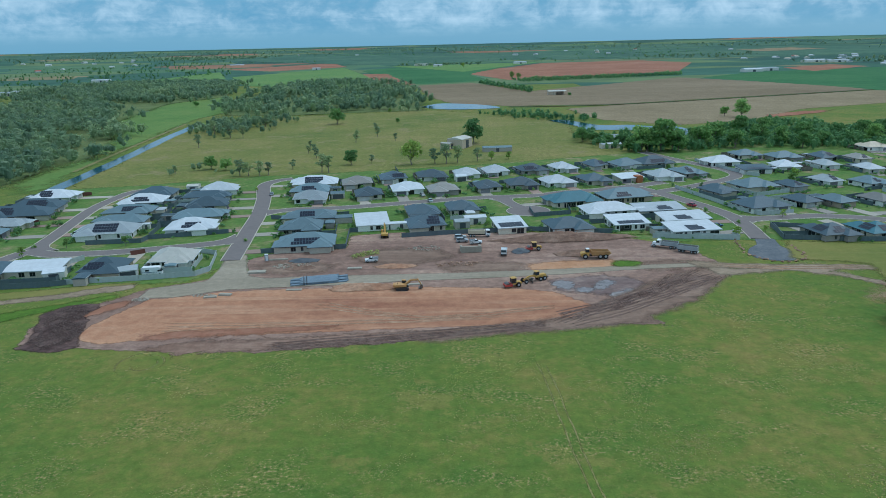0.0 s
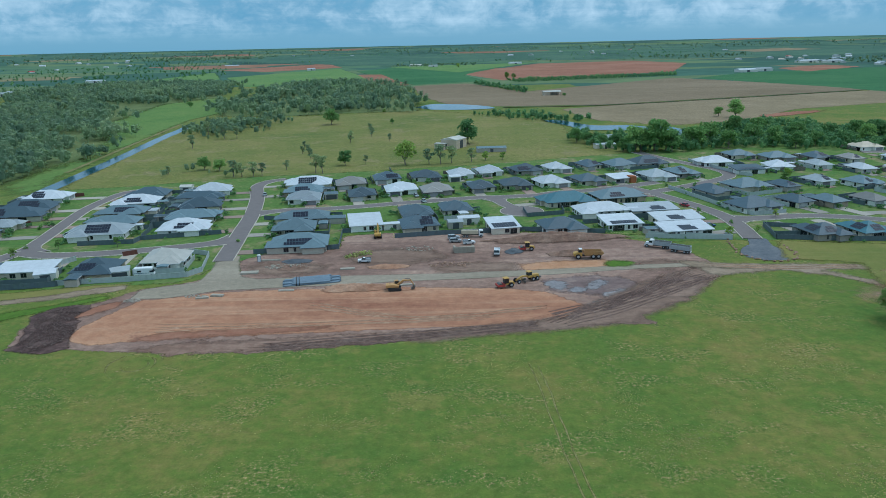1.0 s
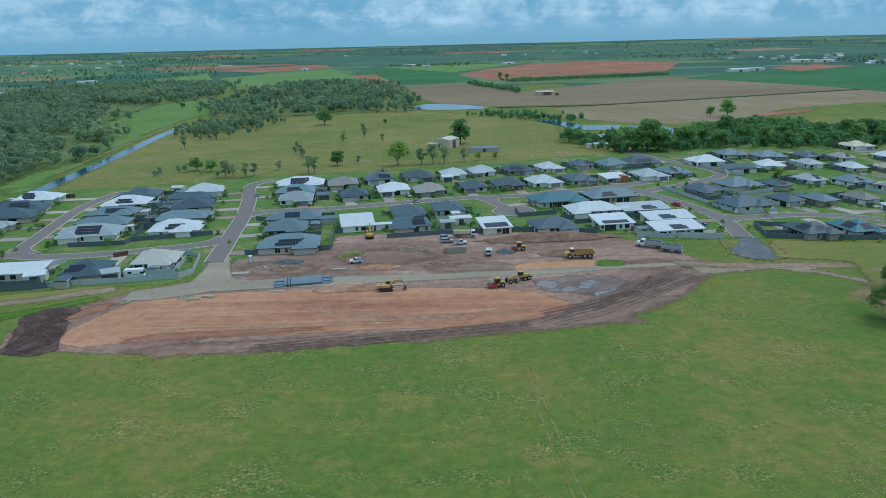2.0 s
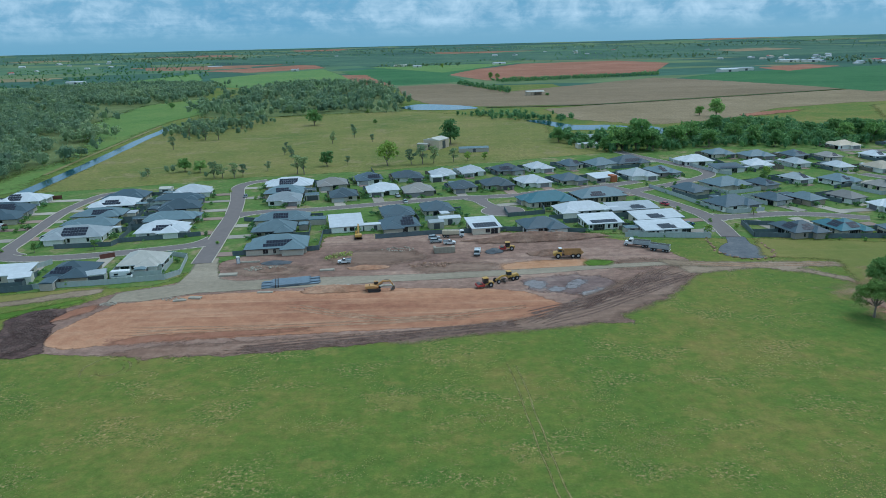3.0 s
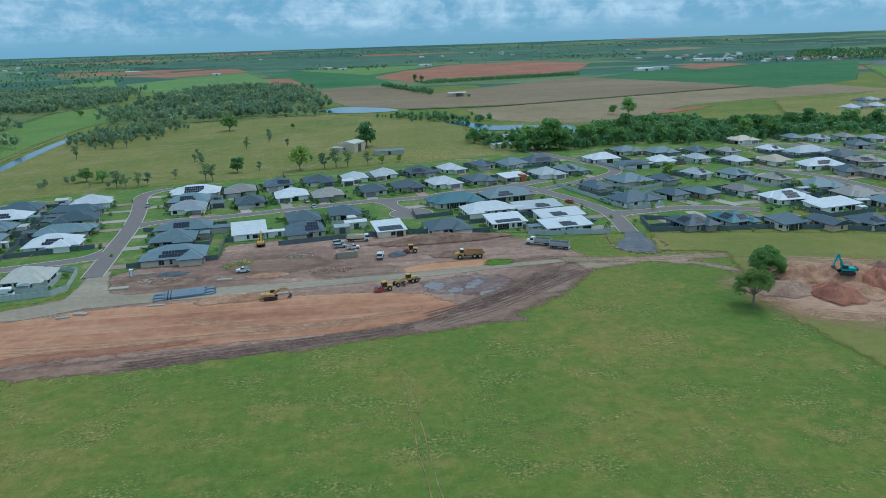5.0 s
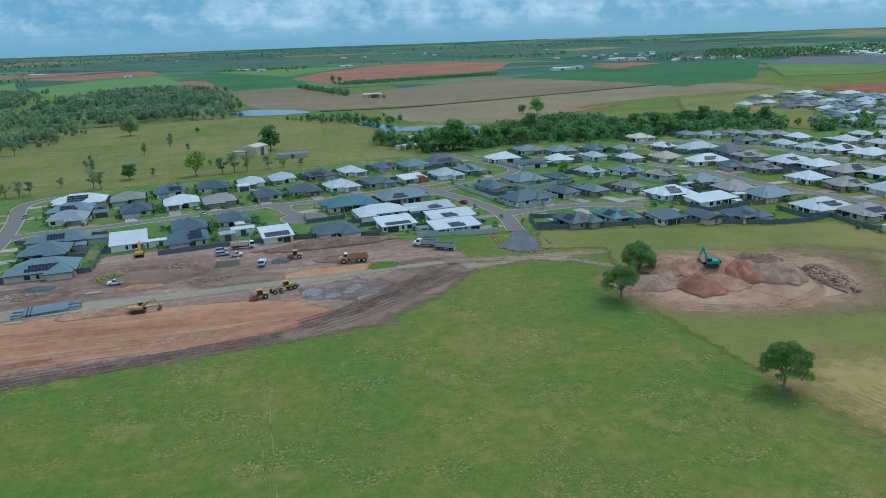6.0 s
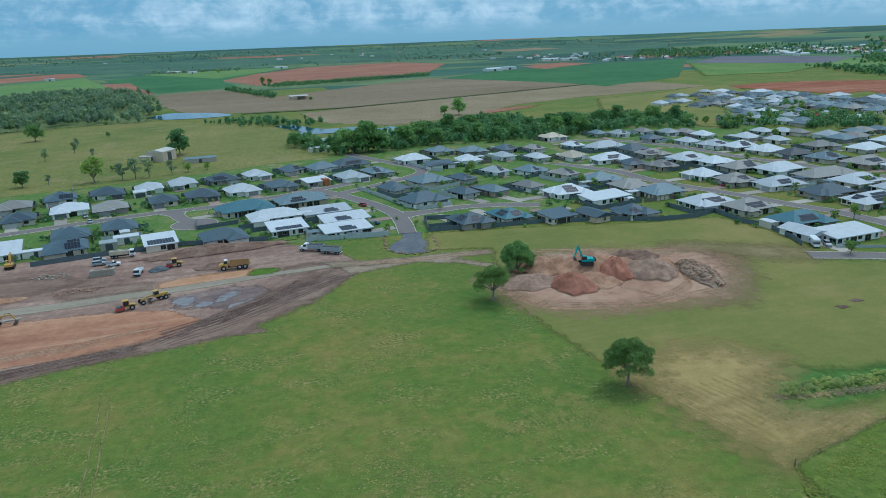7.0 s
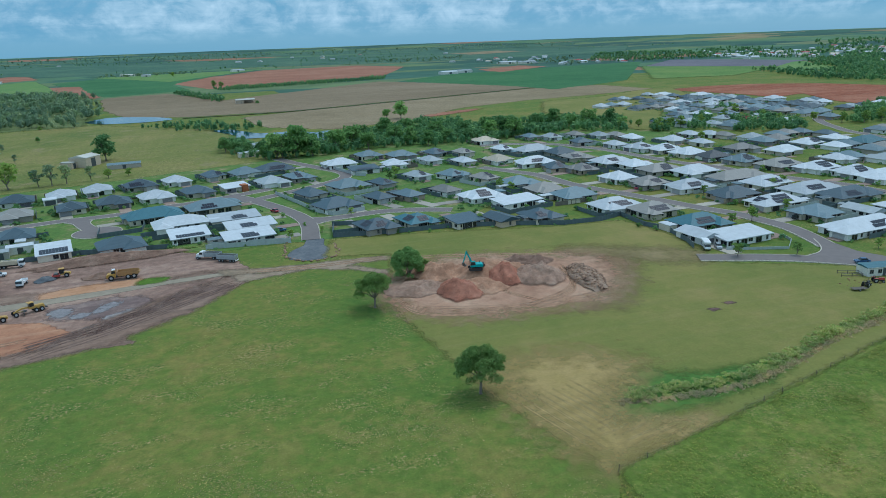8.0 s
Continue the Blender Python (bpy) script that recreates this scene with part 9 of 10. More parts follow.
def shed(x, y, w, d, h, turn, wall, roof, label, door=0.5, pitch=0.22, kind="shed"):
    s = root(kind, pose(x, y, 0, 0, 0, turn), label, "shed")
    wb, rb = bmesh.new(), bmesh.new()
    block(wb, -w / 2, w / 2, -d / 2, d / 2, 0, h)
    hip(wb, -w / 2, w / 2, -d / 2, d / 2, h + 0.02, pitch, True)
    hip(rb, -w / 2 - 0.2, w / 2 + 0.2, -d / 2 - 0.2, d / 2 + 0.2, h + 0.12, pitch, True)
    part("wall", wb, wall, s)
    part("roof", rb, roof, s)
    if kind == "distant_house":
        return s
    dw = min(w, d) * door
    part("door", bm_of((block, -dw / 2, dw / 2, -d / 2 - 0.05, -d / 2 + 0.02, 0.02, h * 0.86)), TRIM_DARK, s)
    part("barge_trim", bm_of((block, -w / 2 - 0.22, w / 2 + 0.22, -d / 2 - 0.26, -d / 2 - 0.2, h - 0.02, h + 0.12)), TRIM_LIGHT, s)
    return s



def hay_shed(x, y, w, d, h, turn):
    """A gabled roof on posts, walled at the back and at one end."""
    s = root("hay_shed", pose(x, y, 0, 0, 0, turn), "open-sided hay shed with a pale roof in a brown field", "shed")
    rb = bmesh.new()
    hip(rb, -w / 2 - 0.4, w / 2 + 0.4, -d / 2 - 0.4, d / 2 + 0.4, h, 0.2, True)
    part("roof", rb, ROOF["C"], s)
    part("back_wall", bm_of((block, -w / 2, w / 2, d / 2 - 0.1, d / 2, 0, h)), BARN_WALL, s)
    part("front_wall", bm_of((block, -w / 2 + 0.1, -w * 0.1, -d / 2 + 0.3, -d / 2 + 0.4, 0, h)), BARN_WALL, s)
    part("end_wall", bm_of((block, -w / 2, -w / 2 + 0.1, -d / 2, d / 2 - 0.1, 0, h)), BARN_WALL, s)
    for i in range(5):
        part("post", bm_of((block, -w / 2 + 0.2 + i * (w - 0.6) / 4, -w / 2 + 0.45 + i * (w - 0.6) / 4, -d / 2, -d / 2 + 0.25, 0, h)), STEEL, s)


shed(-137.9, 223.9, 6.5, 6.0, 2.6, 20, WHITE_WALL, ROOF["W"], "white gabled garden shed in a fenced yard")
shed(-113.6, 224.9, 6.0, 6.0, 2.6, 20, WHITE_WALL, ROOF["L"], "pale grey garden shed with a dark roller door", 0.8)
shed(-141.0, 367.9, 6.0, 6.0, 3.0, 6, WHITE_WALL, ROOF["C"], "cream garden shed behind a house")
shed(-60.7, 343.4, 6.5, 6.0, 2.6, 10, WALL[1], ROOF["G"], "grey carport beside a house", 0.85, kind="carport")
shed(-50.6, 293.4, 5.5, 7.0, 2.5, 96, WALL[1], ROOF["G"], "grey carport with a curved roof", 0.85, kind="carport")
shed(-0.4, 280.9, 6.0, 5.0, 2.8, 10, WALL[1], ROOF["L"], "pale grey garden shed", 0.5)
shed(5.2, 287.1, 9.0, 5.0, 2.8, 10, WHITE_WALL, ROOF["W"], "white garage with a low roof", 0.4)
shed(-25.2, 280.6, 9.0, 3.5, 2.5, 8, WHITE_WALL, ROOF["W"], "white patio roof beside a house", 0.4, 0.1)
shed(0.9, 381.3, 6.0, 6.0, 2.8, 12, WHITE_WALL, ROOF["W"], "white double garage beside a house", 0.8)
shed(75.1, 296.5, 7.0, 5.5, 2.6, 8, WHITE_WALL, ROOF["W"], "white garden shed between houses", 0.5)
shed(-133.4, 288.4, 3.0, 2.6, 2.2, 6, WHITE_WALL, ROOF["W"], "small white garden shed", 0.4)
shed(197.6, 242.6, 8.0, 5.0, 2.4, 12, WALL[1], ROOF["D"], "grey patio roof behind a house", 0.4, 0.1)
shed(2.6, 508.5, 15.0, 12.5, 6.4, 60, BARN_WALL, ROOF["C"], "cream steel farm shed standing in pasture", 0.35)
shed(-6.4, 502.6, 6.0, 8.0, 4.0, 60, BARN_WALL, ROOF["C"], "cream lean-to shed beside a farm shed", 0.4, 0.12)
shed(28.0, 486.0, 20.0, 7.0, 2.8, 4, WALL[1], ROOF["G"], "long low grey farm building under trees", 0.3)
shed(113.7, 517.3, 12.0, 10.0, 4.5, 20, WHITE_WALL, ROOF["L"], "old farmhouse with a grey gabled roof among trees", 0.3)
shed(106.8, 489.8, 14.0, 6.0, 3.0, 10, WALL[0], ROOF["W"], "white outbuilding among trees", 0.3)
hay_shed(143.0, 985.2, 24.0, 12.0, 5.0, 4)
for px_, py_, w_, d_, tone_ in ((-803.0, 1661.5, 40, 14, "W"), (-741.9, 1249.9, 36, 20, "W"), (-752.7, 1226.6, 40, 16, "L"), (-90.5, 2312.8, 40, 16, "C"), (-35.5, 2224.9, 26, 14, "W"), (618.9, 1496.9, 40, 20, "W"), (667.3, 1528.4, 36, 18, "L"),
                              (224.0, 2318.3, 40, 20, "W"), (-792.0, 2717.1, 50, 20, "W"), (-397.1, 2165.0, 24, 12, "W"), (-733.7, 1398.3, 24, 14, "L"), (-570.0, 1311.7, 20, 12, "W"), (959.2, 1927.4, 60, 24, "W"), (1001.0, 1894.3, 60, 24, "L")):
    shed(px_, py_, w_, d_, 5.0, 10, WHITE_WALL, ROOF[tone_], "distant pale farm shed on the plain", 0.3)
b = shed(263.6, 137.6, 11.0, 5.0, 2.8, -12, WHITE_WALL, ROOF["T"], "cream transportable building with a teal roof", 0.2, 0.1, "site_building")
for u in (-4.2, -1.5, 2.4):
    mf, mp = window_mesh(1.2, 1.2)
    win = share("window", mf, b, Matrix.Translation((u, -2.51, 1.6)))
    share("pane", mp, win, Matrix())
far_rng = random.Random(51)
far_protos = []
for k in range(4):
    far_protos.append(shed(0, 0, 16.0, 11.0, 3.0, 0, WHITE_WALL, ROOF["WBRL"[k]], "distant pale-roofed house of a far township", 0.2, 0.35, "distant_house"))


def township(corners, count):
    """Small far houses strewn over a stretch of land."""
    p = np.asarray(corners)
    done = 0
    while done < count:
        x, y = far_rng.uniform(p[:, 0].min(), p[:, 0].max()), far_rng.uniform(p[:, 1].min(), p[:, 1].max())
        if inside(np.array([x]), np.array([y]), corners)[0] < 0:
            continue
        pr = far_rng.choice(far_protos[:1] * 4 + far_protos)
        plant(pr, x, y, far_rng.uniform(0, 180), far_rng.uniform(0.9, 1.5))
        done += 1


township([(1337.5, 1428.8), (1833.0, 1917.9), (2465.6, 1951.7), (2411.4, 1643.4), (1582.8, 1052.2), (1342.0, 1110.3), (1489.1, 1370.0)], 90)
township([(1438.0, 1640.0), (1492.0, 1483.0), (1498.0, 1360.0), (1814.0, 1627.0), (1900.0, 1895.0), (1851.0, 2191.0)], 45)
township([(1008.7, 1911.1), (1249.1, 1902.9), (1243.6, 1691.7), (953.8, 1577.5)], 9)
township([(-2062.7, 2956.9), (-1340.8, 3497.2), (-1108.3, 3005.0), (-1468.4, 2091.8)], 12)
township([(859.8, 2502.8), (1409.8, 2369.4), (1129.9, 1896.1), (911.3, 2207.0)], 12)
township([(-1121.2, 3672.4), (289.2, 3536.8), (1297.5, 3335.7), (1166.2, 2996.1), (247.8, 3038.0)], 10)
# garden sheds and patio roofs in the back yards
shed_rng = random.Random(61)
yard_protos = [shed(0, 0, w_, d_, h_, 0, WALL[k % 2], ROOF[t_], "small %s steel garden shed in a back yard" % ROOF_WORDS[t_], 0.5, p_, "garden_shed") for k, (w_, d_, h_, t_, p_) in enumerate(((4, 3, 2.2, "L", 0.2), (5, 3.5, 2.4, "G", 0.1), (3, 3, 2.2, "W", 0.2), (6, 4, 2.5, "D", 0.15), (6, 3.5, 2.5, "W", 0.06)))]
for x, y, w, d, turn, street in YARDS:
    if math.hypot(x - 60, y) > 520 or shed_rng.random() < 0.35:
        continue
    back = {"S": (0, 1), "N": (0, -1), "E": (-1, 0), "W": (1, 0)}[street]
    lx = back[0] * (w / 2 + 3.2) + (shed_rng.uniform(-0.4, 0.4) * w if back[0] == 0 else 0)
    ly = back[1] * (d / 2 + 3.2) + (shed_rng.uniform(-0.4, 0.4) * d if back[1] == 0 else 0)
    p = pose(x, y, 0, 0, 0, turn) @ Vector((lx, ly, 0))
    clear = all(abs(q.x) > w2 / 2 + 3.2 or abs(q.y) > d2 / 2 + 3.2 for x2, y2, w2, d2, t2, _ in YARDS if (x2, y2) != (x, y) and abs(x2 - x) + abs(y2 - y) < 60 for q in [pose(x2, y2, 0, 0, 0, t2).inverted() @ p])
    if clear and not open_ground(p.x, p.y, 4.0) and np.hypot(road_points[:, 0] - p.x, road_points[:, 1] - p.y).min() > 6.5:
        plant(shed_rng.choice(yard_protos), p.x, p.y, turn + shed_rng.choice((0, 90)), 1.0)
toilet = root("portable_toilet", pose(-70.4, 238.7, 0.05, 0, 0, 20), "blue and white portable toilet cabin", "toilet")
part("cabin", bm_of((block, -0.6, 0.6, -0.6, 0.6, 0, 2.2)), PALE_BLUE, toilet)
part("roof", bevelled(bm_of((block, -0.65, 0.65, -0.65, 0.65, 2.2, 2.45, (0.15, 0.15, 0.15, 0.15))), 0.05), WHITE_P, toilet)
part("door", bm_of((block, -0.4, 0.4, -0.63, -0.58, 0.1, 2.0)), WHITE_P, toilet)

# a low bay of stacked concrete blocks
BLOCKS = plain("cast_concrete", (0.36, 0.32, 0.26), 0.9, vary=0.2, scale=1.2, dirt=0.35)
bay = root("block_bay", pose(2.4, 244.3, 0.05, 0, 0, 4), "pale bay of stacked concrete blocks", "concrete blocks")
blk = bpy.data.meshes.new("block")
bm = bevelled(bm_of((block, -0.74, 0.74, -0.35, 0.35, 0, 0.73)), 0.05)
bm.to_mesh(blk)
bm.free()
blk.materials.append(BLOCKS)
for row in range(3):
    for i in range(5):
        share("block", blk, bay, pose(-3.0 + i * 1.5 + (row % 2) * 0.1, 0, row * 0.74))
    for i in range(3):
        for s in (-1, 1):
            if row < 2 or i < 1:
                share("block", blk, bay, pose(s * 3.4, 1.2 + i * 1.5, row * 0.74, 0, 0, 90))

# bundles of pipes on the haul road
a0, a1 = Vector((-56.7, 214.1, 0)), Vector((-41.5, 217.2, 0))
way = (a1 - a0).normalized()
yaw = math.degrees(math.atan2(way.y, way.x))
pipes = root("pipe_stack", pose(a0.x, a0.y, 0.05, 0, 0, yaw), "long pale blue-grey pipes laid in bundles on a haul road", "pipes")
pipe_me = bpy.data.meshes.new("pipe")
bm = bmesh.new()
bmesh.ops.create_cone(bm, cap_ends=False, segments=12, radius1=0.25, radius2=0.25, depth=12.0, matrix=Matrix.Rotation(math.pi / 2, 4, "Y"))
bm.to_mesh(pipe_me)
bm.free()
pipe_me.materials.append(PALE_BLUE)
for k in range(3):
    for i in range(14):
        share("pipe", pipe_me, pipes, pose(6.0 + k * 2.9 + (i % 3) * 0.35, -3.6 + i * 0.55 if i < 12 else -2.5 + (i - 12) * 3.0, 0.25 + (k % 2) * 0.45 if i < 12 else 0.7))
strap_m = BLACK
for u in (1.2, 2.1):
    part("strap", bm_of((block, u + 3.0, u + 3.25, -4.0, 3.4, 0.02, 1.0)), strap_m, pipes)

# loose slabs, sheets and rubble on the site
for k, (px_, py_, w_, d_, h_, a_, m_, lab) in enumerate((
        (-37.7, 227.6, 5, 1.6, 0.4, 5, "C", "pale concrete slab lying on soil"), (-30.6, 211.5, 5, 1.5, 0.4, -5, "C", "pale concrete slab lying on soil"),
        (-16.7, 210.2, 5, 1.2, 0.3, 10, "C", "pale concrete slab lying on soil"), (-66.9, 239.1, 8, 0.8, 0.5, 4, "C", "pale length of precast kerb lying on soil"),
        (-78.6, 201.7, 4, 1.2, 0.4, 10, "C", "pale concrete slab lying on soil"), (-74.5, 203.5, 4, 1.6, 0.5, -8, "C", "pale concrete slab lying on soil"),
        (-54.1, 207.0, 5, 1.2, 0.3, 0, "C", "pale concrete slab lying on soil"), (-70.4, 225.3, 6, 2.5, 0.5, 6, "C", "pale broken concrete lying on soil"))):
    bm = bevelled(bm_of((block, -w_ / 2, w_ / 2, -d_ / 2, d_ / 2, 0, h_, (0.15, 0.05, 0.1, 0.05))), 0.04)
    ob = part("concrete_slab", bm, BLOCKS)
    ob.matrix_basis = pose(px_, py_, 0.06, 0, 0, a_)
    tagged(ob, lab, "concrete slab")


def rubble(name, x, y, rx, ry, count, low, high, mat, label, seed):
    """Loose broken pieces strewn over the ground, too many to count."""
    rng = random.Random(seed)
    V, Q = [], []
    for _ in range(count):
        a, r = rng.uniform(0, 6.28), math.sqrt(rng.random())
        s = rng.uniform(low, high)
        px_, py_ = x + r * rx * math.cos(a), y + r * ry * math.sin(a)
        m = pose(px_, py_, heap_top(px_, py_) + 0.08 + s * 0.2 + (0.3 if mat is TOPSOIL_CLOD else 0.0), rng.uniform(-30, 30), rng.uniform(-30, 30), rng.uniform(0, 360))
        b0 = len(V)
        sx, sy, sz = s * rng.uniform(0.6, 1.8), s * rng.uniform(0.4, 1), s * rng.uniform(0.2, 0.6)
        for cx, cy, cz in ((-1, -1, -1), (1, -1, -1), (1, 1, -1), (-1, 1, -1), (-1, -1, 1), (1, -1, 1), (1, 1, 1), (-1, 1, 1)):
            k = 1 if cz < 0 else rng.uniform(0.6, 1)
            V.append(m @ Vector((cx * sx * k, cy * sy * k, cz * sz)))
        Q += [tuple(b0 + i for i in f) for f in HEX]
    ob = arrays(name, [tuple(v) for v in V], Q, mat)
    ob.data.attributes.new("border", "FLOAT", "POINT").data.foreach_set("value", [1.0] * len(V))
    return tagged(ob, label, "rubble", kind="stuff")


rubble("rubble", -14.5, 250.5, 6, 3, 45, 0.12, 0.4, BLOCKS, "scattered pale concrete rubble", 1)
rubble("rubble", -59.2, 231.4, 7, 3, 70, 0.12, 0.45, BLOCKS, "scattered pale concrete rubble", 2)
rubble("rubble", -3.1, 230.5, 8, 3, 50, 0.15, 0.5, CLOD_TAN, "scattered clods of brown soil", 3)
rubble("rubble", 144.8, 189.9, 22, 18, 200, 0.03, 0.08, CLOD_TAN, "scattered clods of tan soil", 4)
rubble("rubble", 140.2, 195.8, 8, 7, 100, 0.03, 0.09, CLOD_TAN, "scattered clods of brown soil", 14)
rubble("rubble", 140.5, 172.0, 7, 8, 60, 0.03, 0.07, CLOD_RED, "scattered clods of dark red soil", 15)
rubble("rubble", 169.6, 179.4, 14, 14, 260, 0.03, 0.1, CLOD_GREY, "scattered grey rubble on a stockpile", 5)
rubble("rubble", 130.1, 185.0, 10, 8, 100, 0.03, 0.09, CLOD_GREY, "scattered grey rubble on a stockpile", 16)
rubble("rubble", -110.6, 173.5, 6.0, 9, 800, 0.07, 0.2, TOPSOIL_CLOD, "scattered clods of dark topsoil", 7)
rubble("rubble", -115.0, 187.5, 5.2, 8.5, 700, 0.07, 0.2, TOPSOIL_CLOD, "scattered clods of dark topsoil", 27)
rubble("rubble", -99.6, 200.8, 2.8, 1.6, 70, 0.1, 0.32, BLOCKS, "broken pale concrete at the end of a haul road", 28)
rubble("rubble", -81.0, 203.6, 3.6, 1.2, 60, 0.1, 0.3, BLOCKS, "broken pale concrete at the end of a haul road", 29)
rubble("rubble", 252.0, 134.2, 8, 5, 34, 0.08, 0.3, RUST, "scrap timber and rusty iron lying on grass", 9)

# ---- field fence ----
line = smooth_line([(134.7, 79.5), (162.4, 86.1), (188.6, 92.7), (223.5, 101.8), (265.4, 110.7)], 6.0)
wf = root("wire_fence", pose(line[0].x, line[0].y, 0), "old wire stock fence on weathered timber posts", "fence")
post_me = bpy.data.meshes.new("post")
bm = bm_of((tube, (0, 0, 0), (0, 0, 1.2), 0.07, 0.055, 8))
bm.to_mesh(post_me)
bm.free()
post_me.materials.append(WIRE_POST)
for i, p in enumerate(line):
    s = 1.35 if i == 0 else rock_rng.uniform(0.8, 1.1)
    share("post", post_me, wf, pose(p.x - line[0].x, p.y - line[0].y, 0, rock_rng.uniform(-6, 6), rock_rng.uniform(-6, 6)) @ Matrix.Diagonal((s, s, s, 1)))
for h_ in (0.5, 1.0):
    for p, q in zip(line, line[1:]):
        part("wire", bm_of((beam, (p.x - line[0].x, p.y - line[0].y, h_), (q.x - line[0].x, q.y - line[0].y, h_), 0.02)), STEEL, wf)

# ---- the three paddock trees ----


def dome_blobs(rng, height, spread, base, n):
    """Lumps of a broad dome-shaped crown, thickest over the top."""
    out = []
    for i in range(n):
        a, r = rng.uniform(0, 2 * math.pi), math.sqrt(rng.uniform(0, 1))
        top = base + (height - base) * (0.25 + 0.62 * math.sqrt(max(0.0, 1 - r * r * 0.9)))
        z = top - rng.uniform(0, 0.62) * (height - base) * (1 - r * 0.45)
        out.append((r * spread * 0.8 * math.cos(a), r * spread * 0.8 * math.sin(a), z, spread * rng.uniform(0.2, 0.32)))
    return out


for k, (px_, py_, hh, sp, base, seed, leaf, count, lab) in enumerate((
        (123.6, 114.8, 11.6, 5.6, 3.4, 71, LEAF, 70, "broad dome-crowned tree standing alone in grass"),
        (115.4, 173.4, 11.8, 6.0, 3.0, 72, LEAF, 46, "leaning open-crowned tree beside bare earth"),
        (131.6, 194.8, 11.8, 5.6, 0.6, 73, LEAF_DARK, 84, "dense bushy tree with pale bare limbs"))):
    crown_blobs, kept_blobs = dome_blobs, crown_blobs
    t = tree("paddock_tree", hh, sp, base, count, 230 * count, 0.29, leaf, seed, lab)
    crown_blobs = kept_blobs
    t.matrix_basis = pose(px_, py_, 0, 0, 0, 40 * k)
grow("green", 138.7, 199.0, 4.0)

# ---- weeds, tufts and scrub ----


def tufts(name, places, low, high, mat, label, seed, blades=5, rise=0.06):
    """Clumps of rough grass and weeds: low leaning sprays."""
    rng = np.random.default_rng(seed)
    p = np.repeat(np.asarray(places, float), blades, 0)
    n = len(p)
    s = rng.uniform(low, high, n) * p[:, 2]
    a = rng.uniform(0, 2 * math.pi, n)
    out, side = np.stack([np.cos(a), np.sin(a)], 1), np.stack([-np.sin(a), np.cos(a)], 1)
    c = p[:, :2] + out * (rng.uniform(0, 0.5, n) * s)[:, None]
    w, l = (s * 0.45)[:, None], (s * 0.8)[:, None]
    z0, z1 = 0.015 + s * 0.06, 0.01 + s * 0.02
    mid = np.stack([z0 + s * 0.2, z0 + s * 0.2], 1)
    V = np.stack([np.column_stack([c - out * l * 0.4, z0]), np.column_stack([c + side * w, z0 + s * rise]), np.column_stack([c + out * l, z1]), np.column_stack([c - side * w, z0 + s * rise])], 1).reshape(-1, 3)
    drift = np.array([0.55 + 0.55 * noise.noise((x * 0.07, y * 0.07, seed)) for x, y, _ in places])
    tone = np.repeat(np.repeat(np.clip(drift + rng.normal(0, 0.18, len(places)), 0, 1), blades), 4)
    ob = arrays(name, V, np.arange(n * 4).reshape(-1, 4), mat, tone)
    return tagged(ob, label, "weeds", kind="stuff")


wr = np.random.default_rng(9)
field_out = [(-122.5, 158.8), (-81.1, 157.1), (-19.2, 162.8), (41.7, 169.0), (82.6, 206.8), (110.4, 168.7), (122.3, 111.9), (133.0, 78.6), (126.2, 68.0), (35.8, 104.5), (-82.2, 96.3)]
spots = []
pr = np.asarray(field_out)
for x, y in wr.uniform(pr.min(0), pr.max(0), (90000, 2)):
    m_ = noise.noise((x * 0.045, y * 0.045, 1.0)) + 0.7 * noise.noise((x * 0.16, y * 0.16, 5.0))
    if m_ > 0.37 or wr.uniform() < 0.02:
        spots.append((x, y, 0.7 + 0.5 * wr.uniform()))
keep_ = inside(np.array([s[0] for s in spots]), np.array([s[1] for s in spots]), field_out) > 1
spots = [s for s, k in zip(spots, keep_) if k]
tufts("field_weeds", spots, 0.06, 0.2, WEED, "scattered clumps of weeds and rough grass", 3, 6)
clusters = [(68.2, 104.3), (39.9, 115.3), (-27.5, 126.9), (10.1, 127.0), (71.0, 98.7), (111.2, 112.0), (112.9, 103.3), (96.0, 107.6), (40.9, 119.3), (68.0, 104.4), (79.8, 97.5), (-90.2, 135.2), (-48.1, 152.7), (108.5, 104.8)]
more = [(cx + wr.normal(0, 3.4), cy + wr.normal(0, 2.2), wr.uniform(0.5, 1.4)) for cx, cy in clusters for _ in range(320)]
tufts("field_weeds", more[::2], 0.08, 0.22, WEED, "dense patches of rank green weeds", 4, 5, 0.05)
tufts("field_weeds", more[1::2], 0.06, 0.15, WEED_DRY, "dense patches of brownish dead weeds", 6, 5, 0.03)
long_out = [(134.2, 79.3), (161.8, 85.5), (187.8, 91.9), (222.4, 100.9), (238.2, 81.9), (181.6, 45.6), (127.4, 67.5)]
lr = np.asarray(long_out)
cand = wr.uniform(lr.min(0), lr.max(0), (36000, 2))
ok = inside(cand[:, 0], cand[:, 1], long_out) > 0.5
tufts("tall_grass", [(x, y, 0.8 + 0.6 * noise.noise((x * 0.15, y * 0.15, 8))) for x, y in cand[ok]], 0.25, 0.7, LEAF_LONG, "tall lush grass beyond the wire fence", 5, 4, 0.28)


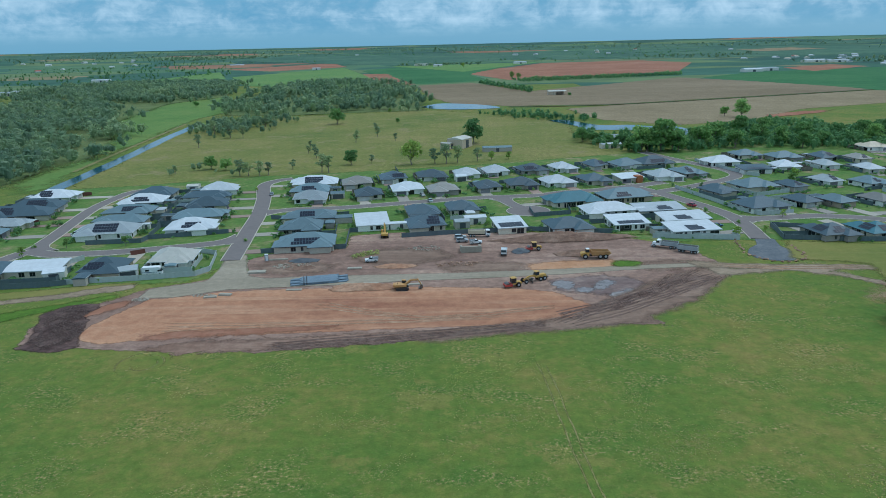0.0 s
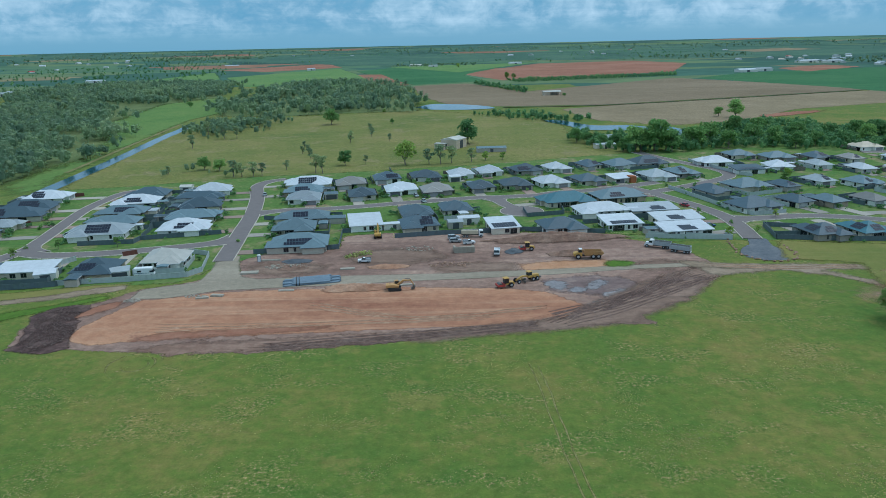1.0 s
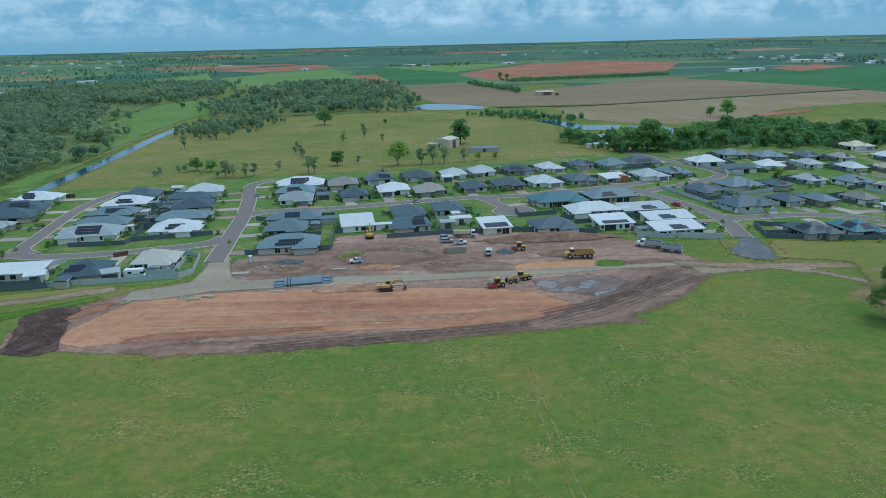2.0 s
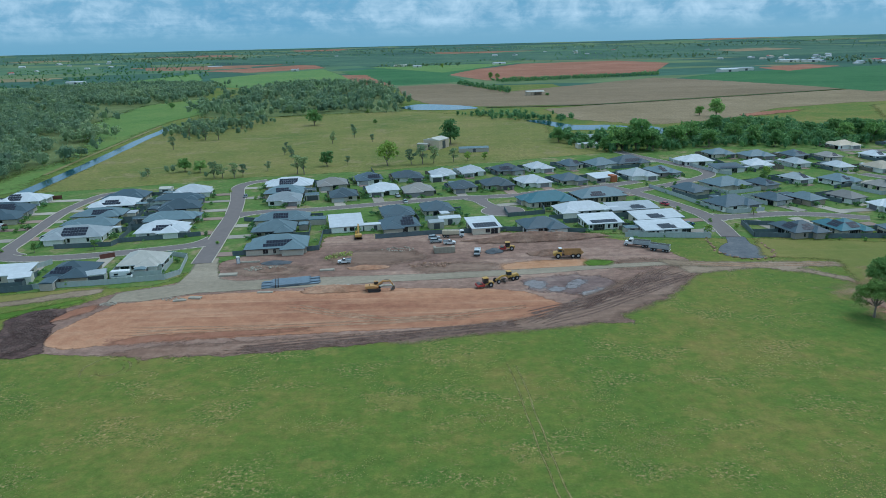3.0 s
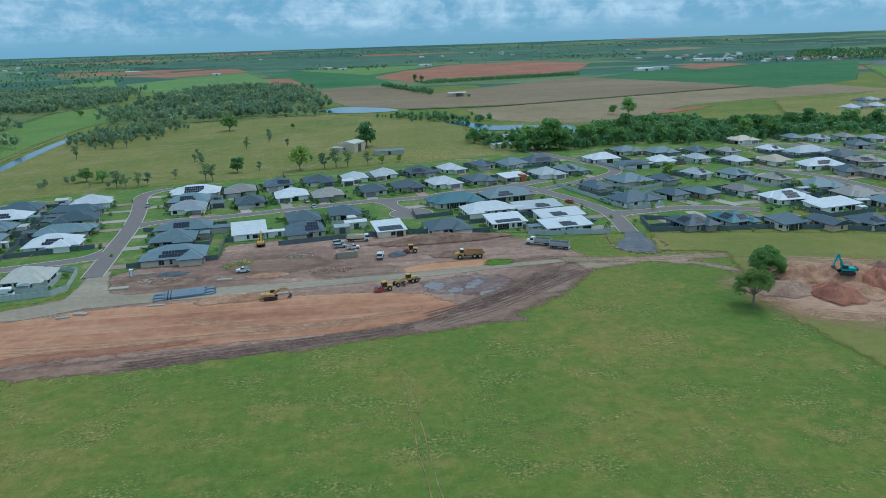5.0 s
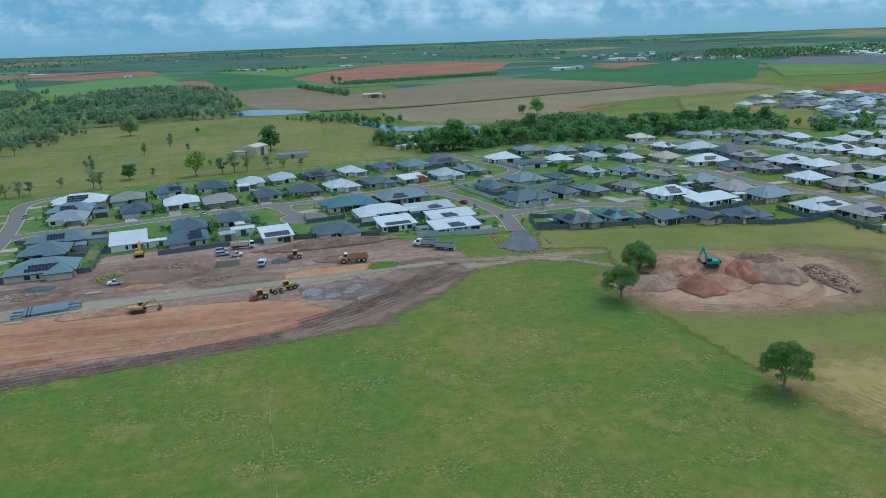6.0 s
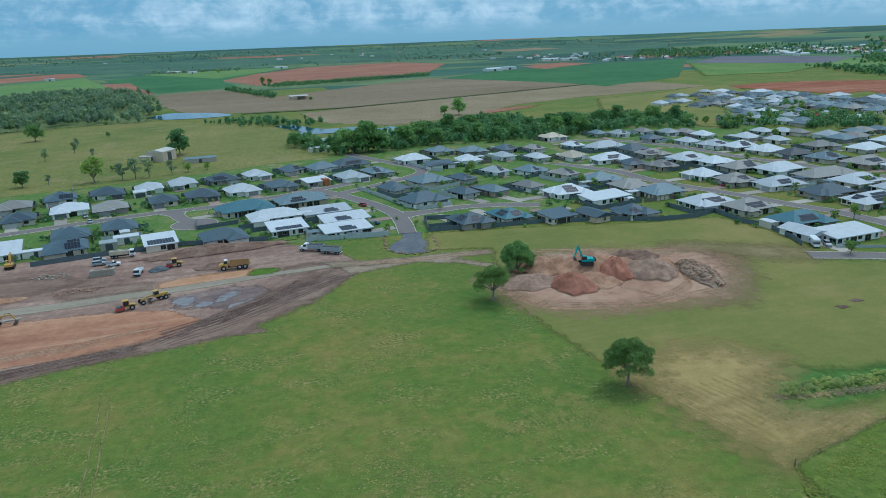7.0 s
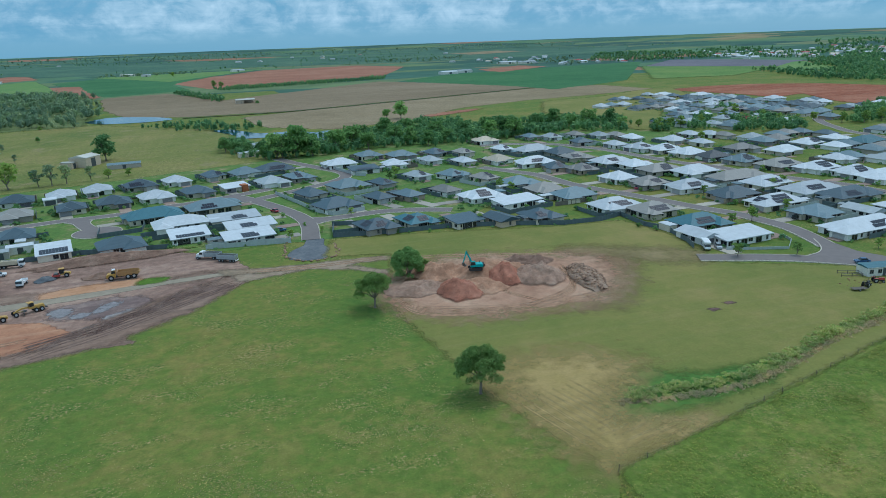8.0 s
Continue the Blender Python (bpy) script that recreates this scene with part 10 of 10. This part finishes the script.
def scrub(name, pts, width, count, high, mat, label, seed):
    """A tangled strip of bushes along a line, in humps and hollows."""
    rng = np.random.default_rng(seed)
    line = smooth_line(pts, 1.0)
    blobs = []
    for p in line:
        hump = max(0.15, 0.7 + 1.0 * noise.noise((p.x * 0.16, p.y * 0.16, seed)) + 0.7 * noise.noise((p.x * 0.45, p.y * 0.45, seed)))
        for _ in range(14):
            off = rng.normal(0, width / 3.4)
            r = rng.uniform(0.25, 0.6)
            top = high * hump * max(0.12, 1 - (off / width) ** 2 * 1.6)
            blobs.append((p.x + rng.normal(0, 0.5), p.y + off, top * rng.uniform(0.15, 0.8), r))
    v, q = leaf_cards(rng, blobs, count, 0.19, 0.9, 0.45)
    v[:, 2] = np.maximum(v[:, 2], 0.02)
    tone = np.repeat(rng.uniform(size=len(q)) * 0.35 + np.array([0.5 + 0.8 * noise.noise((x * 0.17, y * 0.17, seed + 2.0)) + 0.6 * noise.noise((x * 0.55, y * 0.55, seed + 4.0)) for x, y in v[::4, :2]]) * 0.65, 4)
    ob = arrays(name, v, q, mat, np.clip(tone, 0, 1))
    return tagged(ob, label, "scrub", kind="stuff")


scrub("scrub", [(151.2, 100.1), (160.1, 100.5), (169.0, 99.2), (181.2, 99.4), (195.7, 103.0), (214.0, 109.0), (228.5, 112.0), (253.5, 117.6), (288.9, 122.1)], 4.4, 70000, 2.3, SCRUB_LEAF, "tangled strip of green and dry scrub", 1)
scrub("scrub", [(148.6, 99.9), (157.8, 97.5), (166.7, 96.3), (178.7, 96.7), (192.8, 100.1), (210.8, 106.0), (225.4, 109.3), (249.7, 114.6), (284.0, 118.8)], 2.4, 26000, 0.7, DRY_STALK, "fringe of dry pale stalks along a strip of scrub", 8)
scrub("scrub", [(-40.0, 241.5), (-37.2, 243.4), (-31.7, 245.9)], 4.0, 2400, 1.3, SCRUB_LEAF, "heap of cleared green scrub", 2)
scrub("hedge", [(-24.0, 267.8), (-13.4, 269.5), (-4.4, 271.4)], 1.0, 2200, 1.6, SCRUB_LEAF, "clipped green hedge along a fence", 3)
scrub("hedge", [(58.9, 265.3), (64.9, 264.0), (72.1, 263.9)], 1.2, 1500, 1.2, SCRUB_LEAF, "row of green garden shrubs along a boundary", 4)

# ---- garden planting ----
bush_rng = np.random.default_rng(17)
bush = []
for x, y, w, d, turn, street in YARDS:
    m = pose(x, y, 0, 0, 0, turn)
    for _ in range(bush_rng.integers(8, 19)):
        u, k = bush_rng.uniform(-1, 1), bush_rng.integers(4)
        o = bush_rng.uniform(1.1, 4.5)
        lx, ly = ((u * (w / 2 + o), (d / 2 + o) * (1 if k else -1)) if k < 2 else ((w / 2 + o) * (1 if k > 2 else -1), u * (d / 2 + o)))
        p = m @ Vector((lx, ly, 0))
        if np.hypot(road_points[:, 0] - p.x, road_points[:, 1] - p.y).min() < 4.8 or open_ground(p.x, p.y, 1.5):
            continue
        if any(abs(q.x) < w2 / 2 + 0.9 and abs(q.y) < d2 / 2 + 0.9 for x2, y2, w2, d2, t2, _ in YARDS if abs(x2 - x) + abs(y2 - y) < 45 for q in [pose(x2, y2, 0, 0, 0, t2).inverted() @ p]):
            continue
        r = bush_rng.uniform(0.45, 1.2) if bush_rng.uniform() < 0.8 else bush_rng.uniform(1.2, 2.0)
        for _ in range(3):
            bush.append((p.x + bush_rng.normal(0, r * 0.35), p.y + bush_rng.normal(0, r * 0.35), r * bush_rng.uniform(0.4, 0.9), r * bush_rng.uniform(0.5, 0.8)))
v, q = leaf_cards(bush_rng, bush, len(bush) * 10, 0.62)
v[:, 2] = np.maximum(v[:, 2], 0.03)
tone = np.repeat(np.array([0.5 + 0.5 * noise.noise((x_ * 0.1, y_ * 0.1, 3.0)) for x_, y_ in v[::4, :2]]), 4)
tagged(arrays("garden_planting", v, q, RIVER_LEAF, tone), "mixed low shrubs and plants in house gardens", "shrubs", kind="stuff")
